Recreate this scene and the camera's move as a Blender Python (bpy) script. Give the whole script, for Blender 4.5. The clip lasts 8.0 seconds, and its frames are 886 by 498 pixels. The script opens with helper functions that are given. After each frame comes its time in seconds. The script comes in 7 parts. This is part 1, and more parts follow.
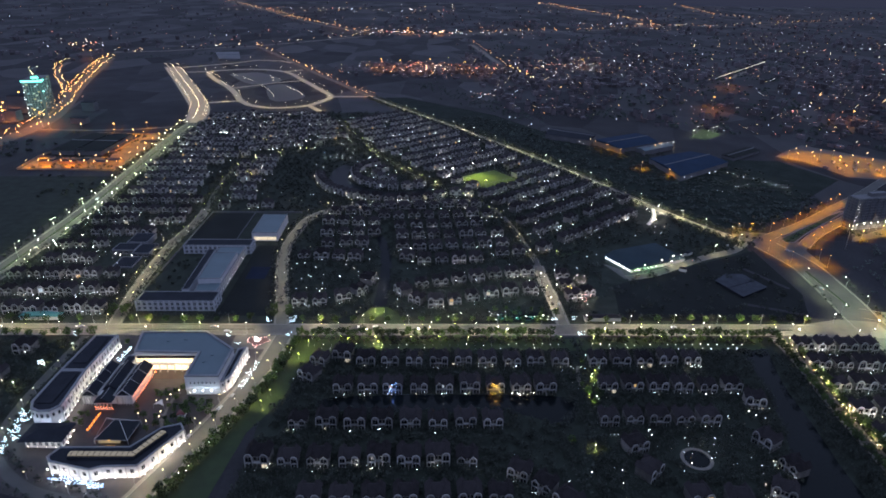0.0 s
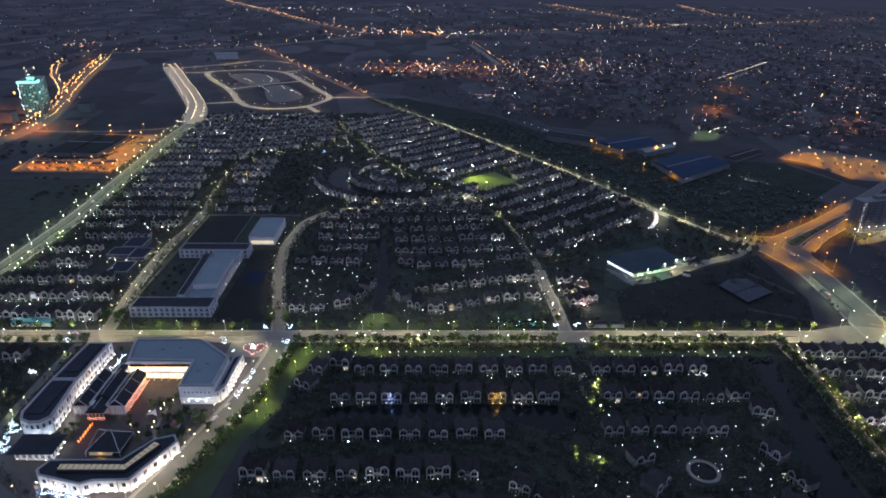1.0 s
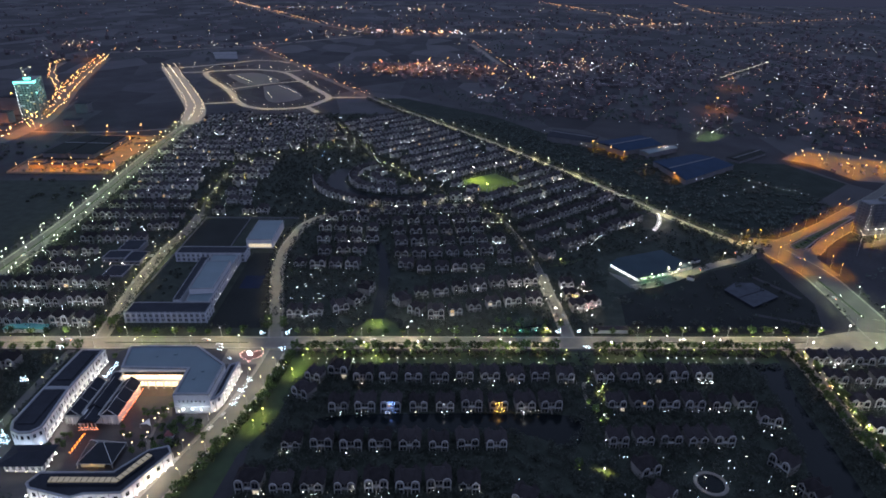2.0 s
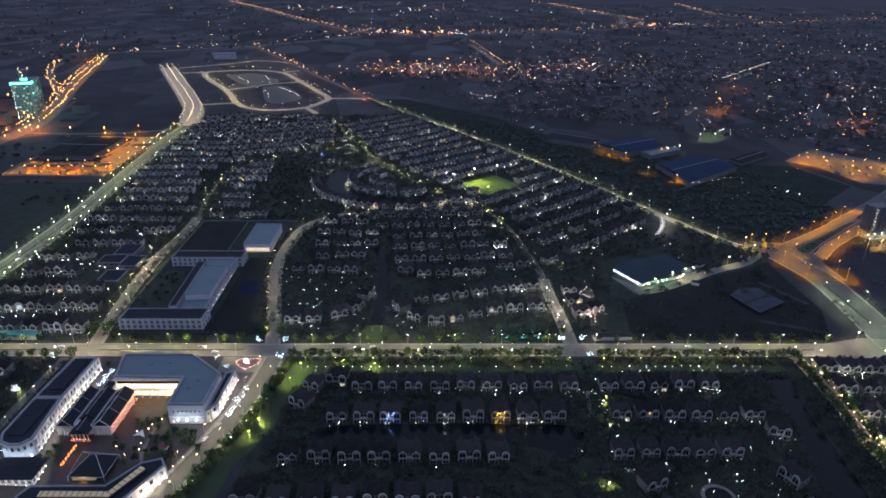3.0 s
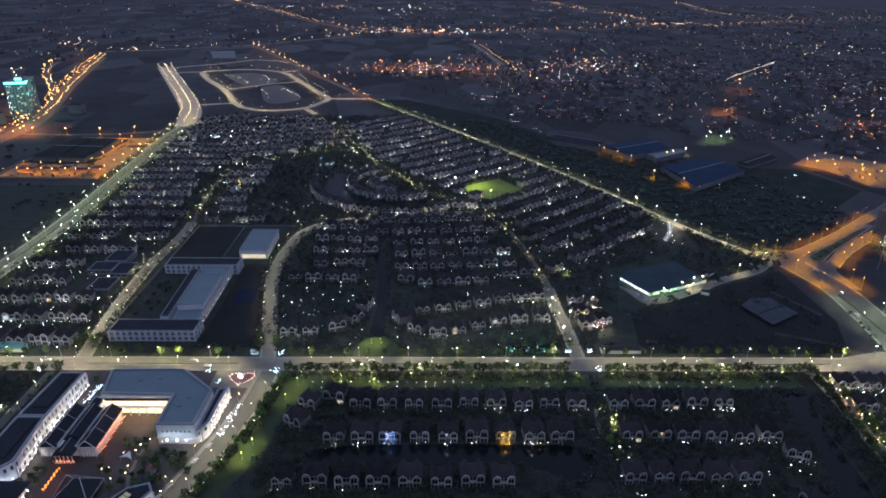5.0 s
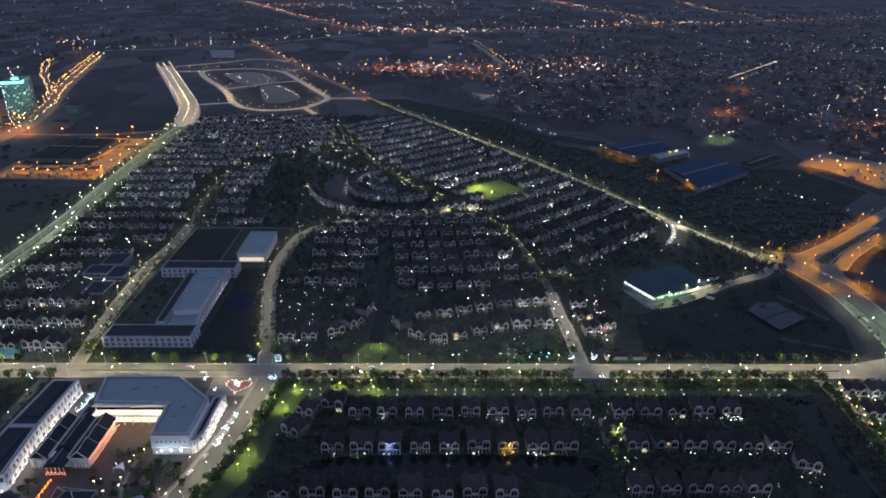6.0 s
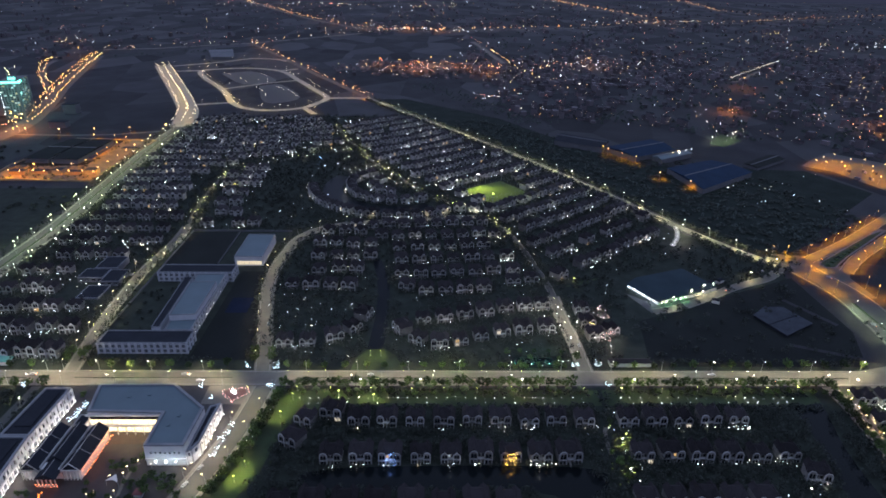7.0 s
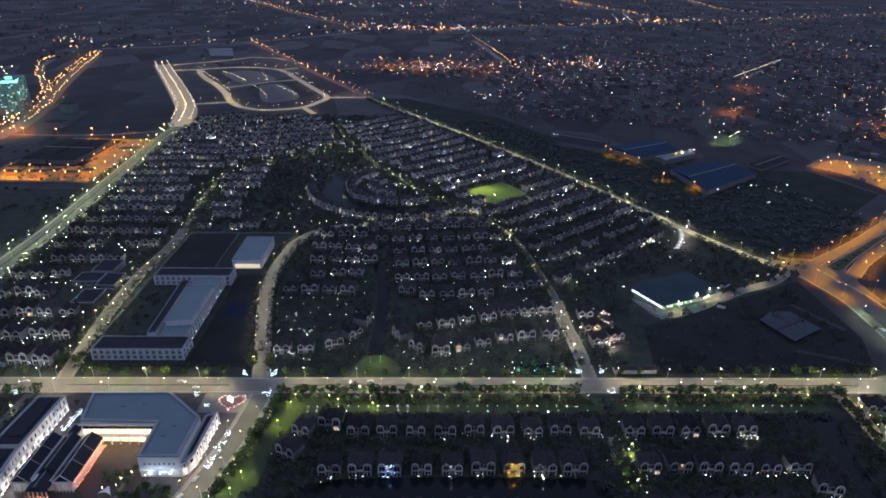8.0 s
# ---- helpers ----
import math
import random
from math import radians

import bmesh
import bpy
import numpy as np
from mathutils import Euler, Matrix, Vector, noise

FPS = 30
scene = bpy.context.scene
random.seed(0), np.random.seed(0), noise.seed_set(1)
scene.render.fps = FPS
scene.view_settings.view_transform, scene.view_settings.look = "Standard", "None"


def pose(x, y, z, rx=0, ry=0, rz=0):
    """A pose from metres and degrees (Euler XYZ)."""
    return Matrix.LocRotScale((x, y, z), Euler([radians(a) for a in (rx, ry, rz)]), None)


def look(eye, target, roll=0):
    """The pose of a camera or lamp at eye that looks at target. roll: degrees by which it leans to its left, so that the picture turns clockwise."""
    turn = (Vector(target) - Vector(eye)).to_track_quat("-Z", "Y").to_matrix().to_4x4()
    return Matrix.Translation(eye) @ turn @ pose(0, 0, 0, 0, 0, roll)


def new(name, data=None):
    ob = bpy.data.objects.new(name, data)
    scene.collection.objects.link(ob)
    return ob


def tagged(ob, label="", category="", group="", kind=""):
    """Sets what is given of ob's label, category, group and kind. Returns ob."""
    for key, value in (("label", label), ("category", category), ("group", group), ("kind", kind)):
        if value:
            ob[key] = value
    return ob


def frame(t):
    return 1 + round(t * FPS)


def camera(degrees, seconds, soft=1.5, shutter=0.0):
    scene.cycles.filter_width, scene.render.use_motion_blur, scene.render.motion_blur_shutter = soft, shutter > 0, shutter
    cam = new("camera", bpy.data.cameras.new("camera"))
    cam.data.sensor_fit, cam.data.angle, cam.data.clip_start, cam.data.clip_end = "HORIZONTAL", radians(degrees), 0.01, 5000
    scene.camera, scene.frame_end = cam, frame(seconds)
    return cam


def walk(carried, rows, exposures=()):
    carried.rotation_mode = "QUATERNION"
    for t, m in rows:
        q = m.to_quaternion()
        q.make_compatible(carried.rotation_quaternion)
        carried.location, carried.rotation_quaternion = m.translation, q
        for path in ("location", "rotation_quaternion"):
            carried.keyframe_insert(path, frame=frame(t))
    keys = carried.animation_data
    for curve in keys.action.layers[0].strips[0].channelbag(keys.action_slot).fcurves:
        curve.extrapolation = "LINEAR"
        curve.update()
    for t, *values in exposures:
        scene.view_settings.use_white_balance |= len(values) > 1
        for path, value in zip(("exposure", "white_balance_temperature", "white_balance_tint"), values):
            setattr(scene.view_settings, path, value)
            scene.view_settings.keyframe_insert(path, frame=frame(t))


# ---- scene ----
cam = camera(70.0, 8.0, soft=1.75)
PATH = [
    (0, (0.563, -0.618, 249.973), (0.606, 1.209, 249.161), 0.8),
    (0.5, (0.487, 4.228, 249.926), (0.531, 6.055, 249.114), 0.9),
    (1, (0.345, 9.098, 249.875), (0.39, 10.925, 249.063), 0.8),
    (1.5, (0.242, 13.95, 249.832), (0.287, 15.776, 249.018), 0.8),
    (3, (-0.056, 28.511, 249.684), (-0.011, 30.337, 248.87), 0.8),
    (3.5, (-0.26, 33.327, 249.655), (-0.216, 35.154, 248.841), 0.9),
    (4, (-0.498, 38.17, 249.604), (-0.452, 39.996, 248.79), 0.9),
    (4.5, (-0.74, 42.92, 249.541), (-0.695, 44.745, 248.725), 0.9),
    (6, (-1.408, 57.459, 249.336), (-1.364, 59.282, 248.515), 0.9),
    (6.5, (-1.643, 62.168, 249.298), (-1.599, 63.99, 248.474), 0.9),
    (7, (-1.864, 66.886, 249.266), (-1.82, 68.708, 248.442), 0.9),
    (7.5, (-2.095, 71.61, 249.239), (-2.052, 73.431, 248.412), 0.9),
    (8, (-2.312, 76.411, 249.214), (-2.269, 78.231, 248.386), 0.9),
]
walk(cam, [(t, look(eye, target, roll)) for t, eye, target, roll in PATH])

# ---- world: blue dusk, after sunset ----
world = bpy.data.worlds.new("dusk")
scene.world = world
world.use_nodes = True
wn, wl = world.node_tree.nodes, world.node_tree.links
wn.clear()
w_out, w_bg = wn.new("ShaderNodeOutputWorld"), wn.new("ShaderNodeBackground")
w_ramp, w_sep, w_co = wn.new("ShaderNodeValToRGB"), wn.new("ShaderNodeSeparateXYZ"), wn.new("ShaderNodeTexCoord")
wl.new(w_co.outputs["Generated"], w_sep.inputs[0])
wl.new(w_sep.outputs["Z"], w_ramp.inputs[0])
wl.new(w_ramp.outputs[0], w_bg.inputs[0])
wl.new(w_bg.outputs[0], w_out.inputs[0])
SKY = 2.38
w_ramp.color_ramp.elements[0].position, w_ramp.color_ramp.elements[0].color = 0.0, (0.013, 0.015, 0.027, 1)
w_ramp.color_ramp.elements[1].position, w_ramp.color_ramp.elements[1].color = 1.0, (0.156, 0.206, 0.336, 1)
for pos, col in ((0.014, (0.014, 0.016, 0.028, 1)), (0.035, (0.066, 0.062, 0.108, 1)), (0.08, (0.081, 0.082, 0.140, 1)), (0.3, (0.114, 0.141, 0.238, 1))):
    w_ramp.color_ramp.elements.new(pos).color = col
w_bg.inputs[1].default_value = SKY
scene.view_settings.exposure = 0.07

# ---- lamps: one light for each kind of lamp, plus added fill and glow lights ----
def spot_data(name, color, watts, cone=150, blend=0.6, radius=0.4):
    d = bpy.data.lights.new(name, "SPOT")
    d.color, d.energy, d.spot_size, d.spot_blend, d.shadow_soft_size = color, watts, radians(cone), blend, radius
    return d


def point_data(name, color, watts, radius=0.4):
    d = bpy.data.lights.new(name, "POINT")
    d.color, d.energy, d.shadow_soft_size = color, watts, radius
    return d


SODIUM = (1, 0.31, 0.025)
L_MAIN = spot_data("main_road_bulb", (1, 0.83, 0.52), 10400, 140)
L_BOUL = spot_data("boulevard_bulb", (0.84, 1.0, 0.60), 11000)
L_DIAG = spot_data("canal_road_bulb", (0.98, 0.96, 0.56), 15500)
L_SOD = spot_data("junction_bulb", (1, 0.345, 0.004), 38000, 124, 0.9)
L_TRUCK = spot_data("truck_yard_bulb", (1, 0.34, 0.002), 40000, 160, 1.0)
L_SODC = spot_data("compound_bulb", (1, 0.27, 0.006), 38000, 140)
L_SODFAR = spot_data("highway_bulb", SODIUM, 60000)
L_SODDIM = spot_data("far_road_bulb", (1, 0.26, 0.05), 15000)
L_SODLINK = spot_data("field_road_bulb", (1, 0.30, 0.02), 34000)
L_AVE = spot_data("avenue_bulb", (1, 0.62, 0.21), 10500)
L_LANE = spot_data("lane_bulb", (1, 0.85, 0.50), 5600)
L_RING = spot_data("ring_bulb", (1, 0.64, 0.26), 13500)
L_PARK = spot_data("park_bulb", (0.98, 1.0, 0.27), 5600)
L_VERGE = point_data("verge_bulb", (0.80, 1.0, 0.38), 5200, 0.4)
L_GLADE = point_data("glade_bulb", (0.96, 1.0, 0.46), 1300, 0.3)
L_TOWN_GLOW = spot_data("town_glow_stand_in", (1, 0.27, 0.05), 190000, 160)
L_WASH = point_data("wall_washer_bulb", (1, 0.90, 0.86), 380)
L_SHOP = point_data("shopfront_bulb", (1, 0.76, 0.46), 900)
L_COOLWASH = point_data("cool_washer_bulb", (0.58, 0.78, 1.0), 340)
L_UP = spot_data("tree_uplight_bulb", (1.0, 0.96, 0.38), 50000, 66, 0.6, 0.2)
L_YARD = point_data("yard_bulb", (0.95, 0.95, 0.94), 135, 0.3)
L_FRONT_FILL = point_data("villa_front_fill", (0.94, 0.96, 1.0), 820, 0.3)
L_UPWARM = spot_data("warm_uplight_bulb", (1.0, 0.82, 0.50), 7000, 110, 0.5, 0.2)
L_RED = point_data("red_string_bulb", (1, 0.13, 0.05), 60, 0.3)
L_GATE = point_data("gate_house_bulb", (1, 0.82, 0.74), 5000, 0.4)
L_GOLD = point_data("gold_string_bulb", (1, 0.50, 0.08), 480, 0.5)
L_BLUE = point_data("blue_string_bulb", (0.15, 0.30, 1.0), 380, 0.5)
L_FLOOD = spot_data("floodlight_bulb", (0.92, 1.0, 0.22), 105000, 100)
L_CYAN = point_data("crown_and_wash_bulb", (0.30, 0.95, 0.80), 6500, 2.0)
L_GREEN = point_data("green_bulb", (0.10, 0.9, 0.35), 420, 0.5)
L_TEAL = point_data("pool_bulb", (0.12, 0.85, 0.62), 1300, 0.5)
L_GARDEN = point_data("garden_bulb", (0.95, 0.95, 0.95), 110, 0.25)


# ---- materials ----
def mat(name, base, rough=0.8, spread=0.35, scale=0.25, fine=3.0, bump=0.0, metal=0.0, tint=None, by="", spec=0.5):
    """Noise at two scales varies base; by: "object" or "island" adds a shift for each piece."""
    m = bpy.data.materials.new(name)
    m.use_nodes = True
    n, l = m.node_tree.nodes, m.node_tree.links
    b = n["Principled BSDF"]
    geo = n.new("ShaderNodeNewGeometry")
    big, small = n.new("ShaderNodeTexNoise"), n.new("ShaderNodeTexNoise")
    for t, s in ((big, scale), (small, fine)):
        t.inputs["Scale"].default_value, t.inputs["Detail"].default_value = s, 4
        l.new(geo.outputs["Position"], t.inputs["Vector"])
    mix = n.new("ShaderNodeMath")
    mix.operation = "MULTIPLY_ADD"
    mix.inputs[1].default_value = 0.65
    l.new(big.outputs[0], mix.inputs[0])
    sm = n.new("ShaderNodeMath")
    sm.operation = "MULTIPLY"
    sm.inputs[1].default_value = 0.35
    l.new(small.outputs[0], sm.inputs[0])
    l.new(sm.outputs[0], mix.inputs[2])
    fac = mix.outputs[0]
    if by:
        src = n.new("ShaderNodeObjectInfo").outputs["Random"] if by == "object" else geo.outputs["Random Per Island"]
        add = n.new("ShaderNodeMath")
        add.operation = "MULTIPLY_ADD"
        add.inputs[1].default_value = 0.5
        l.new(src, add.inputs[0])
        sub = n.new("ShaderNodeMath")
        sub.operation = "SUBTRACT"
        sub.inputs[1].default_value = 0.25
        l.new(fac, sub.inputs[0])
        l.new(sub.outputs[0], add.inputs[2])
        fac = add.outputs[0]
    ramp = n.new("ShaderNodeValToRGB")
    lo = [c * (1 - spread) for c in base]
    hi = [min(1, c * (1 + spread)) for c in (tint or base)]
    ramp.color_ramp.elements[0].position, ramp.color_ramp.elements[0].color = 0.25, (*lo, 1)
    ramp.color_ramp.elements[1].position, ramp.color_ramp.elements[1].color = 0.75, (*hi, 1)
    l.new(fac, ramp.inputs[0])
    l.new(ramp.outputs[0], b.inputs["Base Color"])
    b.inputs["Roughness"].default_value, b.inputs["Metallic"].default_value = rough, metal
    b.inputs["Specular IOR Level"].default_value = spec
    if bump:
        bp = n.new("ShaderNodeBump")
        bp.inputs["Strength"].default_value, bp.inputs["Distance"].default_value = 1.0, bump
        l.new(small.outputs[0], bp.inputs["Height"])
        l.new(bp.outputs[0], b.inputs["Normal"])
    return m


def glow(name, color, strength, sampled=False):
    m = bpy.data.materials.new(name)
    m.use_nodes = True
    b = m.node_tree.nodes["Principled BSDF"]
    b.inputs["Base Color"].default_value = (0.12, 0.12, 0.12, 1)
    b.inputs["Emission Color"].default_value = (*color, 1)
    b.inputs["Emission Strength"].default_value = strength
    m.cycles.emission_sampling = "AUTO" if sampled else "NONE"
    return m


def glow_mixed(name, colors, low, high):
    """Bulbs of many tints and strengths, one for each island."""
    m = bpy.data.materials.new(name)
    m.use_nodes = True
    n, l = m.node_tree.nodes, m.node_tree.links
    b = n["Principled BSDF"]
    geo, ramp, wh = n.new("ShaderNodeNewGeometry"), n.new("ShaderNodeValToRGB"), n.new("ShaderNodeTexWhiteNoise")
    wh.noise_dimensions = "1D"
    ramp.color_ramp.interpolation = "CONSTANT"
    els = ramp.color_ramp.elements
    els[0].color = (*colors[0], 1)
    els[1].position, els[1].color = 1 / len(colors), (*colors[1], 1)
    for i, c in enumerate(colors[2:], 2):
        els.new(i / len(colors)).color = (*c, 1)
    l.new(geo.outputs["Random Per Island"], ramp.inputs[0])
    l.new(geo.outputs["Random Per Island"], wh.inputs["W"])
    pw = n.new("ShaderNodeMath")
    pw.operation = "POWER"
    pw.inputs[1].default_value = 2.5
    l.new(wh.outputs["Value"], pw.inputs[0])
    ma = n.new("ShaderNodeMath")
    ma.operation = "MULTIPLY_ADD"
    ma.inputs[1].default_value, ma.inputs[2].default_value = high - low, low
    l.new(pw.outputs[0], ma.inputs[0])
    l.new(ramp.outputs[0], b.inputs["Emission Color"])
    l.new(ma.outputs[0], b.inputs["Emission Strength"])
    m.cycles.emission_sampling = "NONE"
    return m


def glass_some_lit(name, share, strength, by):
    """Dark panes; a share of them has a lamp on behind."""
    m = mat(name, (0.012, 0.015, 0.02), rough=0.12, spread=0.3)
    n, l = m.node_tree.nodes, m.node_tree.links
    b = n["Principled BSDF"]
    src = n.new("ShaderNodeObjectInfo").outputs["Random"] if by == "object" else n.new("ShaderNodeNewGeometry").outputs["Random Per Island"]
    ramp = n.new("ShaderNodeValToRGB")
    ramp.color_ramp.interpolation = "CONSTANT"
    e = ramp.color_ramp.elements
    e[0].color = (0, 0, 0, 1)
    e[1].position, e[1].color = 1 - share, (1, 0.62, 0.25, 1)
    e.new(1 - share * 0.6).color = (1, 0.86, 0.66, 1)
    e.new(1 - share * 0.25).color = (0.8, 0.92, 1, 1)
    l.new(src, ramp.inputs[0])
    l.new(ramp.outputs[0], b.inputs["Emission Color"])
    b.inputs["Emission Strength"].default_value = strength
    m.cycles.emission_sampling = "NONE"
    return m


def field_mat():
    """Fields in plots of their own tone, broken by tufts and wet patches; base tinted violet for haze."""
    m = mat("field_earth", (0.0240, 0.0228, 0.0258), 0.7, 0.45, 0.02, 0.35, tint=(0.0285, 0.0275, 0.031), spec=0.20)
    n, l = m.node_tree.nodes, m.node_tree.links
    b = n["Principled BSDF"]
    geo, vor, warp = n.new("ShaderNodeNewGeometry"), n.new("ShaderNodeTexVoronoi"), n.new("ShaderNodeMapping")
    warp.inputs["Scale"].default_value = (0.011, 0.006, 1)
    warp.inputs["Rotation"].default_value = (0, 0, 0.5)
    vor.inputs["Scale"].default_value = 1.0
    l.new(geo.outputs["Position"], warp.inputs["Vector"])
    l.new(warp.outputs[0], vor.inputs["Vector"])
    sep = n.new("ShaderNodeSeparateColor")
    l.new(vor.outputs["Color"], sep.inputs[0])
    mr = n.new("ShaderNodeMapRange")
    mr.inputs["To Min"].default_value, mr.inputs["To Max"].default_value = 0.78, 1.22
    l.new(sep.outputs[0], mr.inputs["Value"])
    mul = n.new("ShaderNodeVectorMath")
    mul.operation = "SCALE"
    l.new(b.inputs["Base Color"].links[0].from_socket, mul.inputs[0])
    l.new(mr.outputs[0], mul.inputs["Scale"])
    l.new(mul.outputs[0], b.inputs["Base Color"])
    rr = n.new("ShaderNodeMapRange")
    rr.inputs["To Min"].default_value, rr.inputs["To Max"].default_value = 0.62, 0.95
    l.new(sep.outputs[1], rr.inputs["Value"])
    l.new(rr.outputs[0], b.inputs["Roughness"])
    return m


M_GROUND = field_mat()
M_GRASS = mat("lawn_grass", (0.026, 0.042, 0.015), 0.9, 0.4, 0.12, 2.0, bump=0.05)
M_TURF = mat("football_turf", (0.075, 0.105, 0.018), 0.85, 0.25, 0.08, 2.0)
M_ASPHALT = mat("asphalt", (0.130, 0.114, 0.097), 0.75, 0.22, 0.15, 2.5)
# Darker asphalt copy; lowers the lit brightness of roads in the colour.
M_ASPHALT_DARK = mat("dark_asphalt", (0.068, 0.066, 0.062), 0.8, 0.3, 0.07, 1.5)
M_PAVE = mat("pavement_tiles", (0.150, 0.136, 0.120), 0.8, 0.25, 0.3, 3.0)
M_PLAZA = mat("plaza_granite", (0.030, 0.024, 0.023), 0.6, 0.35, 0.2, 2.0)
M_KERB = mat("kerb_stone", (0.23, 0.22, 0.205), 0.8, 0.2, 0.5, 4.0)
M_LINE = mat("road_paint", (0.19, 0.18, 0.165), 0.6, 0.2, 0.4, 4.0)
M_WATER = mat("still_water", (0.006, 0.008, 0.009), 0.12, 0.3, 0.02, 0.6, bump=0.03, spec=0.10)
M_POND = mat("pond_water", (0.008, 0.010, 0.013), 0.3, 0.3, 0.02, 0.6, spec=0.05)
M_GARDEN = mat("garden_ground", (0.028, 0.034, 0.027), 0.95, 0.5, 0.1, 1.5, spec=0.2)
M_SCRUB = mat("scrub_land", (0.021, 0.027, 0.023), 0.95, 0.4, 0.05, 0.6, bump=0.3, spec=0.1)
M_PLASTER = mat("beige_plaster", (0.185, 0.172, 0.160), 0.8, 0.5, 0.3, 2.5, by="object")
# Far copy of the plaster, paler so that distant fronts look better lit.
M_PLASTER_FAR = mat("brightened_far_plaster", (0.33, 0.32, 0.31), 0.8, 0.5, 0.3, 2.5, by="island")
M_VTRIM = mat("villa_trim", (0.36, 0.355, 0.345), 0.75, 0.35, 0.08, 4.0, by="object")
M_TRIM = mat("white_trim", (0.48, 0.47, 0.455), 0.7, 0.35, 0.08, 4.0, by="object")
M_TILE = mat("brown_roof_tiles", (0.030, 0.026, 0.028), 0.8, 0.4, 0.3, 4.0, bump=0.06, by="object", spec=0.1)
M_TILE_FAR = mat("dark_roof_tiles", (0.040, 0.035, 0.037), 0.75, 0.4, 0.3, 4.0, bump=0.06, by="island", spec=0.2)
M_WALL_W = mat("white_rendered_wall", (0.62, 0.61, 0.60), 0.75, 0.10, 0.2, 2.0)
M_WALL_S = mat("school_wall", (0.46, 0.47, 0.50), 0.8, 0.14, 0.2, 2.0)
M_ROOF_B = mat("blue_grey_roof_sheet", (0.095, 0.132, 0.150), 0.6, 0.16, 0.08, 1.2)
M_ROOF_G = mat("slate_blue_sheet", (0.024, 0.040, 0.050), 0.75, 0.2, 0.06, 1.0, spec=0.12)
M_SAND = mat("sandy_paving", (0.30, 0.27, 0.22), 0.8, 0.2, 0.1, 1.5)
M_ROOF_D = mat("dark_flat_roof", (0.024, 0.026, 0.033), 0.85, 0.3, 0.1, 1.0, spec=0.1)
M_COURT = mat("court_paint", (0.010, 0.015, 0.034), 0.8, 0.3, 0.1, 1.0, spec=0.1)
M_ROOF_NAVY = mat("navy_roof_sheet", (0.014, 0.029, 0.058), 0.8, 0.25, 0.06, 0.8, spec=0.1)
M_CONC = mat("bare_concrete", (0.13, 0.13, 0.14), 0.85, 0.25, 0.08, 1.2)
# One plain grey for every parapet.
M_PARAPET = mat("grey_parapet", (0.20, 0.205, 0.22), 0.85, 0.3, 0.1, 1.5)
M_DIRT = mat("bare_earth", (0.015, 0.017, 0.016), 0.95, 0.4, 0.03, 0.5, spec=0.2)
M_TOWERWALL = mat("raw_tower_concrete", (0.17, 0.18, 0.19), 0.85, 0.3, 0.08, 0.8)
M_SHEET = mat("dull_roof_sheet", (0.050, 0.055, 0.066), 0.85, 0.35, 0.15, 1.2, spec=0.1)
M_TENT = mat("dark_tinted_glass", (0.012, 0.014, 0.018), 0.5, 0.3, 0.2, 2.0, spec=0.15)
# Warm shop light is put into this paving colour.
M_SHOPGLOW = mat("warm_lit_paving", (0.055, 0.036, 0.028), 0.8, 0.3, 0.25, 2.5)
M_METAL = mat("galvanised_steel", (0.35, 0.36, 0.37), 0.45, 0.15, 1.0, 6.0, metal=0.8)
M_BARK = mat("bark", (0.085, 0.065, 0.045), 0.9, 0.3, 1.0, 8.0)
M_LEAF = mat("leaves", (0.040, 0.062, 0.024), 0.7, 0.45, 0.2, 2.0, by="object", tint=(0.055, 0.085, 0.026), spec=0.25)
M_LEAF_FAR = mat("dark_leaves", (0.046, 0.052, 0.044), 0.9, 0.45, 0.15, 2.0, by="island", spec=0.12)
# Paler than the near leaves; haze is put into the colour.
M_WOODS = mat("hazed_leaves", (0.085, 0.100, 0.090), 0.95, 0.3, 0.1, 1.0, spec=0.1)
M_PALM = mat("palm_leaves", (0.055, 0.080, 0.025), 0.6, 0.3, 0.3, 3.0, by="object")
# Violet tint of the town walls stands in for haze.
M_CITY = mat("hazed_town_walls", (0.115, 0.098, 0.108), 0.85, 0.5, 0.02, 0.6, by="island")
M_CARPAINT = mat("car_paint", (0.4, 0.4, 0.42), 0.3, 0.6, 0.1, 1.0, by="object")
M_TYRE = mat("tyre_rubber", (0.02, 0.02, 0.02), 0.9, 0.2)
M_GLASS = glass_some_lit("villa_panes", 0.022, 0.8, "object")
M_GLASS_FAR = glass_some_lit("distant_villa_panes", 0.03, 1.2, "island")
# Panes in a paler grey, closer in tone to the walls.
M_GLASS_GREY = mat("pale_grey_glass", (0.12, 0.125, 0.14), 0.25, 0.4, 0.2, 2.0)
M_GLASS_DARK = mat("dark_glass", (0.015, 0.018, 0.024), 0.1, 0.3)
M_TOWERGLASS = glass_some_lit("tower_panes", 0.13, 0.9, "island")
G_COOL = glow("cool_white_bulb", (0.86, 0.93, 1), 22)
G_WHITE = glow("white_bulb", (1, 0.95, 0.84), 22)
G_WARM = glow("warm_bulb", (1, 0.72, 0.36), 14)
G_SOD = glow("sodium_bulb", (1, 0.42, 0.08), 14)
G_GREEN = glow("greenish_bulb", (0.92, 1, 0.70), 15)
G_LIME = glow("lime_bulb", (0.85, 1, 0.25), 7)
G_LIMEWHITE = glow("lime_white_bulb", (0.88, 1, 0.62), 13)
G_RED = glow("red_bulb", (1, 0.26, 0.10), 11)
G_ORANGE = glow("orange_bulb", (1, 0.25, 0.03), 7)
G_GOLD = glow("gold_bulb", (1, 0.58, 0.10), 24)
G_BLUE = glow("blue_bulb", (0.25, 0.45, 1), 16)
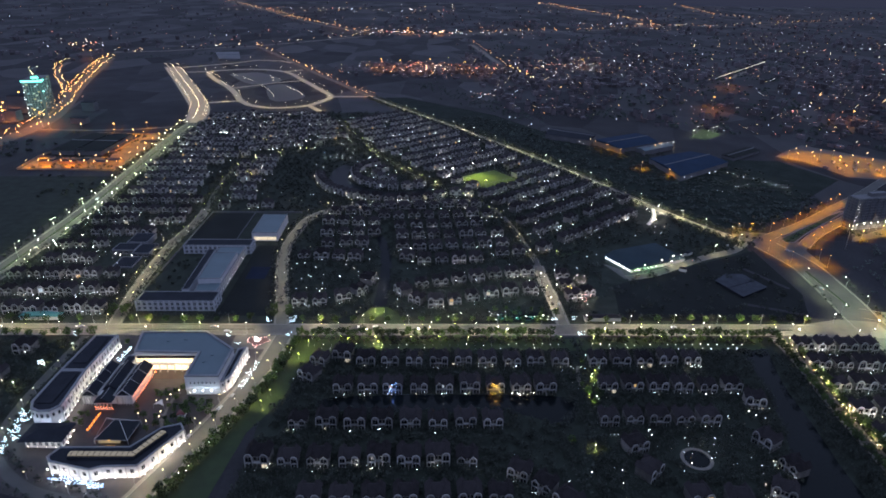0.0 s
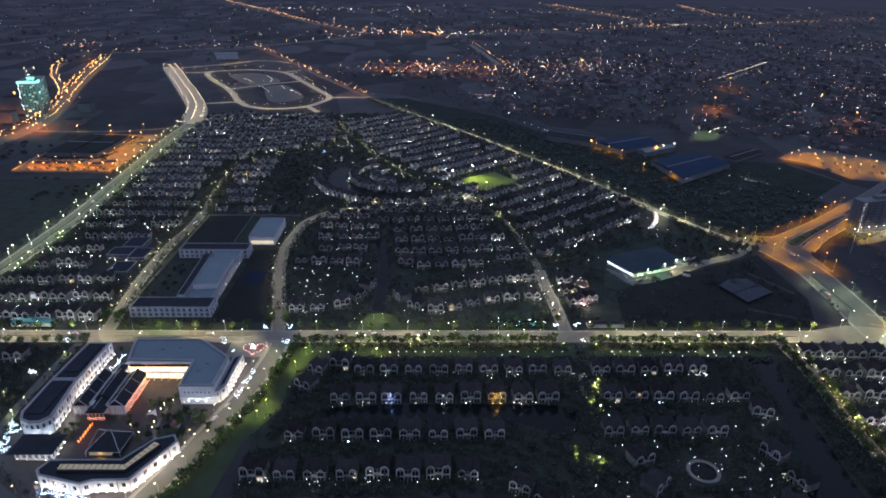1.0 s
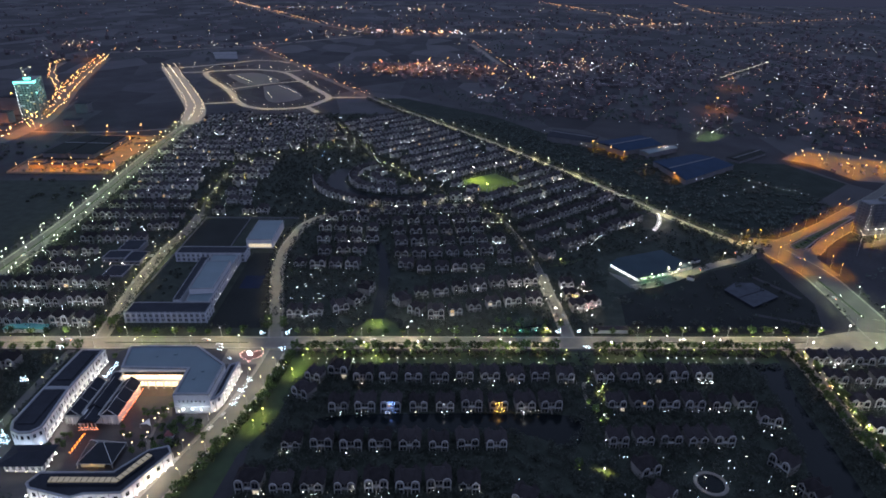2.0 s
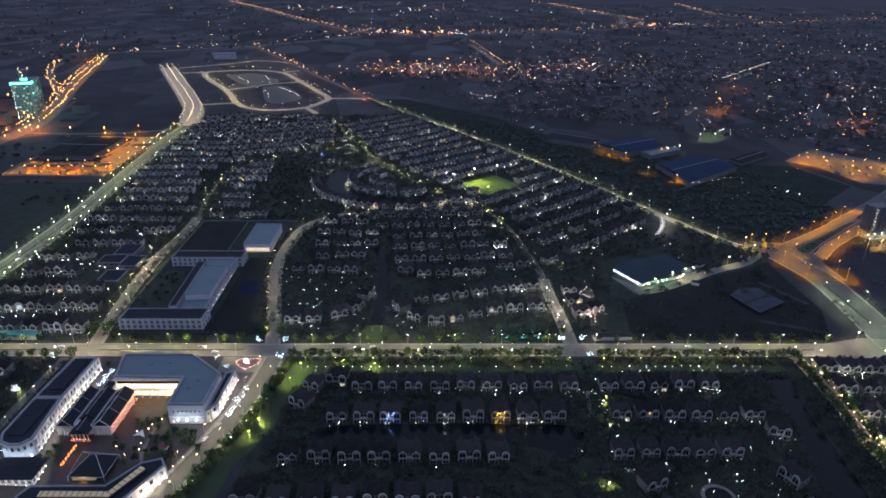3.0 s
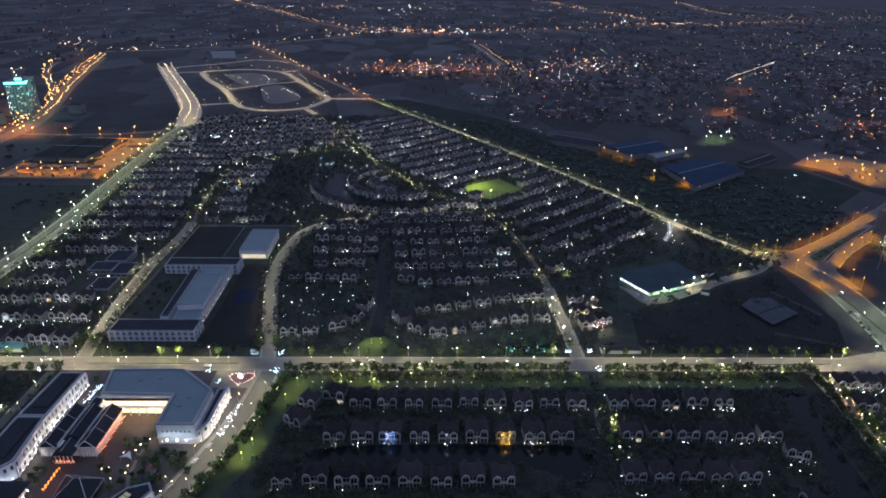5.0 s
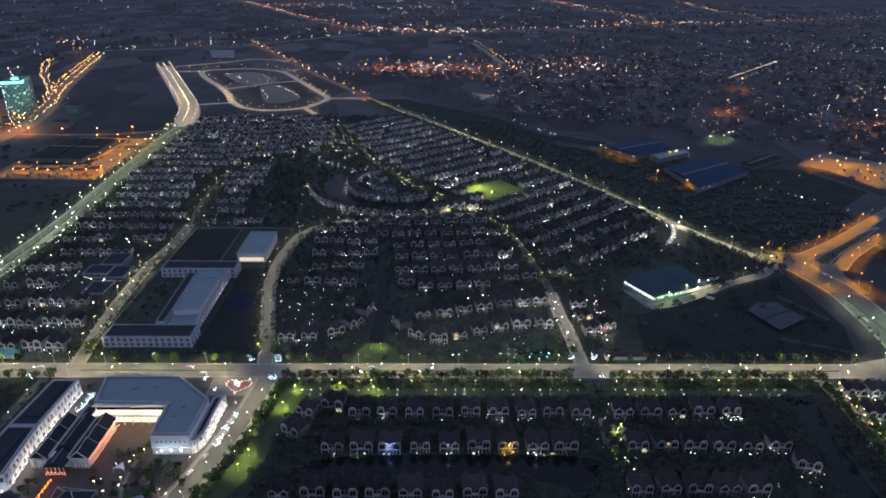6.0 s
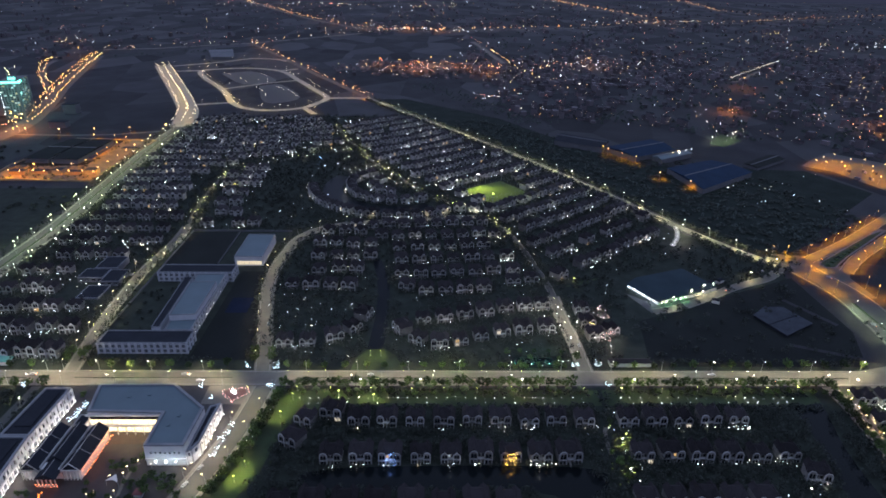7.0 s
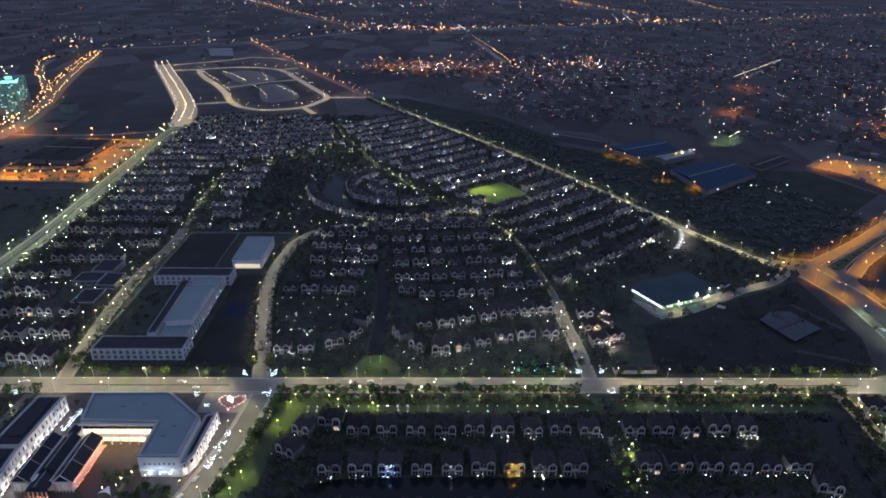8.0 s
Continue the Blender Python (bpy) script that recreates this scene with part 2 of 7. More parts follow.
G_ICE = glow("ice_blue_bulb", (0.55, 0.77, 1), 13)
G_STAR = glow("star_ornament", (1, 0.97, 0.9), 5)
G_CYAN = glow("cyan_strip", (0.12, 0.95, 0.75), 5)
G_PINK = glow("pink_bulb", (1, 0.45, 0.42), 7)
G_SHOP = glow("lit_shopfront", (1, 0.82, 0.55), 0.9)
G_SHOPBAY = glow_mixed("lit_shop_panes", [(1, 0.80, 0.50), (1, 0.88, 0.66), (1, 0.74, 0.42), (1, 0.84, 0.58)], 1.3, 3.2)
G_SKYLIGHT = glow("lit_skylight", (1, 0.84, 0.52), 0.20)
G_GARDEN = glow_mixed("garden_globes", [(0.86, 0.94, 1), (1, 1, 0.95), (0.72, 0.87, 1), (1, 0.82, 0.52), (0.85, 1, 0.92)], 5, 55)
G_CITY = glow_mixed("town_bulbs", [(1, 0.50, 0.16), (1, 0.78, 0.5), (1, 0.36, 0.10), (0.85, 0.92, 1), (1, 0.6, 0.25), (0.9, 0.95, 1), (1, 0.22, 0.12)], 0.6, 23)
G_SODROW = glow_mixed("highway_bulbs", [(1, 0.48, 0.12), (1, 0.58, 0.20), (1, 0.42, 0.09)], 8, 30)
G_FARROW = glow_mixed("far_route_bulbs", [(1, 0.40, 0.10), (1, 0.50, 0.18), (1, 0.34, 0.08)], 3, 14)
G_PALEROW = glow_mixed("avenue_bulbs", [(1, 0.80, 0.48), (1, 0.88, 0.62)], 4, 12)


# ---- tools ----
class Geo:
    """Gathers faces of one mesh, with a material index for each face."""

    def __init__(self, m=None):
        self.v, self.f, self.i, self.m = [], [], [], m or Matrix.Identity(4)

    def add(self, verts, faces, k=0):
        o = len(self.v)
        self.v += [tuple(self.m @ Vector(p)) for p in verts]
        self.f += [tuple(o + a for a in q) for q in faces]
        self.i += [k] * len(faces)
        return self

    def box(self, x0, x1, y0, y1, z0, z1, k=0, top=None):
        self.add([(x0, y0, z0), (x1, y0, z0), (x1, y1, z0), (x0, y1, z0), (x0, y0, z1), (x1, y0, z1), (x1, y1, z1), (x0, y1, z1)],
                 [(0, 1, 5, 4), (1, 2, 6, 5), (2, 3, 7, 6), (3, 0, 4, 7), (3, 2, 1, 0)], k)
        o = len(self.v) - 8
        self.f.append((o + 4, o + 5, o + 6, o + 7))
        self.i.append(k if top is None else top)
        return self

    def prism(self, pts, z0, z1, k=0, top=None, floor=True):
        n = len(pts)
        self.add([(x, y, z0) for x, y in pts] + [(x, y, z1) for x, y in pts], [(a, (a + 1) % n, n + (a + 1) % n, n + a) for a in range(n)], k)
        o = len(self.v) - 2 * n
        self.f.append(tuple(o + n + a for a in range(n)))
        self.i.append(k if top is None else top)
        if floor:
            self.f.append(tuple(o + n - 1 - a for a in range(n)))
            self.i.append(k)
        return self

    def hip(self, x0, x1, y0, y1, z0, z1, run=None, k=0):
        """A hipped roof with its ridge along the longer side."""
        if x1 - x0 >= y1 - y0:
            r, c = (y1 - y0) / 2 if run is None else run, (y0 + y1) / 2
            top = [(x0 + r, c, z1), (x1 - r, c, z1)]
            f = [(0, 1, 5, 4), (1, 2, 5), (2, 3, 4, 5), (3, 0, 4)]
        else:
            r, c = (x1 - x0) / 2 if run is None else run, (x0 + x1) / 2
            top = [(c, y0 + r, z1), (c, y1 - r, z1)]
            f = [(0, 1, 4), (1, 2, 5, 4), (2, 3, 5), (3, 0, 4, 5)]
        self.add([(x0, y0, z0), (x1, y0, z0), (x1, y1, z0), (x0, y1, z0)] + top, f + [(3, 2, 1, 0)], k)
        return self

    def gable(self, x0, x1, y0, y1, z0, z1, k=0):
        """A gabled roof with its ridge along y."""
        c = (x0 + x1) / 2
        self.add([(x0, y0, z0), (x1, y0, z0), (x1, y1, z0), (x0, y1, z0), (c, y0, z1), (c, y1, z1)],
                 [(0, 1, 4), (1, 2, 5, 4), (2, 3, 5), (3, 0, 4, 5), (3, 2, 1, 0)], k)
        return self

    def tube(self, a, b, r0, r1=None, n=6, k=0):
        a, b = Vector(a), Vector(b)
        q = (b - a).to_track_quat("Z", "Y").to_matrix()
        r1 = r0 if r1 is None else r1
        ring = [(math.cos(6.28319 * j / n), math.sin(6.28319 * j / n), 0) for j in range(n)]
        self.add([a + q @ (Vector(p) * r0) for p in ring] + [b + q @ (Vector(p) * r1) for p in ring],
                 [(j, (j + 1) % n, n + (j + 1) % n, n + j) for j in range(n)] + [tuple(range(n, 2 * n)), tuple(reversed(range(n)))], k)
        return self

    def ball(self, c, r, k=0, squash=1.0):
        x, y, z = c
        s = r * squash
        self.add([(x + r, y, z), (x - r, y, z), (x, y + r, z), (x, y - r, z), (x, y, z + s), (x, y, z - s)],
                 [(0, 2, 4), (2, 1, 4), (1, 3, 4), (3, 0, 4), (2, 0, 5), (1, 2, 5), (3, 1, 5), (0, 3, 5)], k)
        return self

    def globe(self, c, r, k=0, n=8, rows=5):
        x, y, z = c
        vs = [(x, y, z - r)]
        for a in range(1, rows):
            e = -math.pi / 2 + math.pi * a / rows
            vs += [(x + r * math.cos(e) * math.cos(6.28319 * j / n), y + r * math.cos(e) * math.sin(6.28319 * j / n), z + r * math.sin(e)) for j in range(n)]
        vs.append((x, y, z + r))
        fs = [(0, 1 + (j + 1) % n, 1 + j) for j in range(n)]
        for a in range(rows - 2):
            o = 1 + a * n
            fs += [(o + j, o + (j + 1) % n, o + n + (j + 1) % n, o + n + j) for j in range(n)]
        o = 1 + (rows - 2) * n
        fs += [(o + j, o + (j + 1) % n, len(vs) - 1) for j in range(n)]
        self.add(vs, fs, k)
        return self

    def mesh(self, name, mats, smooth=False):
        me = bpy.data.meshes.new(name)
        me.from_pydata(self.v, [], self.f)
        for m in mats:
            me.materials.append(m)
        me.polygons.foreach_set("material_index", self.i)
        if smooth:
            me.polygons.foreach_set("use_smooth", [True] * len(self.f))
        me.update()
        return me


def solid(name, g, mats, label="", category="", group="", kind="", smooth=False):
    """A top-level thing of one mesh."""
    return tagged(new(name, g.mesh(name, mats, smooth)), label, category, group, kind)


def thing(name, label, category, group="", at=None):
    ob = new(name)
    ob.empty_display_size = 0.5
    if at is not None:
        ob.matrix_basis = at
    return tagged(ob, label, category, group)


def part(name, g, mats, parent, label="", smooth=False):
    data = g.mesh(name, mats if isinstance(mats, (list, tuple)) else [mats], smooth) if isinstance(g, Geo) else g
    ob = new(name, data)
    ob.parent = parent
    return tagged(ob, label)


def bulb(name, data, parent, place, aim=None):
    """A lamp's light, held by the thing that it belongs to; added fills use it too."""
    ob = new(name, data)
    ob.parent = parent
    ob.matrix_basis = Matrix.Translation(place) if aim is None else look(place, aim)
    return ob


def along(pts, step, start=0.0, shift=0.0):
    """Places every step metres along a line of points: x, y and the heading; shift: metres to the left of it."""
    out, rest = [], start
    for (ax, ay), (bx, by) in zip(pts, pts[1:]):
        d = math.hypot(bx - ax, by - ay)
        ux, uy = (bx - ax) / d, (by - ay) / d
        while rest <= d:
            out.append((ax + ux * rest - uy * shift, ay + uy * rest + ux * shift, math.atan2(uy, ux)))
            rest += step
        rest -= d
    return out


def curve_pts(pts, n=6):
    """A smooth line through the points (Catmull-Rom)."""
    p = [pts[0], *pts, pts[-1]]
    out = []
    for a, b, c, d in zip(p, p[1:], p[2:], p[3:]):
        for j in range(n):
            t = j / n
            out.append(tuple(0.5 * (2 * b[k] + (c[k] - a[k]) * t + (2 * a[k] - 5 * b[k] + 4 * c[k] - d[k]) * t * t + (3 * b[k] - a[k] - 3 * c[k] + d[k]) * t ** 3) for k in (0, 1)))
    return out + [pts[-1]]


def sides(pts, half):
    """The two edges of a strip along a line of points."""
    left, right = [], []
    for j, (x, y) in enumerate(pts):
        a, b = pts[max(0, j - 1)], pts[min(len(pts) - 1, j + 1)]
        d = math.hypot(b[0] - a[0], b[1] - a[1])
        nx, ny = -(b[1] - a[1]) / d, (b[0] - a[0]) / d
        left.append((x + nx * half, y + ny * half))
        right.append((x - nx * half, y - ny * half))
    return left, right


def ribbon(g, pts, width, z0, z1, k=0, shift=0.0):
    """A strip with thickness from z0 to z1 along a line."""
    if shift:
        pts = sides(pts, abs(shift))[0 if shift > 0 else 1]
    a, b = sides(pts, width / 2)
    n = len(pts)
    vs = [(x, y, z1) for x, y in a] + [(x, y, z1) for x, y in b] + [(x, y, z0) for x, y in a] + [(x, y, z0) for x, y in b]
    fs = []
    for j in range(n - 1):
        fs += [(n + j, n + j + 1, j + 1, j), (j, j + 1, 2 * n + j + 1, 2 * n + j), (3 * n + j, 3 * n + j + 1, n + j + 1, n + j)]
    fs += [(0, 2 * n, 3 * n, n), (n - 1, 2 * n - 1, 4 * n - 1, 3 * n - 1)]
    g.add(vs, fs, k)
    return g


def inside(x, y, poly):
    hit = False
    for (ax, ay), (bx, by) in zip(poly, poly[1:] + poly[:1]):
        if (ay > y) != (by > y) and x < (bx - ax) * (y - ay) / (by - ay) + ax:
            hit = not hit
    return hit


def gap(x, y, pts):
    """The distance from a place to a line of points."""
    best = 1e9
    for (ax, ay), (bx, by) in zip(pts, pts[1:]):
        dx, dy = bx - ax, by - ay
        t = max(0, min(1, ((x - ax) * dx + (y - ay) * dy) / (dx * dx + dy * dy)))
        best = min(best, math.hypot(x - ax - t * dx, y - ay - t * dy))
    return best


def rect(x0, x1, y0, y1):
    return [(x0, y0), (x1, y0), (x1, y1), (x0, y1)]


rnd = random.Random(7)


# ---- lines of the plan ----
MAIN = [(-760, 411.5), (-300, 411.5), (300, 411.5)]
DIAG = curve_pts([(-120, 1338), (-64, 1240), (55, 1053), (144, 901), (210, 779), (254, 689), (299, 611), (330, 578)], 4)
SOUTHLEG = curve_pts([(338, 575), (350, 530), (350, 495), (347, 455), (343, 420), (345, 380), (352, 320), (360, 250), (366, 150)], 4)
BOUL = curve_pts([(-378, 150), (-379, 420), (-378, 635), (-385, 750), (-393, 850), (-400, 940), (-406, 1030), (-406, 1100)], 4)
AVENUE = curve_pts([(-406, 1095), (-432, 1200), (-470, 1292), (-567, 1497), (-686, 1745)], 4)
MID = curve_pts([(-112, 418), (-120, 460), (-130, 505), (-137, 548), (-138, 580), (-135, 611), (-131, 637), (-118, 660), (-96, 676), (-66, 684), (-30, 690), (10, 700), (56, 702)], 4)
LEFTST = curve_pts([(-238, 418), (-245, 472), (-248, 500), (-250, 536), (-251, 577), (-247, 624), (-249, 670), (-258, 738), (-262, 824), (-255, 856), (-238, 877), (-214, 900), (-168, 938), (-134, 958), (-100, 960)], 4)
GATEST = curve_pts([(104, 418), (103, 463), (101, 487), (100, 536), (95, 573), (91, 602), (85, 633), (79, 654), (62, 694), (28, 738), (0, 768), (-28, 812), (-53, 860), (-79, 900), (-100, 960), (-130, 1026), (-153, 1103)], 4)
LOWST = curve_pts([(-107, 402), (-112, 362), (-124, 316), (-146, 252), (-168, 190)], 4)
MIDLOW = curve_pts([(108, 402), (107, 360), (105, 328), (96, 290), (86, 262), (78, 215)], 4)
WESTST = curve_pts([(-251, 402), (-252, 350), (-250, 312), (-244, 286), (-230, 268), (-206, 252), (-180, 244), (-160, 236)], 4)
RLOW = [(260, 402), (261, 384), (260, 355), (257, 322), (256, 290), (256, 180)]
AROAD = curve_pts([(176, 500), (198, 506), (230, 524), (260, 542), (298, 560), (322, 584)], 4)
ORE_A = curve_pts([(352, 596), (390, 621), (430, 650), (470, 682), (545, 742), (640, 822), (800, 930)], 4)
ORE_B = curve_pts([(374, 571), (404, 602), (456, 643), (500, 677), (572, 736), (650, 800), (806, 902)], 4)
ORE_C = curve_pts([(348, 438), (376, 428), (440, 415), (540, 398)], 4)
OHWY = curve_pts([(-654, 700), (-652, 960), (-652, 1034), (-662, 1110), (-689, 1200), (-732, 1320), (-776, 1437), (-847, 1655), (-925, 1910)], 4)
OLINK = [(-652, 1036), (-560, 1033), (-490, 1040), (-412, 1070)]
RAMP = curve_pts([(-735, 1315), (-777, 1388), (-869, 1531), (-961, 1707), (-990, 1811)], 4)
DIAG_FAR = [(-120, 1338), (-206, 1506), (-278, 1639), (-425, 1938), (-580, 2232)]
RING = curve_pts([(-354, 1252), (-316, 1228), (-275, 1230), (-237, 1253), (-217, 1298), (-208, 1351), (-245, 1432), (-304, 1553), (-369, 1677), (-450, 1718), (-518, 1703), (-561, 1665), (-514, 1555), (-461, 1467), (-418, 1382), (-384, 1300), (-354, 1252)], 4)
RING_ARMS = [[(-640, 1652), (-566, 1672)], [(-450, 1267), (-381, 1292)], [(-205, 1346), (-122, 1352)], [(-668, 1728), (-553, 1823), (-495, 1896), (-428, 1885), (-390, 1850)], [(-372, 1682), (-335, 1718)], [(-236, 1250), (-208, 1200)]]
RING_CROSS = [(-440, 1430), (-400, 1471), (-360, 1511), (-306, 1546)]
FAR_A = [(-972, 2041), (-836, 2083), (-665, 2207), (-584, 2248), (-410, 2446), (-263, 2608)]
FAR_C = [(-1526, 5130), (-988, 4098), (-704, 3507), (-534, 3179), (-284, 2792), (-142, 2740), (42, 2718)]
FAR_D = [(42, 2745), (329, 2830), (788, 3027), (1068, 3280), (1419, 3272), (1675, 3410), (2670, 3965)]
FAR_E = [(682, 5797), (921, 5080), (1018, 4325), (1134, 3533)]
FAR_F = [(1908, 6167), (1936, 5187), (1777, 4219), (1858, 3861)]
FAR_G = [(148, 2365), (174, 2128), (197, 1875), (211, 1720), (251, 1549)]
FAR_H = [(723, 1598), (998, 1910)]

CANAL_FRONT = [(-60, 313.5), (50, 313.5), (80, 300), (94, 318), (78, 330.6), (-46, 330.6), (-72, 322)]
CANAL_MID = [(-45, 446), (-36, 444), (-33, 470), (-35, 540), (-45, 590), (-53, 594), (-46, 550), (-43, 500)]
PARK = [(-206, 745), (-168, 728), (-150, 735), (-160, 790), (-154, 850), (-138, 900), (-138, 945), (-165, 928), (-202, 885)]
MOAT_C = (-40, 800)
MOAT = [(MOAT_C[0] + r * math.cos(radians(a)), MOAT_C[1] + r * math.sin(radians(a))) for r, turns in ((90, range(150, 301, 10)), (67, range(300, 149, -10))) for a in turns]
CANAL_EAST = [(226, 386), (224, 356), (218, 320), (209, 284), (192, 245), (198, 205), (226, 210), (229, 262), (233, 300), (236, 343), (245, 388)]
LAKE_RING_A = [(-500, 1630), (-440, 1668), (-380, 1600), (-352, 1530), (-412, 1490)]
LAKE_RING_B = [(-372, 1470), (-330, 1490), (-262, 1352), (-296, 1290), (-330, 1320)]

# ---- ground ----
gr = Geo()
STEP = [-16000, -3000, -1200, -500, 0, 500, 1200, 3000, 7000, 16000]
for xa, xb in zip(STEP, STEP[1:]):
    for ya, yb in zip(STEP, STEP[1:]):
        gr.add([(xa, ya, 0), (xb, ya, 0), (xb, yb, 0), (xa, yb, 0)], [(0, 1, 2, 3)])
solid("ground", gr, [M_GROUND], "dark fields and bare land at dusk", "ground", kind="structure")


def road(name, pts, width, z=0.10, material=M_ASPHALT, label="grey asphalt road lit by street lamps", kerbs=True, pave=0.0):
    ob = solid(name, ribbon(Geo(), pts, width, -0.2, z), [material], label, "road", kind="structure")
    if kerbs:
        for s in (1, -1):
            g = ribbon(Geo(), pts, 0.35, -0.2, z + 0.15, 0, s * (width / 2 + 0.17))
            part("kerb", g, M_KERB, ob)
    if pave:
        for s in (1, -1):
            g = ribbon(Geo(), pts, pave, -0.2, z + 0.13, 0, s * (width / 2 + 0.36 + pave / 2))
            solid("pavement", g, [M_PAVE], "pale tiled pavement along the road", "pavement", kind="structure")
    return ob


road("road", MAIN, 13.4, 0.12, pave=1.3, label="wide pale asphalt avenue with a planted median")
road("road", DIAG, 9.0, 0.10, label="straight asphalt road beside dark fields")
road("road", SOUTHLEG, 26.0, 0.10, material=M_ASPHALT_DARK, pave=1.4, label="broad asphalt road with a planted median")
road("road", BOUL, 18.0, 0.10, material=M_ASPHALT_DARK, pave=2.0, label="long straight boulevard lined with trees")
road("road", AVENUE, 36.0, 0.13, material=M_SAND, label="brightly lit wide pale avenue")
road("road", MID, 8.5, 0.11, pave=1.2, label="lamp-lit residential street")
road("road", LEFTST[:25], 7.6, 0.11, pave=1.2, label="lamp-lit residential street lined with trees")
road("road", LEFTST[24:], 5.4, 0.125, material=M_ASPHALT_DARK, kerbs=False, label="narrow lane between far gardens")
road("road", GATEST[:12], 7.6, 0.13, pave=1.2, label="winding residential street from the gate")
road("road", GATEST[11:], 5.0, 0.12, material=M_ASPHALT_DARK, label="winding residential street between gardens")
road("road", LOWST, 11.0, 0.14, material=M_ASPHALT_DARK, pave=2.0, label="curving street beside the shopping centre")
road("road", WESTST, 6.0, 0.12, material=M_ASPHALT_DARK, kerbs=False, label="dim service road behind the arcade building")
road("road", MIDLOW, 2.6, 0.11, material=M_GARDEN, kerbs=False, label="narrow lane between villa gardens")
road("road", RLOW, 6.5, 0.14, pave=1.2, label="narrow street lined with lit trees")
road("road", AROAD, 8.0, 0.09, label="access road to the low hall")
road("road", ORE_A, 11.0, 0.15, material=M_ASPHALT_DARK, label="asphalt carriageway under orange lamps")
road("road", ORE_B, 11.0, 0.16, material=M_ASPHALT_DARK, label="asphalt carriageway under orange lamps")
road("road", ORE_C, 16.0, 0.08, label="asphalt road under orange lamps")
road("road", OHWY, 30.0, 0.10, M_ASPHALT_DARK, label="distant highway under orange lamps", kerbs=False)
road("road", RAMP, 14.0, 0.12, M_ASPHALT_DARK, label="distant curved ramp under orange lamps", kerbs=False)
road("road", OLINK, 8.0, 0.12, M_ASPHALT_DARK, label="distant field road under orange lamps", kerbs=False)
road("road", DIAG_FAR, 14.0, 0.12, M_ASPHALT_DARK, label="distant straight road under orange lamps", kerbs=False)
road("road", RING, 13.0, 0.16, material=M_SAND, label="pale ring road round an unbuilt park", kerbs=False)
for arm in RING_ARMS:
    road("road", arm, 11.0, 0.14, material=M_SAND, label="pale link road of the unbuilt park", kerbs=False)
road("road", RING_CROSS, 9.0, 0.12, material=M_SAND, label="pale park causeway between two ponds", kerbs=False)
for n, line in enumerate((FAR_A, FAR_C, FAR_D, FAR_E, FAR_F, FAR_G, FAR_H)):
    road("road", line, 16.0, 0.08 + 0.01 * n, label="distant town road with rows of lamps", kerbs=False)

# junction under the orange lamps
jn = Geo().prism([(314, 600), (324, 575), (335, 550), (337, 524), (371, 522), (371, 560), (382, 578), (360, 600), (356, 606), (326, 611)], -0.2, 0.19)
solid("junction", jn, [M_ASPHALT_DARK], "wide asphalt junction under orange lamps", "road", kind="structure")
jn2 = Geo().prism([(288, 401), (322, 400), (350, 400), (352, 424), (324, 428), (288, 419)], -0.2, 0.18)
solid("junction", jn2, [M_ASPHALT], "wide asphalt crossing of two lit roads", "road", kind="structure")
solid("junction", Geo().prism([(-142, 384.5), (-114.5, 384.5), (-101, 392), (-99, 403), (-142, 403)], -0.2, 0.11), [M_ASPHALT], "paved crossing round the heart-shaped island", "road", kind="structure")
solid("garden_path", ribbon(Geo(), [(104, 364), (101.6, 358), (100.6, 350), (101, 340)], 2.6, -0.1, 0.13), [M_PAVE], "short pale path between villa gardens", "path", kind="structure")
ISLAND = [(359.8, 590.6), (361, 580), (371, 581), (396, 604.5), (447, 645.5), (478, 671), (472, 675), (448, 657), (394, 616)]
tri = Geo().prism(ISLAND, 0.1, 0.42)
isl = solid("traffic_island", tri, [M_CONC], "kerbed triangular traffic island with clipped hedges", "traffic island", kind="structure")
part("planting", Geo().prism([(361.2, 590), (362.2, 581.2), (370.6, 582.2), (395.5, 605.8), (446, 646.8), (474, 670.5), (448, 655.6), (394, 614.6)], 0.3, 0.5), M_GRASS, isl)
for n in range(9):
    t = n / 8
    x, y = 366 + 58 * t, 586 + 46 * t
    part("hedge", Geo(pose(x, y, 0.5, 0, 0, 42 + 50 * (n % 2))).box(-2.0, 2.0, -0.4, 0.4, 0, 0.9).box(-0.4, 0.4, -1.8, 1.8, 0, 0.8), M_LEAF, isl)

# medians
for name, pts, w, z in (("median", [(-690, 411.2), (-262, 411.2)], 0.9, 0.36), ("median", [(-232, 411.2), (-130, 411.2)], 0.9, 0.36), ("median", [(-88, 411.2), (90, 411.2)], 0.9, 0.36), ("median", [(122, 411.2), (278, 411.2)], 0.9, 0.36),
                        ("median", [(345.5, 514), (345, 480), (344.5, 448)], 2.2, 0.34), ("median", BOUL[:-1], 2.4, 0.34)):
    ob = solid(name, ribbon(Geo(), pts, w, 0, z), [M_KERB], "kerbed median strip with low planting", "median", kind="structure")
    part("planting", ribbon(Geo(), pts, w - 0.5, z - 0.1, z + 0.25), M_GRASS, ob)

# lane paint
dash = Geo()
for x in range(-300, 290, 9):
    if not (-128 < x < -90 or 92 < x < 122):
        for y in (408.1, 414.7):
            dash.box(x, x + 3, y - 0.09, y + 0.09, 0.1, 0.128)
for ln in (DIAG,):
    for x, y, h in along(ln, 9, 4):
        dash.m = pose(x, y, 0, 0, 0, math.degrees(h))
        dash.box(-1.5, 1.5, -0.08, 0.08, 0.1, 0.148)
dash.m = Matrix.Identity(4)
for x in (-104, -101.5, -99, -96.5, 118, 120.5):
    dash.box(x, x + 0.6, 405.6, 410.2, 0.1, 0.128)
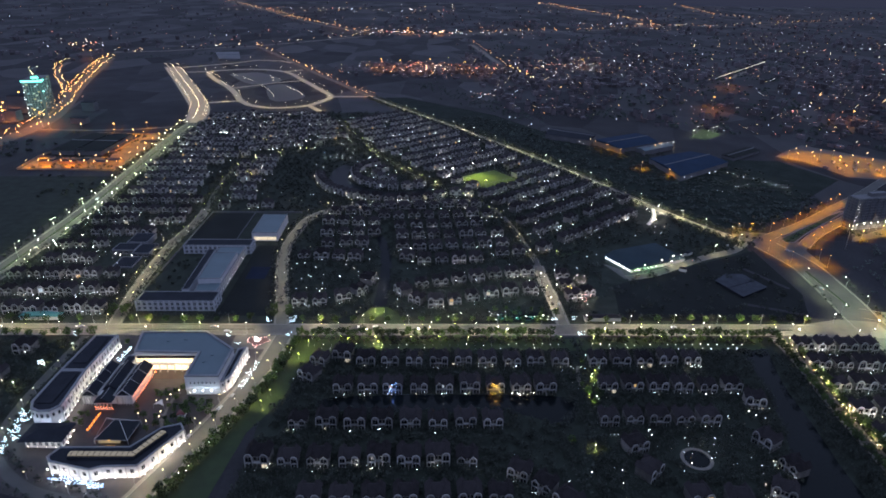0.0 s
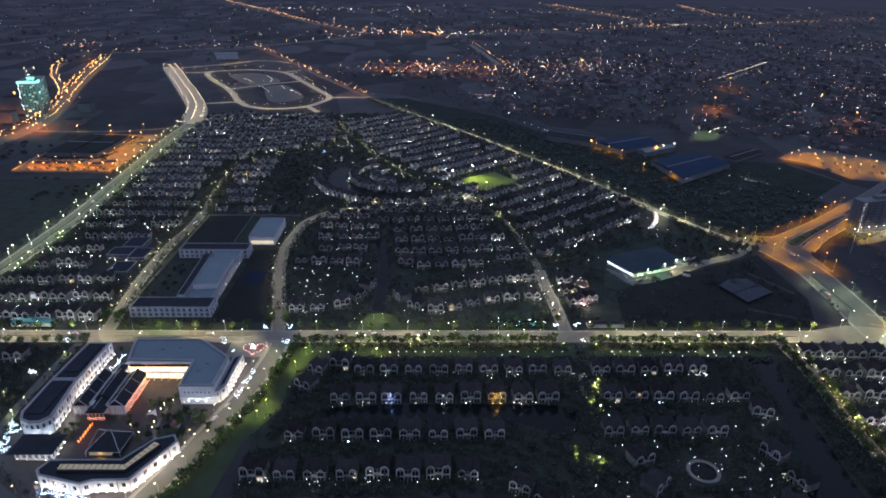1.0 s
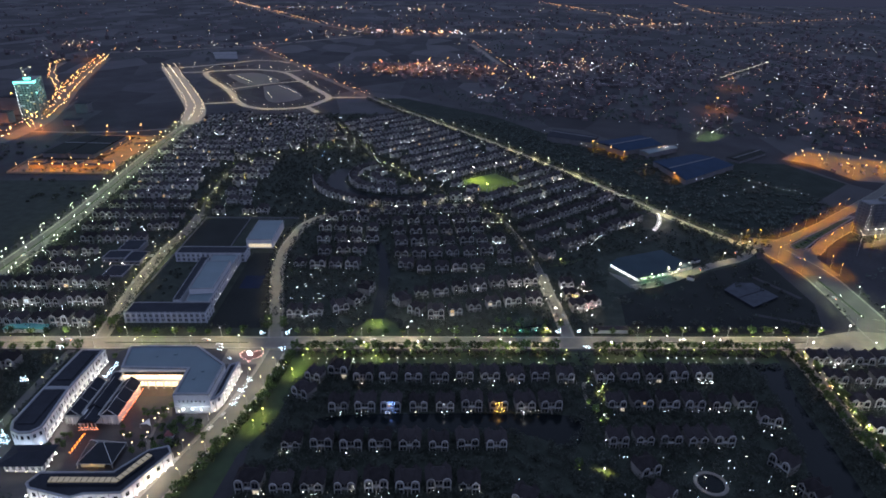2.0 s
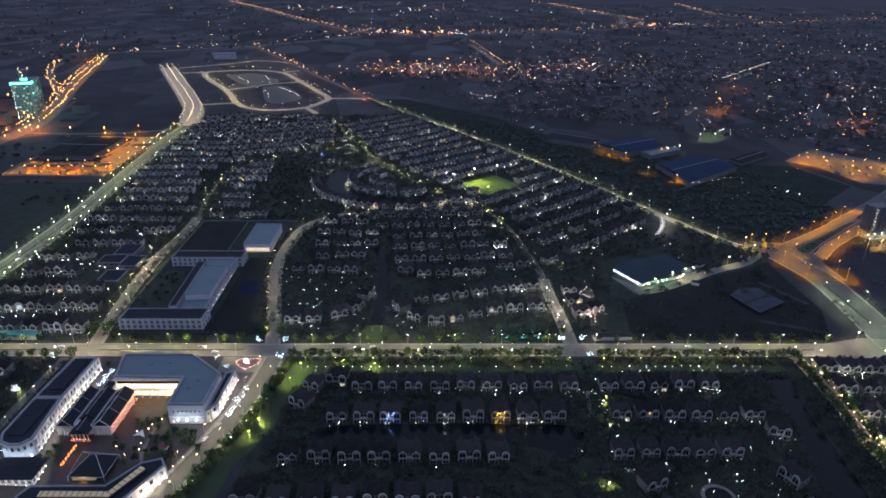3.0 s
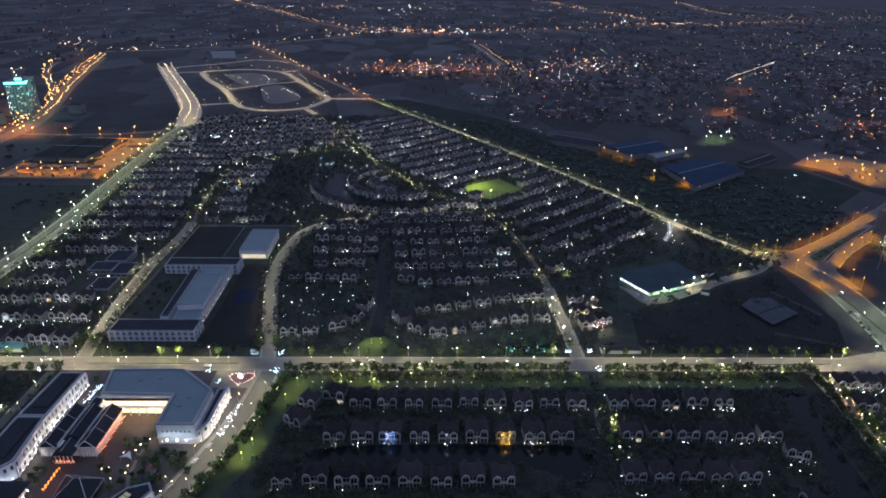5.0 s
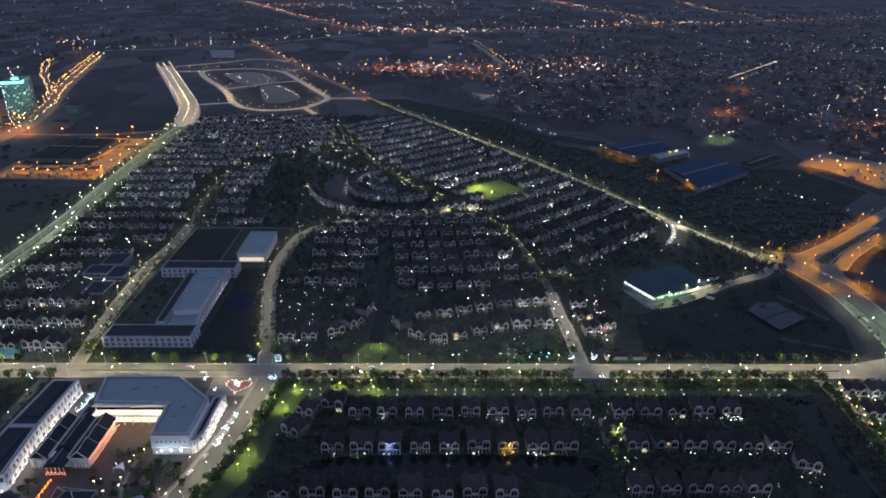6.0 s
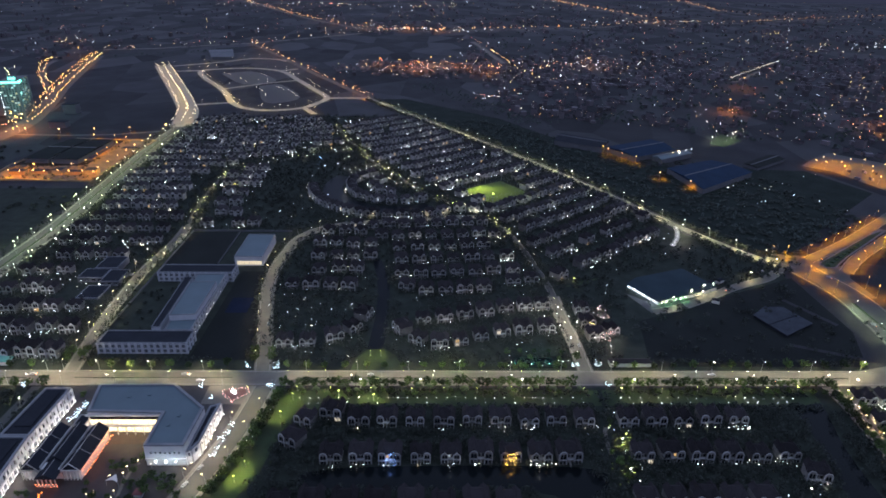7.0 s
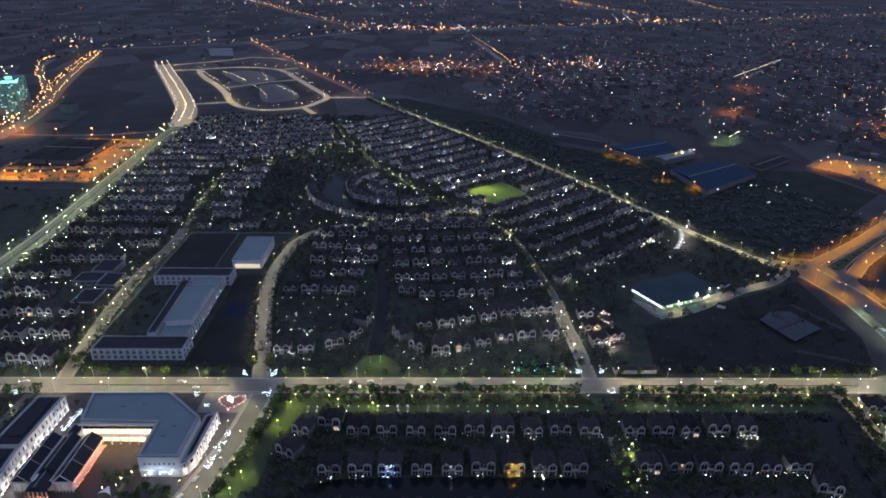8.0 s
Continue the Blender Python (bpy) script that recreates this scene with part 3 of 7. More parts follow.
solid("lane_marking", dash, [M_LINE], "white dashed lane paint on the asphalt", "road marking", kind="stuff")

# water
for pts, label in ((CANAL_FRONT, "dark still canal behind villa gardens"), (CANAL_EAST, "dark still canal behind villa gardens"), (MOAT, "dark winding lagoon between villa gardens"), (CANAL_MID, "dark winding lagoon between villa gardens"), (LAKE_RING_A, "distant dark pond in the unbuilt park"), (LAKE_RING_B, "distant dark pond in the unbuilt park")):
    solid("water", Geo().prism(curve_pts(pts + pts[:1], 4)[:-1], -0.5, 0.06), [M_POND if "lagoon" in label or "pond" in label else M_WATER], label, "water", kind="structure")

# garden ground of the estate
for pts in ([(-370, 418), (300, 418), (316, 590), (250, 668), (180, 808), (30, 1046), (-62, 1190), (-400, 1175), (-374, 830)], [(-100, 180), (320, 180), (320, 401), (-102, 401)], [(-368, 180), (-237, 180), (-237, 402), (-368, 402)], [(-640, 420), (-397, 420), (-402, 788), (-640, 780)],
            [(338, 606), (400, 664), (540, 790), (505, 880), (300, 900), (230, 980), (120, 1180), (-50, 1345), (-112, 1340), (64, 1058), (195, 830), (264, 690), (310, 612)]):
    scrub = pts[0] == (338, 606)
    solid("scrub_ground" if scrub else "garden_ground", Geo().prism(pts, -0.3, 0.03), [M_SCRUB if scrub else M_GARDEN], "dark scrub land beyond the canal road" if scrub else "dark planted ground between the villas", "ground", kind="structure")
# lawns, courts and plain yards
LAWNS = (([(-104, 398), (-115, 316), (-137, 252), (-150, 208), (-118, 205), (-106, 296), (-92, 325), (-88, 352), (-78, 372), (-62, 382.5), (98, 383), (118, 383), (232, 383), (246, 386), (246, 399)], "mown lawn beside the avenue lit by small lamps"),
         ([(-54, 420), (-18, 420), (-24, 437), (-33, 446), (-45, 445), (-52, 434)], "small lit lawn by the canal"),
         ([(112, 540), (135, 548), (150, 560), (128, 552)], "small lit lawn between villas"))
for pts, label in LAWNS:
    solid("lawn", Geo().prism(pts, -0.2, 0.07), [M_GRASS], label, "lawn", kind="structure")
PITCH = [(33, 789), (70, 744), (116, 782), (88, 827)]
pt = solid("football_pitch", Geo().prism(PITCH, -0.2, 0.12), [M_TURF], "floodlit green football turf behind netting", "sports pitch", kind="structure")
pl = Geo()
for a, b in zip(PITCH, PITCH[1:] + PITCH[:1]):
    c = (77, 786)
    ribbon(pl, [(a[0] * 0.92 + c[0] * 0.08, a[1] * 0.92 + c[1] * 0.08), (b[0] * 0.92 + c[0] * 0.08, b[1] * 0.92 + c[1] * 0.08)], 0.3, 0.1, 0.13)
part("pitch_line", pl, M_LINE, pt)
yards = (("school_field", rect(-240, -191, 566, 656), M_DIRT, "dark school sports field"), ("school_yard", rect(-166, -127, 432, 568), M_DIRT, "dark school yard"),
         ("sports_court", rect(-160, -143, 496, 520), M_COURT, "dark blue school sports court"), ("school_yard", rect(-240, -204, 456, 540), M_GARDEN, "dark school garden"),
         ("hall_yard", [(162, 530), (174, 498), (202, 504), (242, 530), (240, 535.5), (216, 523.5), (183, 510.5)], M_ASPHALT_DARK, "grey forecourt of the low hall"),
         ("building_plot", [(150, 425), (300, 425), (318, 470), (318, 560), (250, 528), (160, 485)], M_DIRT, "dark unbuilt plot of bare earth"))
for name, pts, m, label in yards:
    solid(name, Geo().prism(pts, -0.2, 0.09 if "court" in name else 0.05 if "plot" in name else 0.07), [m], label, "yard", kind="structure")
for x0, y0, x1, y1 in ((262, 452, 318, 428), (290, 520, 312, 480)):
    solid("track", ribbon(Geo(), [(x0, y0), (x1, y1)], 4, -0.1, 0.07), [M_GROUND], "faint dirt track across bare land", "track", kind="structure")


# ---- villas ----
def arch(g, x, y, half, spring, z0, thick, band, k=0, n=8):
    """An upright arch band in the plane y, its front towards -y."""
    outer, inner = [(x - half, z0)], [(x - half + band, z0)]
    for j in range(n + 1):
        a = math.pi - math.pi * j / n
        outer.append((x + half * math.cos(a), spring + half * 1.15 * math.sin(a)))
        inner.append((x + (half - band) * math.cos(a), spring + (half - band) * 1.15 * math.sin(a)))
    outer.append((x + half, z0))
    inner.append((x + half - band, z0))
    c = len(outer)
    vs = [(p, y, q) for p, q in outer] + [(p, y, q) for p, q in inner] + [(p, y + thick, q) for p, q in outer] + [(p, y + thick, q) for p, q in inner]
    fs = []
    for j in range(c - 1):
        fs += [(j, c + j, c + j + 1, j + 1), (j, j + 1, 2 * c + j + 1, 2 * c + j), (c + j + 1, c + j, 3 * c + j, 3 * c + j + 1)]
    g.add(vs, fs, k)
    return g


def arch_fill(g, x, y, half, spring, z0, thick, k=0, n=8):
    pts = [(x - half, z0), (x + half, z0)] + [(x + half * math.cos(math.pi * j / n), spring + half * 1.15 * math.sin(math.pi * j / n)) for j in range(n + 1)]
    c = len(pts)
    g.add([(p, y, q) for p, q in pts] + [(p, y + thick, q) for p, q in pts], [tuple(range(c))] + [(j, c + j, c + (j + 1) % c, (j + 1) % c) for j in range(c)], k)
    return g


def villa_geometry(kind):
    """The meshes of a twin villa by name; its front looks to -y."""
    d = {}
    w = (6.2, 5.9, 6.3)[kind]
    eave = (6.6, 6.2, 7.0)[kind]
    bay = (3.9, 3.5, 4.1)[kind]
    wall = Geo().box(-w, w, -4, 5, 0, eave)
    roof = Geo().hip(-w - 0.7, w + 0.7, -4.7, 5.7, eave, eave + 4.2)
    for s in (-1, 1):
        wall.box(s * bay - 2.2, s * bay + 2.2, -5.6, -4, 0, eave + 0.4)
        roof.gable(s * bay - 2.7, s * bay + 2.7, -5.4, 0.5, eave + 0.3, eave + 3.3)
        roof.gable(s * bay - 2.2, s * bay + 2.2, 0.5, 5.9, eave + 0.1, eave + 2.8)
    wall.box(-0.2, 0.2, -7.5, -4, 0, 2.0).box(-bay + 2.2, bay - 2.2, -4.6, -4, eave - 0.35, eave)
    d["wall"], d["roof"] = wall, roof
    top = 2 if kind == 1 else 8
    d["gable"] = arch(Geo(), 0, -5.95, 2.25, eave - 0.2, 0.3, 0.35, 0.42, 0, top)
    arch_fill(d["gable"], 0, -5.75, 1.85, eave - 0.3, 0.3, 0.15, 1, top)
    d["gable"].box(-1.85, 1.85, -5.92, -5.72, 3.1, 3.5)
    d["arched_window"] = Geo()
    for s in (-0.8, 0.8):
        arch_fill(d["arched_window"], s, -5.80, 0.66, eave - 0.5, 3.9, 0.06, 0)
        d["arched_window"].box(s - 0.6, s + 0.6, -5.86, -5.78, 3.85, 4.0, 1)
    d["arched_window"].box(-1.4, 1.4, -5.84, -5.76, 3.8, 3.88, 1)
    d["window"] = Geo().box(-1.5, 1.5, -5.80, -5.74, 0.5, 2.8, 0).box(-0.15, 0.15, -5.84, -5.74, 0.7, 2.7, 1)
    d["middle_window"] = Geo().box(-0.7, 0.7, -4.06, -4.0, 3.9, 5.9, 0).box(-0.8, 0.8, -4.1, -4.0, 5.9, 6.05, 1)
    d["balcony"] = Geo().box(-bay + 2.3, bay - 2.3, -5.5, -4, 3.05, 3.3).box(-bay + 2.3, bay - 2.3, -5.5, -5.38, 3.3, 4.2)
    d["door"] = Geo().box(-0.55, 0.55, -4.07, -4.0, 0.1, 2.4, 0).box(-0.65, 0.65, -4.1, -4.0, 2.4, 2.55, 1)
    return d, bay


PROTO = []
for kind in range(3):
    d, bay = villa_geometry(kind)
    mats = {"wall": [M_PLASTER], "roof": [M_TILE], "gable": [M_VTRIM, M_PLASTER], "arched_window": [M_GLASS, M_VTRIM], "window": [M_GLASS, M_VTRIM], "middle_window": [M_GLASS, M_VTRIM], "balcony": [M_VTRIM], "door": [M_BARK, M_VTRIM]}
    PROTO.append(({k: g.mesh(k, mats[k]) for k, g in d.items()}, d, bay))


def villa(x, y, turn, kind, label, size=1.0):
    me, _, bay = PROTO[kind]
    v = thing("villa", label, "house", "villas of the estate", pose(x, y, 0, 0, 0, turn) @ Matrix.Diagonal((size, size, size * (0.94 + 0.12 * ((x * 7.3) % 1)), 1)))
    for nm in ("wall", "roof", "balcony"):
        part(nm, me[nm], None, v)
    for s in (-1, 1):
        for nm, dx in (("gable", bay), ("arched_window", bay), ("window", bay), ("middle_window", 1.1), ("door", 1.3)):
            ob = part(nm if nm != "middle_window" else "window", me[nm], None, v)
            ob.location.x = s * dx
    return v


# where villas stand
KEEP_OUT = [rect(-242, -128, 424, 660), rect(-304, -257, 506, 596), [(24, 789), (70, 734), (126, 782), (88, 838)], [(132, 424), (320, 424), (320, 590), (262, 560), (132, 490)],
            CANAL_FRONT, CANAL_MID, PARK, rect(-124, -106, 424, 640), MOAT, CANAL_EAST]
STREETS = ((MAIN, 16), (DIAG, 17), (BOUL, 21), (MID, 12), (LEFTST, 13), (GATEST, 12), (LOWST, 15), (MIDLOW, 10), (WESTST, 11), (RLOW, 12), (SOUTHLEG, 24))


def clear(x, y, extra=0.0):
    return not any(inside(x, y, p) for p in KEEP_OUT) and all(gap(x, y, ln) > r + extra for ln, r in STREETS)


PLACES = []


def put(x, y, turn):
    if all((x - a) ** 2 + (y - b) ** 2 > 13.5 ** 2 for a, b, _ in PLACES):
        PLACES.append((x, y, turn))


def field(poly, angle, ox, oy, rows, cols, dx=16.2, dy=26.5):
    c, s = math.cos(radians(angle)), math.sin(radians(angle))
    for r in range(*rows):
        off = rnd.uniform(-5, 5)
        for q in range(*cols):
            if rnd.random() < 0.05:
                continue
            u, v = q * dx + off + rnd.uniform(-0.7, 0.7), r * dy + rnd.uniform(-1.2, 1.2)
            x, y = ox + c * u - s * v, oy + s * u + c * v
            if inside(x, y, poly) and clear(x, y):
                put(x, y + rnd.uniform(-1.6, 1.6), angle + rnd.uniform(-5, 5))


# rows south of the avenue
for y, x0, x1, step in ((368, -42.4, 94, 16.7), (338.4, -55, 90, 16.4), (303.9, -76.5, 42, 16.5), (273, -92, 34, 16.3), (245, -60, 40, 16.3), (368.6, 117, 192, 16.4), (338.6, 117, 206, 16.2), (306.6, 109, 172, 15.2)):
    x = x0
    while x <= x1:
        put(x + rnd.uniform(-0.4, 0.4), y + rnd.uniform(-0.9, 0.9), rnd.uniform(-3, 3))
        x += step
for x, y, t in ((-78, 350, -30), (-66, 343.5, -15), (-74, 368, -18), (-59, 374.5, -8), (50, 262, -25), (62, 252, -38), (72, 240, -50), (118, 282, 20), (196, 285, -60), (201, 264, -70), (120, 262, 40), (186, 246, -30), (140, 244, 5), (160, 241, -5), (206, 322, -15)):
    put(x, y, t)
for y in (385, 362, 338, 314, 290, 266, 242):
    for q in range(6):
        put(270 + q * 16 + rnd.uniform(-1, 1) - (390 - y) * 0.02, y + rnd.uniform(-1, 1), -4 + rnd.uniform(-3, 3)) if gap(270 + q * 16, y, SOUTHLEG) > 24 else None
for y in (383, 350, 318, 286, 256):
    for q in range(1, 8):
        if rnd.random() < 0.5:
            put(-250 - q * 16.2, y + rnd.uniform(-1, 1), rnd.uniform(-3, 3))
# rows between the lagoon and the gate street
for x, y, t in ((-104, 452, 2), (-88, 453, 3), (-70, 459, 18), (-58, 471, 40), (-52, 490, 70), (-21, 470, -60), (-9, 456, -30), (6, 450, 0), (21, 455, 8), (36, 461, 10), (52, 466, 8), (68, 470, 4), (86, 472, 0),
                (-6, 484, 10), (10, 487, 10), (26, 491, 10), (42, 496, 10), (58, 502, 8), (74, 505, 4), (88, 506, 0), (-20, 537, -8), (-4, 531, 0), (12, 532, 3), (28, 534, 3), (44, 536, 3), (70, 548, 4), (86, 550, 0),
                (120, 462, 6), (118, 480, 4)):
    put(x, y, t)
for x, y, t in ((118, 500, 0), (133, 468, 15), (-116, 540, 0), (-100, 540, 0), (-84, 539, 0), (-68, 538, -10)):
    put(x, y, t)
# crescents round the moat
for r, first, last, share in ((101, 186, 302, 1.0), (56, 128, 300, 0.95), (29, 140, 290, 0.9), (125, 158, 192, 0.8)):
    n = int(r * radians(last - first) / 15.6)
    for j in range(n + 1):
        a = radians(first + (last - first) * j / n)
        x, y = MOAT_C[0] + r * math.cos(a), MOAT_C[1] + r * math.sin(a)
        if rnd.random() < share and not inside(x, y, MOAT) and not inside(x, y, PARK):
            put(x, y, math.degrees(a) + 90)
for j in range(3):
    put(16 + j * 15.4, 716 + j * 2.5, 6)
# rows between the lagoon and the crescents
field([(-28, 552), (88, 552), (78, 640), (50, 690), (0, 690), (-60, 676), (-92, 662), (-60, 640), (-40, 610)], 5, -22, 560, (0, 6), (-8, 8), dy=28)
field(rect(-122, -50, 560, 664), 0, -118, 568, (0, 5), (0, 5), dy=28)
# rows square to the canal road
field([(112, 556), (232, 626), (256, 660), (180, 806), (100, 930), (-20, 1120), (-60, 1178), (-150, 1120), (-100, 990), (-66, 905), (-36, 850), (6, 790), (60, 716)], 40, 110, 560, (-14, 26), (-18, 22), dy=30)
# rows beside the boulevard and the far end of the estate
field([(-362, 428), (-258, 428), (-262, 700), (-274, 860), (-262, 880), (-330, 1000), (-386, 990), (-374, 830)], 2, -356, 436, (0, 24), (0, 9), dy=31.5)
field([(-246, 668), (-178, 668), (-206, 740), (-208, 892), (-252, 846)], 2, -244, 672, (0, 10), (-2, 6), dy=31.5)
field([(-262, 884), (-214, 910), (-168, 948), (-130, 968), (-112, 975), (-165, 1110), (-196, 1170), (-392, 1160), (-386, 995), (-330, 1002)], 21, -250, 890, (-4, 14), (-12, 14), dy=31)
PLACES.sort(key=lambda p: p[0] ** 2 * 0.25 + (p[1] - 120) ** 2)
NEAR_VILLAS = 290
LABELS = ("pale twin villa with arched gables and dark tiled roof", "cream twin villa with white arched gables, windows dark", "twin villa with brown hipped roof in a dark garden")
for n, (x, y, t) in enumerate(PLACES[:NEAR_VILLAS]):
    kind = (0, 2, 0, 1, 2)[n % 5] if y < 400 else (1, 0, 1, 2, 1)[n % 5]
    villa(x, y, t, kind, LABELS[kind], rnd.uniform(0.86, 1.04))

# Far villas reuse the meshes; brighter fronts are put into paler plaster and trim.
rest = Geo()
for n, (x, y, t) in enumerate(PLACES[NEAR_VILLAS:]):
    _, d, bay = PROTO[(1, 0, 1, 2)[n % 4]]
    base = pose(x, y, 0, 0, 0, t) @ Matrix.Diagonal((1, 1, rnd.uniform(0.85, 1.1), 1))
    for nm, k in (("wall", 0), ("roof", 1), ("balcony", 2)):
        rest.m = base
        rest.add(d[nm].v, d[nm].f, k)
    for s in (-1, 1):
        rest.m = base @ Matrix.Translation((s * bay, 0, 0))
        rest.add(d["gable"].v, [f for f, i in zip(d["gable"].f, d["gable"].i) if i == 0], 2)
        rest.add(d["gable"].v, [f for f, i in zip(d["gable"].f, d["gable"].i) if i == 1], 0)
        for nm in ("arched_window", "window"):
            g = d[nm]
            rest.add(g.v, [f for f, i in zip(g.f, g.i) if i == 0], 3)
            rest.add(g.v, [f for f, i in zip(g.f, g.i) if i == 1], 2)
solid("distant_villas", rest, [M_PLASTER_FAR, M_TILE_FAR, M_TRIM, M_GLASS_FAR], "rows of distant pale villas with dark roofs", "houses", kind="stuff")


# ---- trees ----
def crown_geometry(seed, r, h, base, clumps, leaves, size):
    q = random.Random(seed)
    g = Geo()
    for _ in range(clumps):
        while True:
            p = Vector((q.uniform(-1, 1), q.uniform(-1, 1), q.uniform(-1, 1)))
            if 0.35 < p.length < 1:
                break
        wob = 0.8 + 0.35 * noise.noise(p * 1.7 + Vector((seed, 0, 0)))
        c = Vector((p.x * r * wob, p.y * r * wob, base + h / 2 + p.z * h / 2 * wob))
        for _ in range(leaves):
            e = c + Vector((q.gauss(0, 0.35), q.gauss(0, 0.35), q.gauss(0, 0.3))) * size * 1.6
            a = Vector((q.gauss(0, 1), q.gauss(0, 1), q.gauss(0, 0.6))).normalized()
            b = a.cross(Vector((q.gauss(0, 1), q.gauss(0, 1), q.gauss(0, 1)))).normalized()
            s = size * q.uniform(0.6, 1.25)
            g.add([e - a * s, e - b * s * 0.6, e + a * s, e + b * s * 0.6], [(0, 1, 2, 3)])
    return g


def trunk_geometry(seed, h, r):
    q = random.Random(seed)
    g = Geo().tube((0, 0, 0), (q.uniform(-0.2, 0.2), q.uniform(-0.2, 0.2), h), r, r * 0.65, 7)
    for j in range(4):
        a = 1.57 * j + q.uniform(-0.5, 0.5)
        g.tube((0, 0, h * 0.85), (1.3 * math.cos(a), 1.3 * math.sin(a), h + q.uniform(0.8, 1.6)), r * 0.5, r * 0.2, 5)
    return g


TREES = []
for n in range(5):
    r, h = 2.3 + 0.25 * n, 4.0 + 0.5 * (n % 3)
    TREES.append((trunk_geometry(n, 2.2, 0.16).mesh("trunk", [M_BARK]), crown_geometry(n, r, h, 1.7, 34, 7, 0.55).mesh("crown", [M_LEAF])))

pg = Geo().tube((0, 0, 0), (0.1, 0, 2.6), 0.24, 0.2, 7).tube((0.1, 0, 2.6), (0.25, 0.1, 5.2), 0.2, 0.15, 7)
fr = Geo()
pq = random.Random(3)
for j in range(15):
    a = j * 2.4
    reach, lift = pq.uniform(1.9, 2.6), pq.uniform(0.1, 1.1)
    c, s = math.cos(a), math.sin(a)
    prev = None
    for t in (0, 0.35, 0.7, 1.0):
        rr, z, w = reach * t, 5.2 + lift * 1.6 * t - 2.2 * t * t, 0.42 * (1 - 0.75 * abs(t - 0.4))
        cur = [(0.25 + c * rr - s * w, 0.1 + s * rr + c * w, z - 0.12), (0.25 + c * rr, 0.1 + s * rr, z), (0.25 + c * rr + s * w, 0.1 + s * rr - c * w, z - 0.12)]
        if prev:
            fr.add(prev + cur, [(0, 1, 4, 3), (1, 2, 5, 4)])
        prev = cur
PALM = (pg.mesh("trunk", [M_BARK]), fr.mesh("fronds", [M_PALM]))


# gardens, groves and hedgerows as one mass of foliage
far = Geo()


def bush(x, y, r, h, n, size, flat=0.5):
    if 226 < x < 264 and 620 < y < 680:
        return
    for _ in range(n):
        a, e, q = rnd.uniform(0, 6.283), rnd.random() ** 0.6, rnd.random()
        c = Vector((x + r * e * math.cos(a), y + r * e * math.sin(a), h * (0.3 + 0.7 * q * (1.15 - 0.6 * e))))
        u = Vector((rnd.gauss(0, 1), rnd.gauss(0, 1), rnd.gauss(0, flat))).normalized()
        v = u.cross(Vector((rnd.gauss(0, 2 * flat), rnd.gauss(0, 2 * flat), rnd.gauss(0, 1)))).normalized()
        s = size * rnd.uniform(0.6, 1.3)
        far.add([c - u * s, c - v * s * 0.7, c + u * s, c + v * s * 0.7], [(0, 1, 2, 3)])


def tree(x, y, scale=1.0, z=0.0, label="small leafy street tree", group="street trees"):
    if y > 440:
        bush(x, y, 2.4 * scale, 5.6 * scale, 44, 0.5)
        return None
    t, c = rnd.choice(TREES)
    m = pose(x, y, z, 0, 0, rnd.uniform(0, 360)) @ Matrix.Diagonal((scale, scale, scale * rnd.uniform(0.9, 1.15), 1))
    ob = thing("tree", label, "tree", group, m)
    part("trunk", t, None, ob)
    part("crown", c, None, ob)
    return ob


def palm(x, y, scale=1.0):
    m = pose(x, y, 0.1, 0, 0, rnd.uniform(0, 360)) @ Matrix.Diagonal((scale, scale, scale, 1))
    ob = thing("palm_tree", "palm tree on the lawn beside the avenue", "tree", "palms along the avenue", m)
    part("trunk", PALM[0], None, ob)
    part("fronds", PALM[1], None, ob)
    return ob


# trees of the avenue, south and north side
for x in range(-94, 262, 5):
    if abs(x - 107) > 11:
        y = 401.4 + rnd.uniform(-0.5, 0.5)
        tree(x + rnd.uniform(-0.8, 0.8), y, rnd.uniform(0.95, 1.45), label="round dark street tree beside the avenue")
        if x < 96 and rnd.random() < 0.55:
            palm(x + rnd.uniform(1, 4), y - rnd.uniform(4, 8), rnd.uniform(0.9, 1.25))
        else:
            tree(x + rnd.uniform(-2, 4), y - rnd.uniform(5, 9), rnd.uniform(0.6, 0.95))
NORTH_TREES = []
for x in range(-362, -240, 9):
    tree(x + rnd.uniform(-1, 1), 401 + rnd.uniform(-0.8, 0.8), rnd.uniform(0.9, 1.4), label="round dark street tree beside the avenue")
for x in range(-330, 296, 13):
    if abs(x + 112) > 10 and abs(x - 104) > 10 and abs(x + 247) > 10:
        NORTH_TREES.append((x + rnd.uniform(-1, 1), 422.2))
        tree(*NORTH_TREES[-1], rnd.uniform(0.9, 1.25), label="young street tree lit from below beside the avenue")
for st, s0, sh in ((5.5, 8, 10.8), (7.0, 5, 14.0)):
    for x, y, h in along(LOWST, st, s0, sh):
        if y > 232:
            tree(x + rnd.uniform(-1, 1), y + rnd.uniform(-1, 1), rnd.uniform(0.8, 1.25), label="leafy tree between street and lawn")
for ln, sh, st in ((MID, 5.6, 9), (MID, -5.6, 9), (LEFTST, 5.0, 8), (LEFTST, -5.0, 8), (RLOW, 5.0, 5.5), (RLOW, -5.0, 5.5), (GATEST, 4.8, 16)):
    for x, y, h in along(ln, st, 12, sh):
        if 235 < y < 640 and abs(y - 410) > 13:
            tree(x + rnd.uniform(-0.8, 0.8), y + rnd.uniform(-1, 1), rnd.uniform(0.9, 1.5), label="street tree beside a lamp-lit lane")



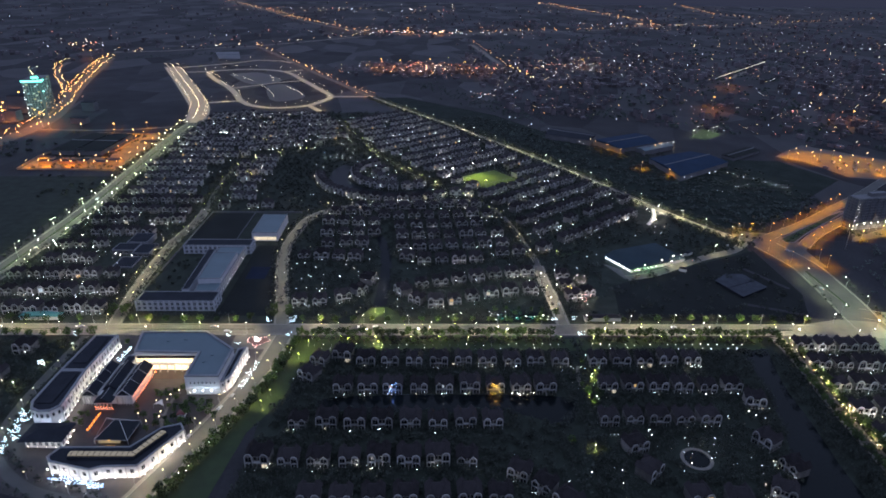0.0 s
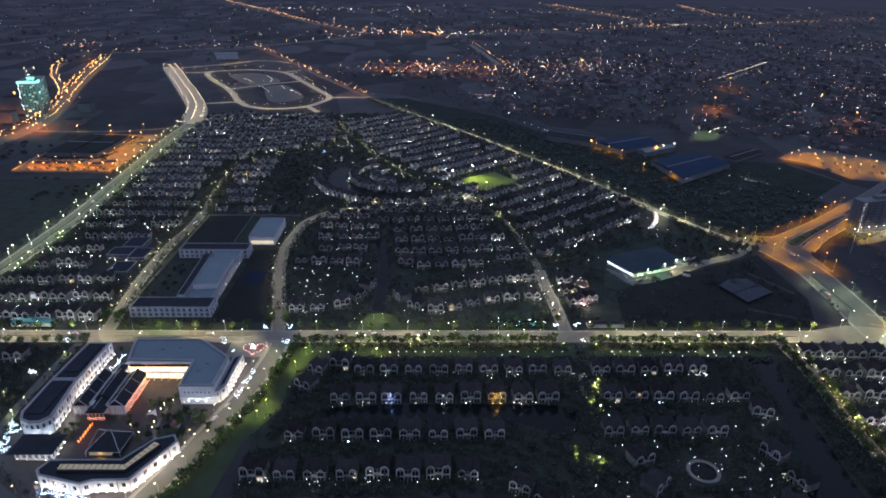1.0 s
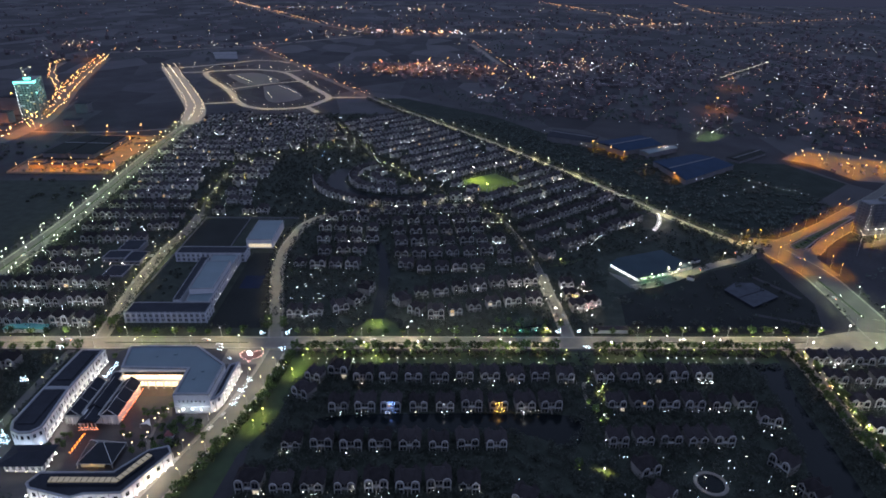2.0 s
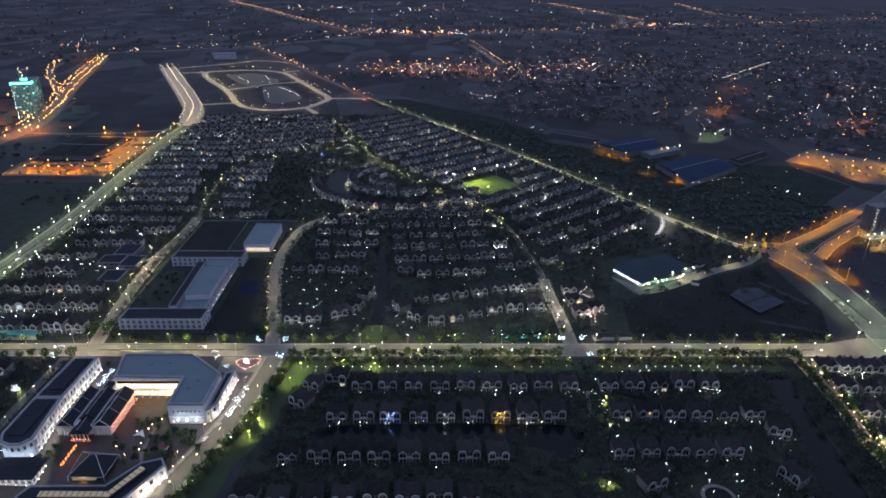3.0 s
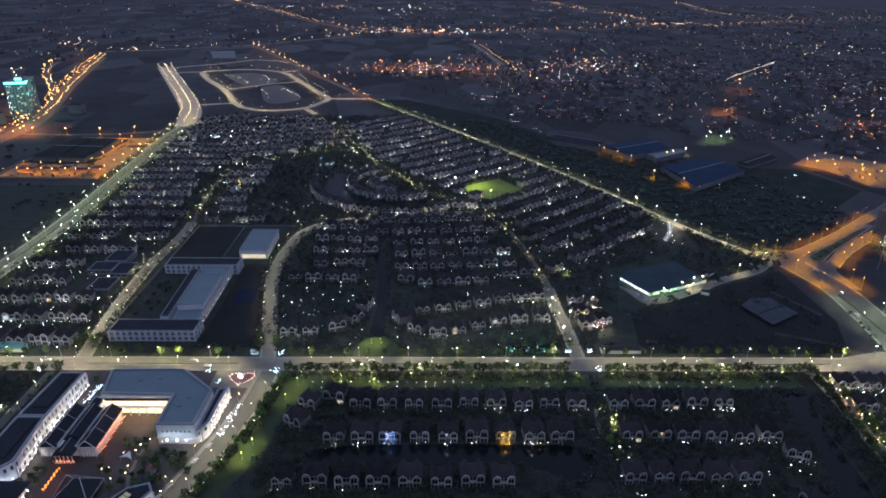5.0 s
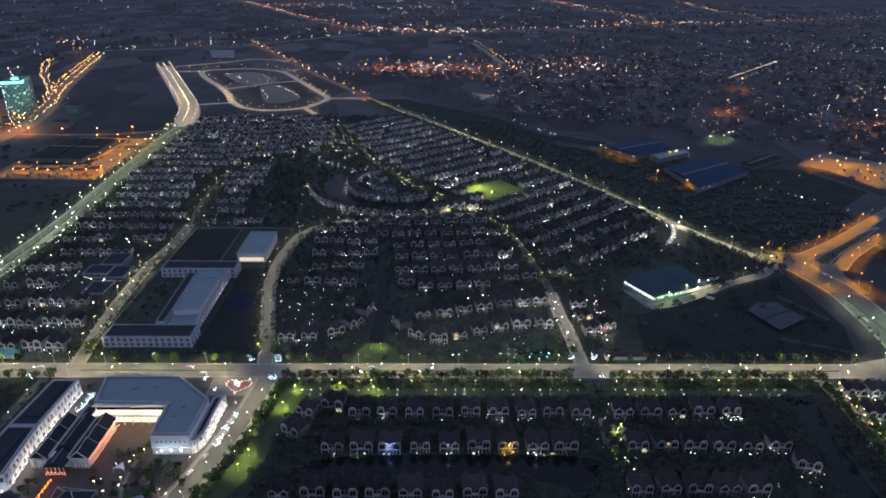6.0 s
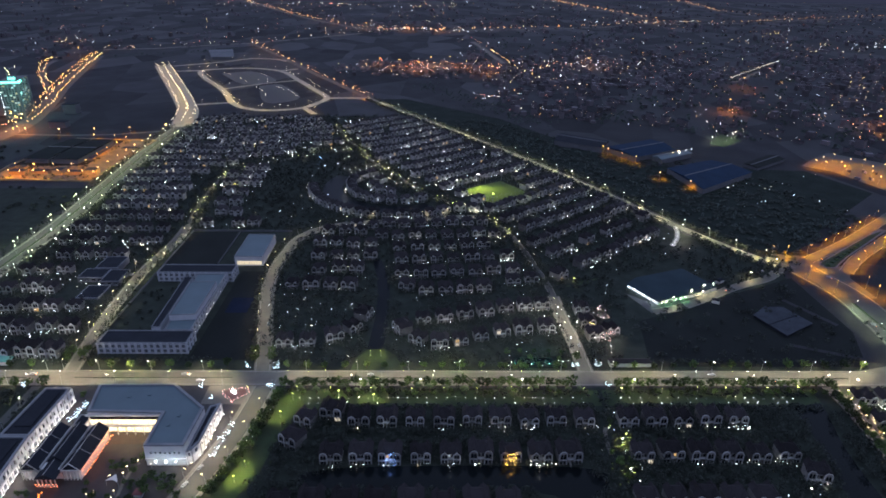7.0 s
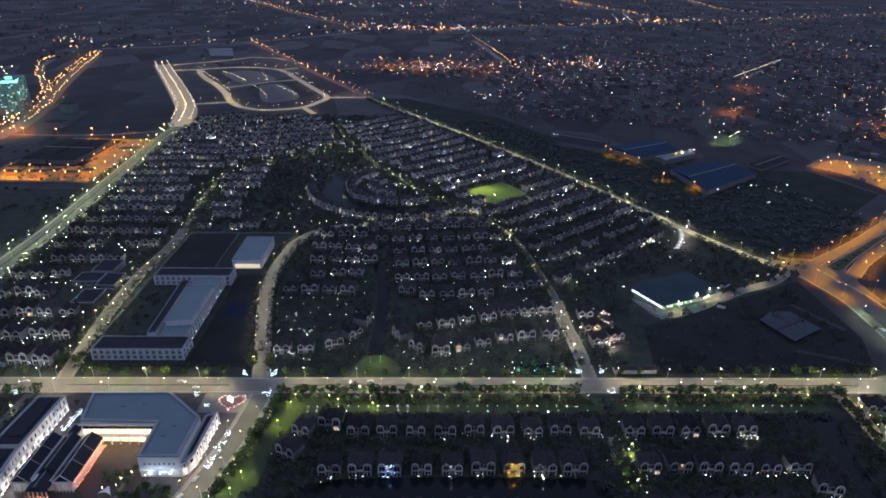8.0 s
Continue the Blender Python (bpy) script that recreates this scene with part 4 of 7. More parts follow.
ESTATE = [(-372, 424), (300, 424), (316, 590), (250, 670), (180, 812), (30, 1050), (-62, 1185), (-396, 1165), (-372, 830)]
NEARBLOCK = [(-104, 232), (250, 232), (250, 375), (-84, 375)]
WESTBLOCK = [(-372, 225), (-236, 225), (-236, 396), (-372, 396)]
EASTBLOCK = [(262, 225), (326, 225), (318, 396), (262, 396)]
POND_GARDEN = [(151 + 12 * math.cos(0.5236 * j), 273 + 12 * math.sin(0.5236 * j)) for j in range(12)]
NO_TREES = KEEP_OUT[:3] + [LAWNS[1][0], POND_GARDEN, CANAL_FRONT, CANAL_MID, MOAT, CANAL_EAST, [(160, 490), (240, 530), (225, 590), (160, 560)]]
cells = {}
for a, b, _ in PLACES:
    cells.setdefault((int(a // 20), int(b // 20)), []).append((a, b))


def off_villas(x, y, d):
    cx, cy = int(x // 20), int(y // 20)
    return all((x - a) ** 2 + (y - b) ** 2 > d * d for i in (-1, 0, 1) for j in (-1, 0, 1) for a, b in cells.get((cx + i, cy + j), ()))


for poly, tries in ((ESTATE, 16000), (NEARBLOCK, 4200), (WESTBLOCK, 1800), (EASTBLOCK, 1300)):
    xs, ys = [p[0] for p in poly], [p[1] for p in poly]
    for _ in range(tries):
        x, y = rnd.uniform(min(xs), max(xs)), rnd.uniform(min(ys), max(ys))
        if inside(x, y, poly) and not any(inside(x, y, p) for p in NO_TREES) and off_villas(x, y, 7.4) and all(gap(x, y, ln) > r - 4.5 for ln, r in STREETS):
            open_plot = inside(x, y, KEEP_OUT[3])
            if open_plot and y < 560 and rnd.random() < 0.8:
                continue
            r = rnd.uniform(1.4, 3.2)
            bush(x, y, r, r * rnd.uniform(1.4, 2.5), 44 if y < 400 else 30 if y < 520 else 14, 0.5 if y < 400 else 0.65 if y < 520 else 1.0)
for ln, sh, st in ((BOUL, 12.5, 8), (BOUL, -12.5, 8), (BOUL, 17, 9), (BOUL, -17, 9), (DIAG, 8.5, 6), (DIAG, -8.5, 5), (DIAG, -12, 6), (DIAG, -10, 8), (SOUTHLEG, -16, 12), (SOUTHLEG, 17, 9), (AROAD, 8, 9), (GATEST[16:], -4.9, 7), (GATEST[16:], 5.0, 8), (MIDLOW, 2.6, 4), (MIDLOW, -2.6, 4), (LEFTST, 7, 6), (LEFTST, -7, 7), (MID, 7, 6), (MID, -7, 6), (RLOW, 5.5, 5), (RLOW, -5.5, 5), (DIAG, -6.4, 9), (GATEST, 7.0, 7), (GATEST, -7.0, 7), (GATEST[12:], 3.6, 4), (GATEST[12:], -3.6, 4), (LEFTST[24:], 3.4, 5), (LEFTST[24:], -3.4, 5), (WESTST, 5.5, 6), (WESTST, -5.5, 9)):
    for x, y, h in along(ln, st, 3, sh):
        if y > 190 and abs(y - 410) > 16 and not (ln is SOUTHLEG and y > 490):
            r = rnd.uniform(1.6, 3.0)
            bush(x + rnd.uniform(-2, 2), y + rnd.uniform(-2, 2), r, r * 2, 14, 0.9)
for vx, vy, vt in PLACES:
    c, s = math.cos(radians(vt)), math.sin(radians(vt))
    for hx, hy in ((-5.2, -8.2), (-1.8, -8.6), (2.0, -8.4), (5.4, -8.0), (-7.6, -3.0), (7.6, -2.5)):
        if rnd.random() < 0.75:
            x, y = vx + c * hx - s * hy, vy + s * hx + c * hy
            if not inside(x, y, CANAL_FRONT) and all(gap(x, y, ln) > r - 6 for ln, r in STREETS):
                r = rnd.uniform(0.8, 1.7)
                bush(x, y, r, rnd.uniform(1.6, 4.2), 18 if vy < 520 else 8, 0.48 if vy < 520 else 0.85)
for vx, vy, vt in PLACES:
    if vy < 400 and rnd.random() < 0.55:
        c, s = math.cos(radians(vt)), math.sin(radians(vt))
        hx, hy = rnd.choice((-4.2, -1.0, 3.4, 4.6)), -8.6 - rnd.uniform(0, 1.2)
        x, y = vx + c * hx - s * hy, vy + s * hx + c * hy
        if not inside(x, y, CANAL_FRONT):
            bush(x, y, rnd.uniform(1.3, 2.0), rnd.uniform(4.5, 7.5), 46, 0.45)
for _ in range(760):
    x, y = rnd.uniform(-62, 242), rnd.choice((rnd.uniform(375, 383), rnd.uniform(378, 383), rnd.uniform(391, 399)))
    if abs(x - 107) > 7:
        r = rnd.uniform(0.9, 2.4)
        bush(x, y, r, r * rnd.uniform(1.0, 1.9), 18, 0.6)
for x, y, h in along(PITCH + PITCH[:1], 7, 2, -5) + along(PITCH + PITCH[:1], 9, 4, 4):
    r = rnd.uniform(1.6, 2.8)
    if not inside(x, y, PITCH):
        bush(x, y, r, r * 2.2, 16, 0.9)
for _ in range(240):
    y = rnd.uniform(590, 885)
    x = rnd.uniform(-184, -40)
    if inside(x, y, PARK):
        r = rnd.uniform(2, 4.5)
        bush(x, y, r, r * 1.8, 14, 1.3)
for x, y in ((-60, 352), (-96, 318), (-100, 300)) + tuple((-236 + 5 * j, 430) for j in range(18)) + tuple((150 + 8 * j, 428) for j in range(18)) + tuple((-120 + 2 * (j % 2), 440 + 9 * j) for j in range(14)):
    bush(x, y, 2.4, 5, 16, 0.8)
for _ in range(2600):
    x, y = rnd.uniform(40, 470), rnd.uniform(600, 1160)
    if gap(x, y, DIAG) > 9 and x > 322 - (y - 588) * 0.63 + 9 and noise.noise(Vector((x / 60, y / 60, 4))) > -0.5 and y < 1200 - 0.9 * (x - 40) and all(gap(x, y, ln) > 12 for ln in (ORE_A, ORE_B)):
        r = rnd.uniform(1.6, 3.6)
        bush(x, y, r * 1.3, r * 0.7, 16, 1.5, 0.07)
for _ in range(26):
    x, y = rnd.uniform(-237, -206), rnd.uniform(456, 538)
    r = rnd.uniform(1.0, 2.6)
    bush(x, y, r, r * 1.6, 30, 0.8)
for _ in range(130):
    x, y = rnd.uniform(140, 315), rnd.uniform(426, 585)
    if gap(x, y, AROAD) > 9 and not inside(x, y, [(158, 524), (180, 492), (246, 530), (225, 585)]) and not inside(x, y, [(242, 494), (253, 446), (300, 472), (286, 508)]) and noise.noise(Vector((x / 30, y / 30, 1))) > 0.05:
        r = rnd.uniform(1.5, 3.4)
        bush(x, y, r, r * 1.1, 22, 0.9)
for _ in range(500):
    x, y = rnd.uniform(-640, -400), rnd.uniform(420, 1010)
    if noise.noise(Vector((x / 70, y / 70, 7))) > 0.15 and not inside(x, y, [(-550, 805), (-400, 805), (-396, 1012), (-470, 1012), (-545, 880)]):
        r = rnd.uniform(1.8, 4.0)
        bush(x, y, r, r * 1.0, 18, 1.4)


# ---- street lamps ----
def lamp_meshes(h, arm, glow_m, r):
    pole = Geo().tube((0, 0, 0), (0, 0, h), 0.11, 0.06, 6).tube((0, 0, 0), (0, 0, 0.5), 0.2, 0.2, 6)
    armg = Geo().tube((0, 0, h), (arm, 0, h + 0.35), 0.05, 0.04, 5) if arm else None
    head = Geo().globe((arm, 0, h + 0.35), r, 0, 8, 5)
    return pole.mesh("pole", [M_METAL]), armg.mesh("arm", [M_METAL]) if armg else None, head.mesh("head", [glow_m], True)


def street_lamp(x, y, turn, meshes, h, arm, data, label, group):
    ob = thing("street_lamp", label, "street lamp", group, pose(x, y, 0.1, 0, 0, turn))
    part("pole", meshes[0], None, ob)
    if meshes[1]:
        held = part("arm", meshes[1], None, ob)
    part("head", meshes[2], None, held if meshes[1] else ob)
    if data:
        bulb("bulb", data, ob, (arm, 0, h - 0.35))
    return ob


def far_row(name, pts, step, start, shift, h, arm, glow_m, data, label, r):
    """A row of lamps too far off to pick apart, as one mesh with its lights."""
    g, lit = Geo(), []
    for x, y, a in along(pts, step, start, shift):
        g.m = pose(x, y, 0.1, 0, 0, math.degrees(a) + (-90 if shift > 0 else 90))
        g.tube((0, 0, 0), (0, 0, h), 0.12, 0.07, 5, 1).tube((0, 0, h), (max(arm, 0.1), 0, h + 0.3), 0.06, 0.05, 4, 1).globe((arm, 0, h + 0.35), r, 0, 6, 4)
        lit.append(g.m @ Vector((arm, 0, h - 0.4)))
    ob = solid(name, g, [glow_m, M_METAL], label, "lamps", kind="stuff")
    if data:
        for p in lit:
            bulb("bulb", data, ob, p)


FAR_LAMPS = {}


def lamp_row(pts, step, start, shift, h, arm, glow_m, data, label, group, r=0.42, skip=()):
    me = lamp_meshes(h, arm, glow_m, r)
    for x, y, a in along(pts, step, start, shift):
        if y > 560:
            g, lit = FAR_LAMPS.setdefault(glow_m.name, (Geo(), []))
            g.m = pose(x, y, 0.1, 0, 0, math.degrees(a) + (-90 if shift > 0 else 90))
            g.tube((0, 0, 0), (0, 0, h), 0.11, 0.06, 6, 1).tube((0, 0, h), (max(arm, 0.1), 0, h + 0.35), 0.05, 0.04, 5, 1).globe((arm, 0, h + 0.35), r, 0, 8, 5)
            if data:
                lit.append((data, g.m @ Vector((arm, 0, h - 0.35))))
        elif y > 225 and not any(inside(x, y, p) for p in skip):
            street_lamp(x, y, math.degrees(a) + (-90 if shift > 0 else 90), me, h, arm, data, label, group)


CROSS = [rect(-124, -98, 395, 425), rect(94, 116, 395, 425)]
lamp_row([(-350, 411.5), (292, 411.5)], 34, 12, -7.4, 9, 1.8, G_WHITE, L_MAIN, "tall street lamp with warm white head beside the avenue", "lamps of the avenue", 0.17, CROSS)
lamp_row([(-350, 411.5), (292, 411.5)], 34, 29, 7.4, 9, 1.8, G_WHITE, L_MAIN, "tall street lamp with warm white head beside the avenue", "lamps of the avenue", 0.17, CROSS)
lamp_row(BOUL, 31, 200, 0, 10, 0, G_GREEN, L_BOUL, "tall lamp with pale white head on the boulevard median", "lamps of the boulevard", 0.32)
lamp_row(DIAG[2:], 31, 10, 5.2, 9, 1.5, G_GREEN, L_DIAG, "street lamp with yellowish white head beside the fields", "lamps of the canal road", 0.25)
lamp_row(SOUTHLEG, 34, 92, 14.2, 9, 2, G_GREEN, L_BOUL, "street lamp with pale head beside the broad road", "lamps of the broad road", 0.28)
lamp_row(SOUTHLEG, 34, 76, -14.2, 9, 2, G_GREEN, L_BOUL, "street lamp with pale head beside the broad road", "lamps of the broad road", 0.28)
lamp_row(MID, 27, 16, 5.6, 7, 1, G_WARM, L_LANE, "street lamp with warm head in a residential street", "lamps of the lanes", 0.2)
lamp_row(LEFTST[:17], 24, 4, 5.4, 7, 1, G_WARM, L_LANE, "street lamp with warm head in a residential street", "lamps of the lanes", 0.22)
lamp_row(BOUL, 31, 215, 11.5, 8, 1, G_GREEN, None, "street lamp with pale head beside the boulevard", "lamps of the boulevard", 0.26)
lamp_row(LEFTST[:17], 24, 14, -5.4, 7, 1, G_WARM, L_LANE, "street lamp with warm head in a residential street", "lamps of the lanes", 0.2)
lamp_row(LEFTST[17:], 45, 14, -5.4, 7, 1, G_WARM, L_LANE, "street lamp with warm head in a residential street", "lamps of the lanes", 0.2)
lamp_row(GATEST, 38, 14, 4.2, 7, 1, G_WARM, L_LANE, "street lamp with warm head in a residential street", "lamps of the lanes", 0.2)
lamp_row(LOWST, 21, 22, 6.8, 8, 1.4, G_WARM, L_LANE, "street lamp with warm head beside the shopping centre", "lamps of the lanes", 0.2)
lamp_row(LOWST, 24, 12, -6.8, 8, 1.4, G_WARM, L_LANE, "street lamp with warm head beside the shopping centre", "lamps of the lanes", 0.2)
lamp_row(RLOW, 26, 12, 4.2, 6, 0.8, G_WARM, L_LANE, "street lamp with warm head among lit trees", "lamps of the lanes", 0.28)
lamp_row(WESTST, 30, 40, 4, 5, 0.6, G_WARM, None, "low street lamp with warm head on the service road", "lamps of the lanes", 0.18)
lamp_row(AROAD, 48, 20, 5, 8, 1, G_GREEN, L_LANE, "street lamp with pale head on the access road", "lamps of the lanes", 0.35)
for ln, sh, st, s0 in ((ORE_A, 7, 26, 12), (ORE_B, -7, 26, 12), (ORE_C, -9, 30, 14)):
    lamp_row(ln[:15], st, s0, sh, 11, 2.2, G_SOD, L_SOD, "tall street lamp with orange sodium head at the junction", "lamps of the junction", 0.26)
jl = lamp_meshes(11, 0, G_SOD, 0.26)
for x, y in ((322, 604), (336, 604), (333, 560), (341, 533), (372, 540), (371, 524), (352, 577)):
    street_lamp(x, y, 0, jl, 11, 0, L_SOD, "tall street lamp with orange sodium head at the junction", "lamps of the junction")
for sh, st0, data, gm in ((15.5, 16, None, G_PALEROW), (-15.5, 16, None, G_PALEROW), (0, 30, L_AVE, G_WARM)):
    far_row("avenue_lamps", AVENUE, 34, st0, sh, 10, 2 if sh else 0, gm, data, "row of tall warm lamps on the lit avenue", 0.5)
for ln, st in ((RING, 33), (RING_ARMS[0], 30), (RING_ARMS[1], 28), (RING_ARMS[2], 30), (RING_ARMS[3], 40), (RING_CROSS, 36), (RING_ARMS[4], 30), (RING_ARMS[5], 30)):
    far_row("ring_road_lamps", ln, st, 20, 6, 9, 1.5, G_PALEROW, L_RING, "row of distant warm lamps on the ring road", 0.3)
far_row("far_road_lamps", DIAG_FAR, 60, 20, 8, 10, 2, G_SODROW, L_SODDIM, "row of distant lamps with orange heads", 0.7)
far_row("highway_lamps", OHWY[3:34], 85, 20, 0, 12, 0, G_SODROW, L_SODFAR, "row of distant highway lamps with orange heads", 0.8)
far_row("field_road_lamps", OLINK, 52, 30, 4.5, 9, 1.5, G_SODROW, L_SODLINK, "row of distant lamps with orange heads", 0.8)

# rows of far lamps, too small to tell their posts
rows_s, rows_p, rows_f = Geo(), Geo(), Geo()
for ln, st, sh, s in ((OHWY[2:], 17, 13, 0.74), (OHWY[2:], 17, -13, 0.74), (OHWY[2:], 27, 2, 0.66), (RAMP, 17, 6, 0.9), (RAMP, 30, -6, 0.8), (DIAG_FAR, 26, 7, 0.5), (DIAG_FAR, 32, -7, 0.5), (FAR_C, 62, 9, 1.7), (FAR_C, 70, -9, 1.6), (FAR_D, 66, 9, 1.7), (FAR_D, 58, -9, 1.6),
                      (FAR_E, 75, 8, 1.9), (FAR_E, 60, -8, 1.9), (FAR_F, 80, 8, 1.9), (FAR_F, 66, -8, 1.9), (FAR_A, 62, 8, 1.2), (FAR_G, 46, 8, 1.2)):
    for x, y, a in along(ln, st, rnd.uniform(0, 20), sh):
        if rnd.random() < 0.93:
            (rows_f if y > 2000 or ln is DIAG_FAR else rows_s).ball((x + rnd.uniform(-2.5, 2.5), y + rnd.uniform(-5, 5), 10), s * rnd.uniform(0.7, 1.1))
for ln, st, sh, s in ((AVENUE, 13, 15.5, 0.36), (AVENUE, 13, -15.5, 0.36), (AVENUE, 11, 0, 0.4), (RING, 24, -7, 0.34), (FAR_H, 18, 8, 1.0), (FAR_A, 75, -8, 1.1)):
    for x, y, a in along(ln, st, rnd.uniform(0, 20), sh):
        rows_p.ball((x, y, 9), s)
for a, b, n in (((-492, 1623), (-410, 1507), 14), ((-397, 1604), (-366, 1510), 10), ((-377, 1451), (-323, 1326), 12), ((-332, 1454), (-267, 1347), 18)):
    for j in range(n):
        t = j / (n - 1)
        rows_p.ball((a[0] + (b[0] - a[0]) * t + 6 * math.sin(3 * t), a[1] + (b[1] - a[1]) * t, 4), 0.42)
solid("highway_lights", rows_s, [G_SODROW], "rows of distant orange road lamps", "lamps", kind="stuff")
solid("far_route_lights", rows_f, [G_FARROW], "rows of faint reddish lamps on far roads", "lamps", kind="stuff")
solid("avenue_lights", rows_p, [G_PALEROW], "rows of distant warm white lamps", "lamps", kind="stuff")

# uplights under the avenue's trees, bollards of the promenade, park lights
ug = Geo().tube((0, 0, 0), (0, 0, 0.25), 0.2, 0.28, 8)
up_me = (ug.mesh("housing", [M_METAL]), Geo().globe((0, 0, 0.32), 0.09).mesh("lens", [G_LIME], True))
for n, (x, y) in enumerate(NORTH_TREES):
    if n % 2 == 0 or rnd.random() < 0.6:
        ob = thing("uplight", "small ground uplight glowing under a tree", "garden light", "tree uplights", pose(x + 0.4, y - 2.9, 0.1))
        part("housing", up_me[0], None, ob)
        part("lens", up_me[1], None, ob)
        bulb("bulb", L_UP, ob, (0, 0, 0.7), (-0.4, 2.2, 4.2))
bl = (Geo().tube((0, 0, 0), (0, 0, 0.9), 0.1, 0.1, 6).mesh("post", [M_METAL]), Geo().globe((0, 0, 1.05), 0.11).mesh("globe", [G_COOL], True))
for j in range(52):
    x = -82 + j * 6.1
    if abs(x - 107) > 8 and x < 236:
        for y in ((389.6, 384.6) if j % 3 else (389.6,)):
            ob = thing("bollard_light", "low bollard with white globe on the promenade", "garden light", "promenade bollards", pose(x, y, 0.07))
            part("post", bl[0], None, ob)
            part("globe", bl[1], None, ob)
pk = lamp_meshes(4.2, 0, G_LIME, 0.3)
for x, y in ((-96, 380), (-86, 389), (-90, 372), (-100, 331), (-103, 320), (-58, 392), (112, 352), (122, 548), (-36, 388)):
    street_lamp(x, y, 0, pk, 4.2, 0, L_PARK, "park lamp with lime-white globe on a lawn", "park lamps")
verge = lamp_meshes(6.0, 0, G_LIMEWHITE, 0.34)
for sh, start in ((-13.5, 320), (13.5, 350), (-15.5, 372)):
    for x, y, h in along(BOUL, 74 if sh < -14 else 62, start, sh):
        if 428 < y < 1080:
            street_lamp(x, y, 0, verge, 6.0, 0, L_VERGE, "verge lamp with lime-white globe beside the boulevard", "verge lamps")
glade = lamp_meshes(3.0, 0, G_LIME, 0.22)
# Lamps added for the small lawn's glow; heads kept tiny.
small_head = lamp_meshes(4.2, 0, G_LIME, 0.1)
for x, y in ((-42, 437), (-35, 437)):
    street_lamp(x, y, 0, small_head, 4.2, 0, L_PARK, "added slim lamp for the small lawn's glow", "park lamps")
for ln, st, sh in ((GATEST[26:], 26, 3.4), (GATEST[28:], 31, -3.4), (LEFTST[24:], 34, 3.6), (LEFTST[26:], 41, -3.6)):
    far_row("far_lane_lamps", ln, st, 8, sh, 3.0, 0, G_LIME, L_GLADE, "row of low yellow-green lamps among lane trees", 0.22)
for j in range(15):
    x = -84 + j * 23 + rnd.uniform(-3, 3)
    if abs(x - 107) > 8:
        street_lamp(x, 397.0 + rnd.uniform(-1, 1), 0, glade, 3.0, 0, L_GLADE, "low lamp glowing yellow-green among avenue trees", "glade lamps")
wl_me = lamp_meshes(8, 0, G_WHITE, 0.36)
for x, y in ((-7, 399), (58, 399), (130, 399), (258, 664), (-372, 560), (-368, 640), (-366, 700), (275, 399), (196, 399), (-45, 399), (316, 422), (320, 398), (344, 412), (99, 448), (108, 470), (98, 492)):
    street_lamp(x, y, 0, wl_me, 8, 0, L_MAIN, "tall lamp with bright white globe", "bright lamps")

# lights along the two lanes of the near block
lane_g = lamp_meshes(3.2, 0, G_COOL, 0.2)
for n, (x, y, h) in enumerate(along(MIDLOW, 23, 30, 2.6)):
    if y > 232:
        street_lamp(x, y, 0, lane_g, 3.2, 0, L_PARK if n % 3 == 1 else None, "low lane lamp with white globe", "lane lamps")
warm_lens = Geo().globe((0, 0, 0.32), 0.09).mesh("lens", [G_WARM], True)
lane_w = lamp_meshes(3.0, 0, G_WARM, 0.2)
for n, (x, y, h) in enumerate(along(RLOW, 8, 16, 3.4)):
    if y > 232:
        street_lamp(x, y, 0, lane_w, 3.0, 0, None, "low lane lamp with warm globe", "lane lamps")
        ob = thing("uplight", "small ground uplight glowing under a tree", "garden light", "tree uplights", pose(x + 0.6, y - 2.4, 0.1))
        part("housing", up_me[0], None, ob)
        part("lens", warm_lens, None, ob)
        bulb("bulb", L_UPWARM, ob, (0, 0, 0.7), (1.6, 2.6, 3.6))

# small lamps in the gardens
gl = Geo()
GARDEN_LIT = []
for n, (x, y, t) in enumerate(PLACES):
    dense = (4.0 if x > 258 or x < -236 else 2.0) if y < 400 else 1.9
    while rnd.random() < dense / (1 + dense):
        a, d = radians(t) - 1.57 + rnd.uniform(-1.0, 1.0), rnd.uniform(7.2, 11.5)
        px, py, pz = x + d * math.cos(a), y + d * math.sin(a), rnd.uniform(1.6, 3.6)
        gl.ball((px, py, pz), rnd.uniform(0.11, 0.2) if y < 560 else rnd.uniform(0.17, 0.3), 0)
        gl.tube((px, py, 0), (px, py, pz), 0.05, 0.05, 3, 1)
        if rnd.random() < (0.6 if y < 400 and x > 258 else 0.22 if y < 400 else 0.46 if y < 640 else 0.34):
            GARDEN_LIT.append((px, py, pz))
for _ in range(30):
    x, y = rnd.uniform(-118, -50), rnd.uniform(466, 534)
    if not inside(x, y, CANAL_MID):
        gl.ball((x, y, 2.2), 0.24)
        gl.tube((x, y, 0), (x, y, 2.2), 0.05, 0.05, 3, 1)
for _ in range(150):
    x, y = rnd.uniform(-366, -262), rnd.uniform(426, 720)
    if off_villas(x, y, 7.5):
        gl.ball((x, y, 3.0), rnd.uniform(0.2, 0.36))
        gl.tube((x, y, 0), (x, y, 3.0), 0.05, 0.05, 3, 1)
        if rnd.random() < 0.2:
            GARDEN_LIT.insert(0, (x, y, 3.0))
for _ in range(84):
    x, y = rnd.gauss(152, 32), rnd.gauss(272, 26)
    if inside(x, y, CANAL_EAST) or y > 332:
        continue
    gl.ball((x, y, 2.0), 0.17)
    gl.tube((x, y, 0), (x, y, 2.0), 0.05, 0.05, 3, 1)
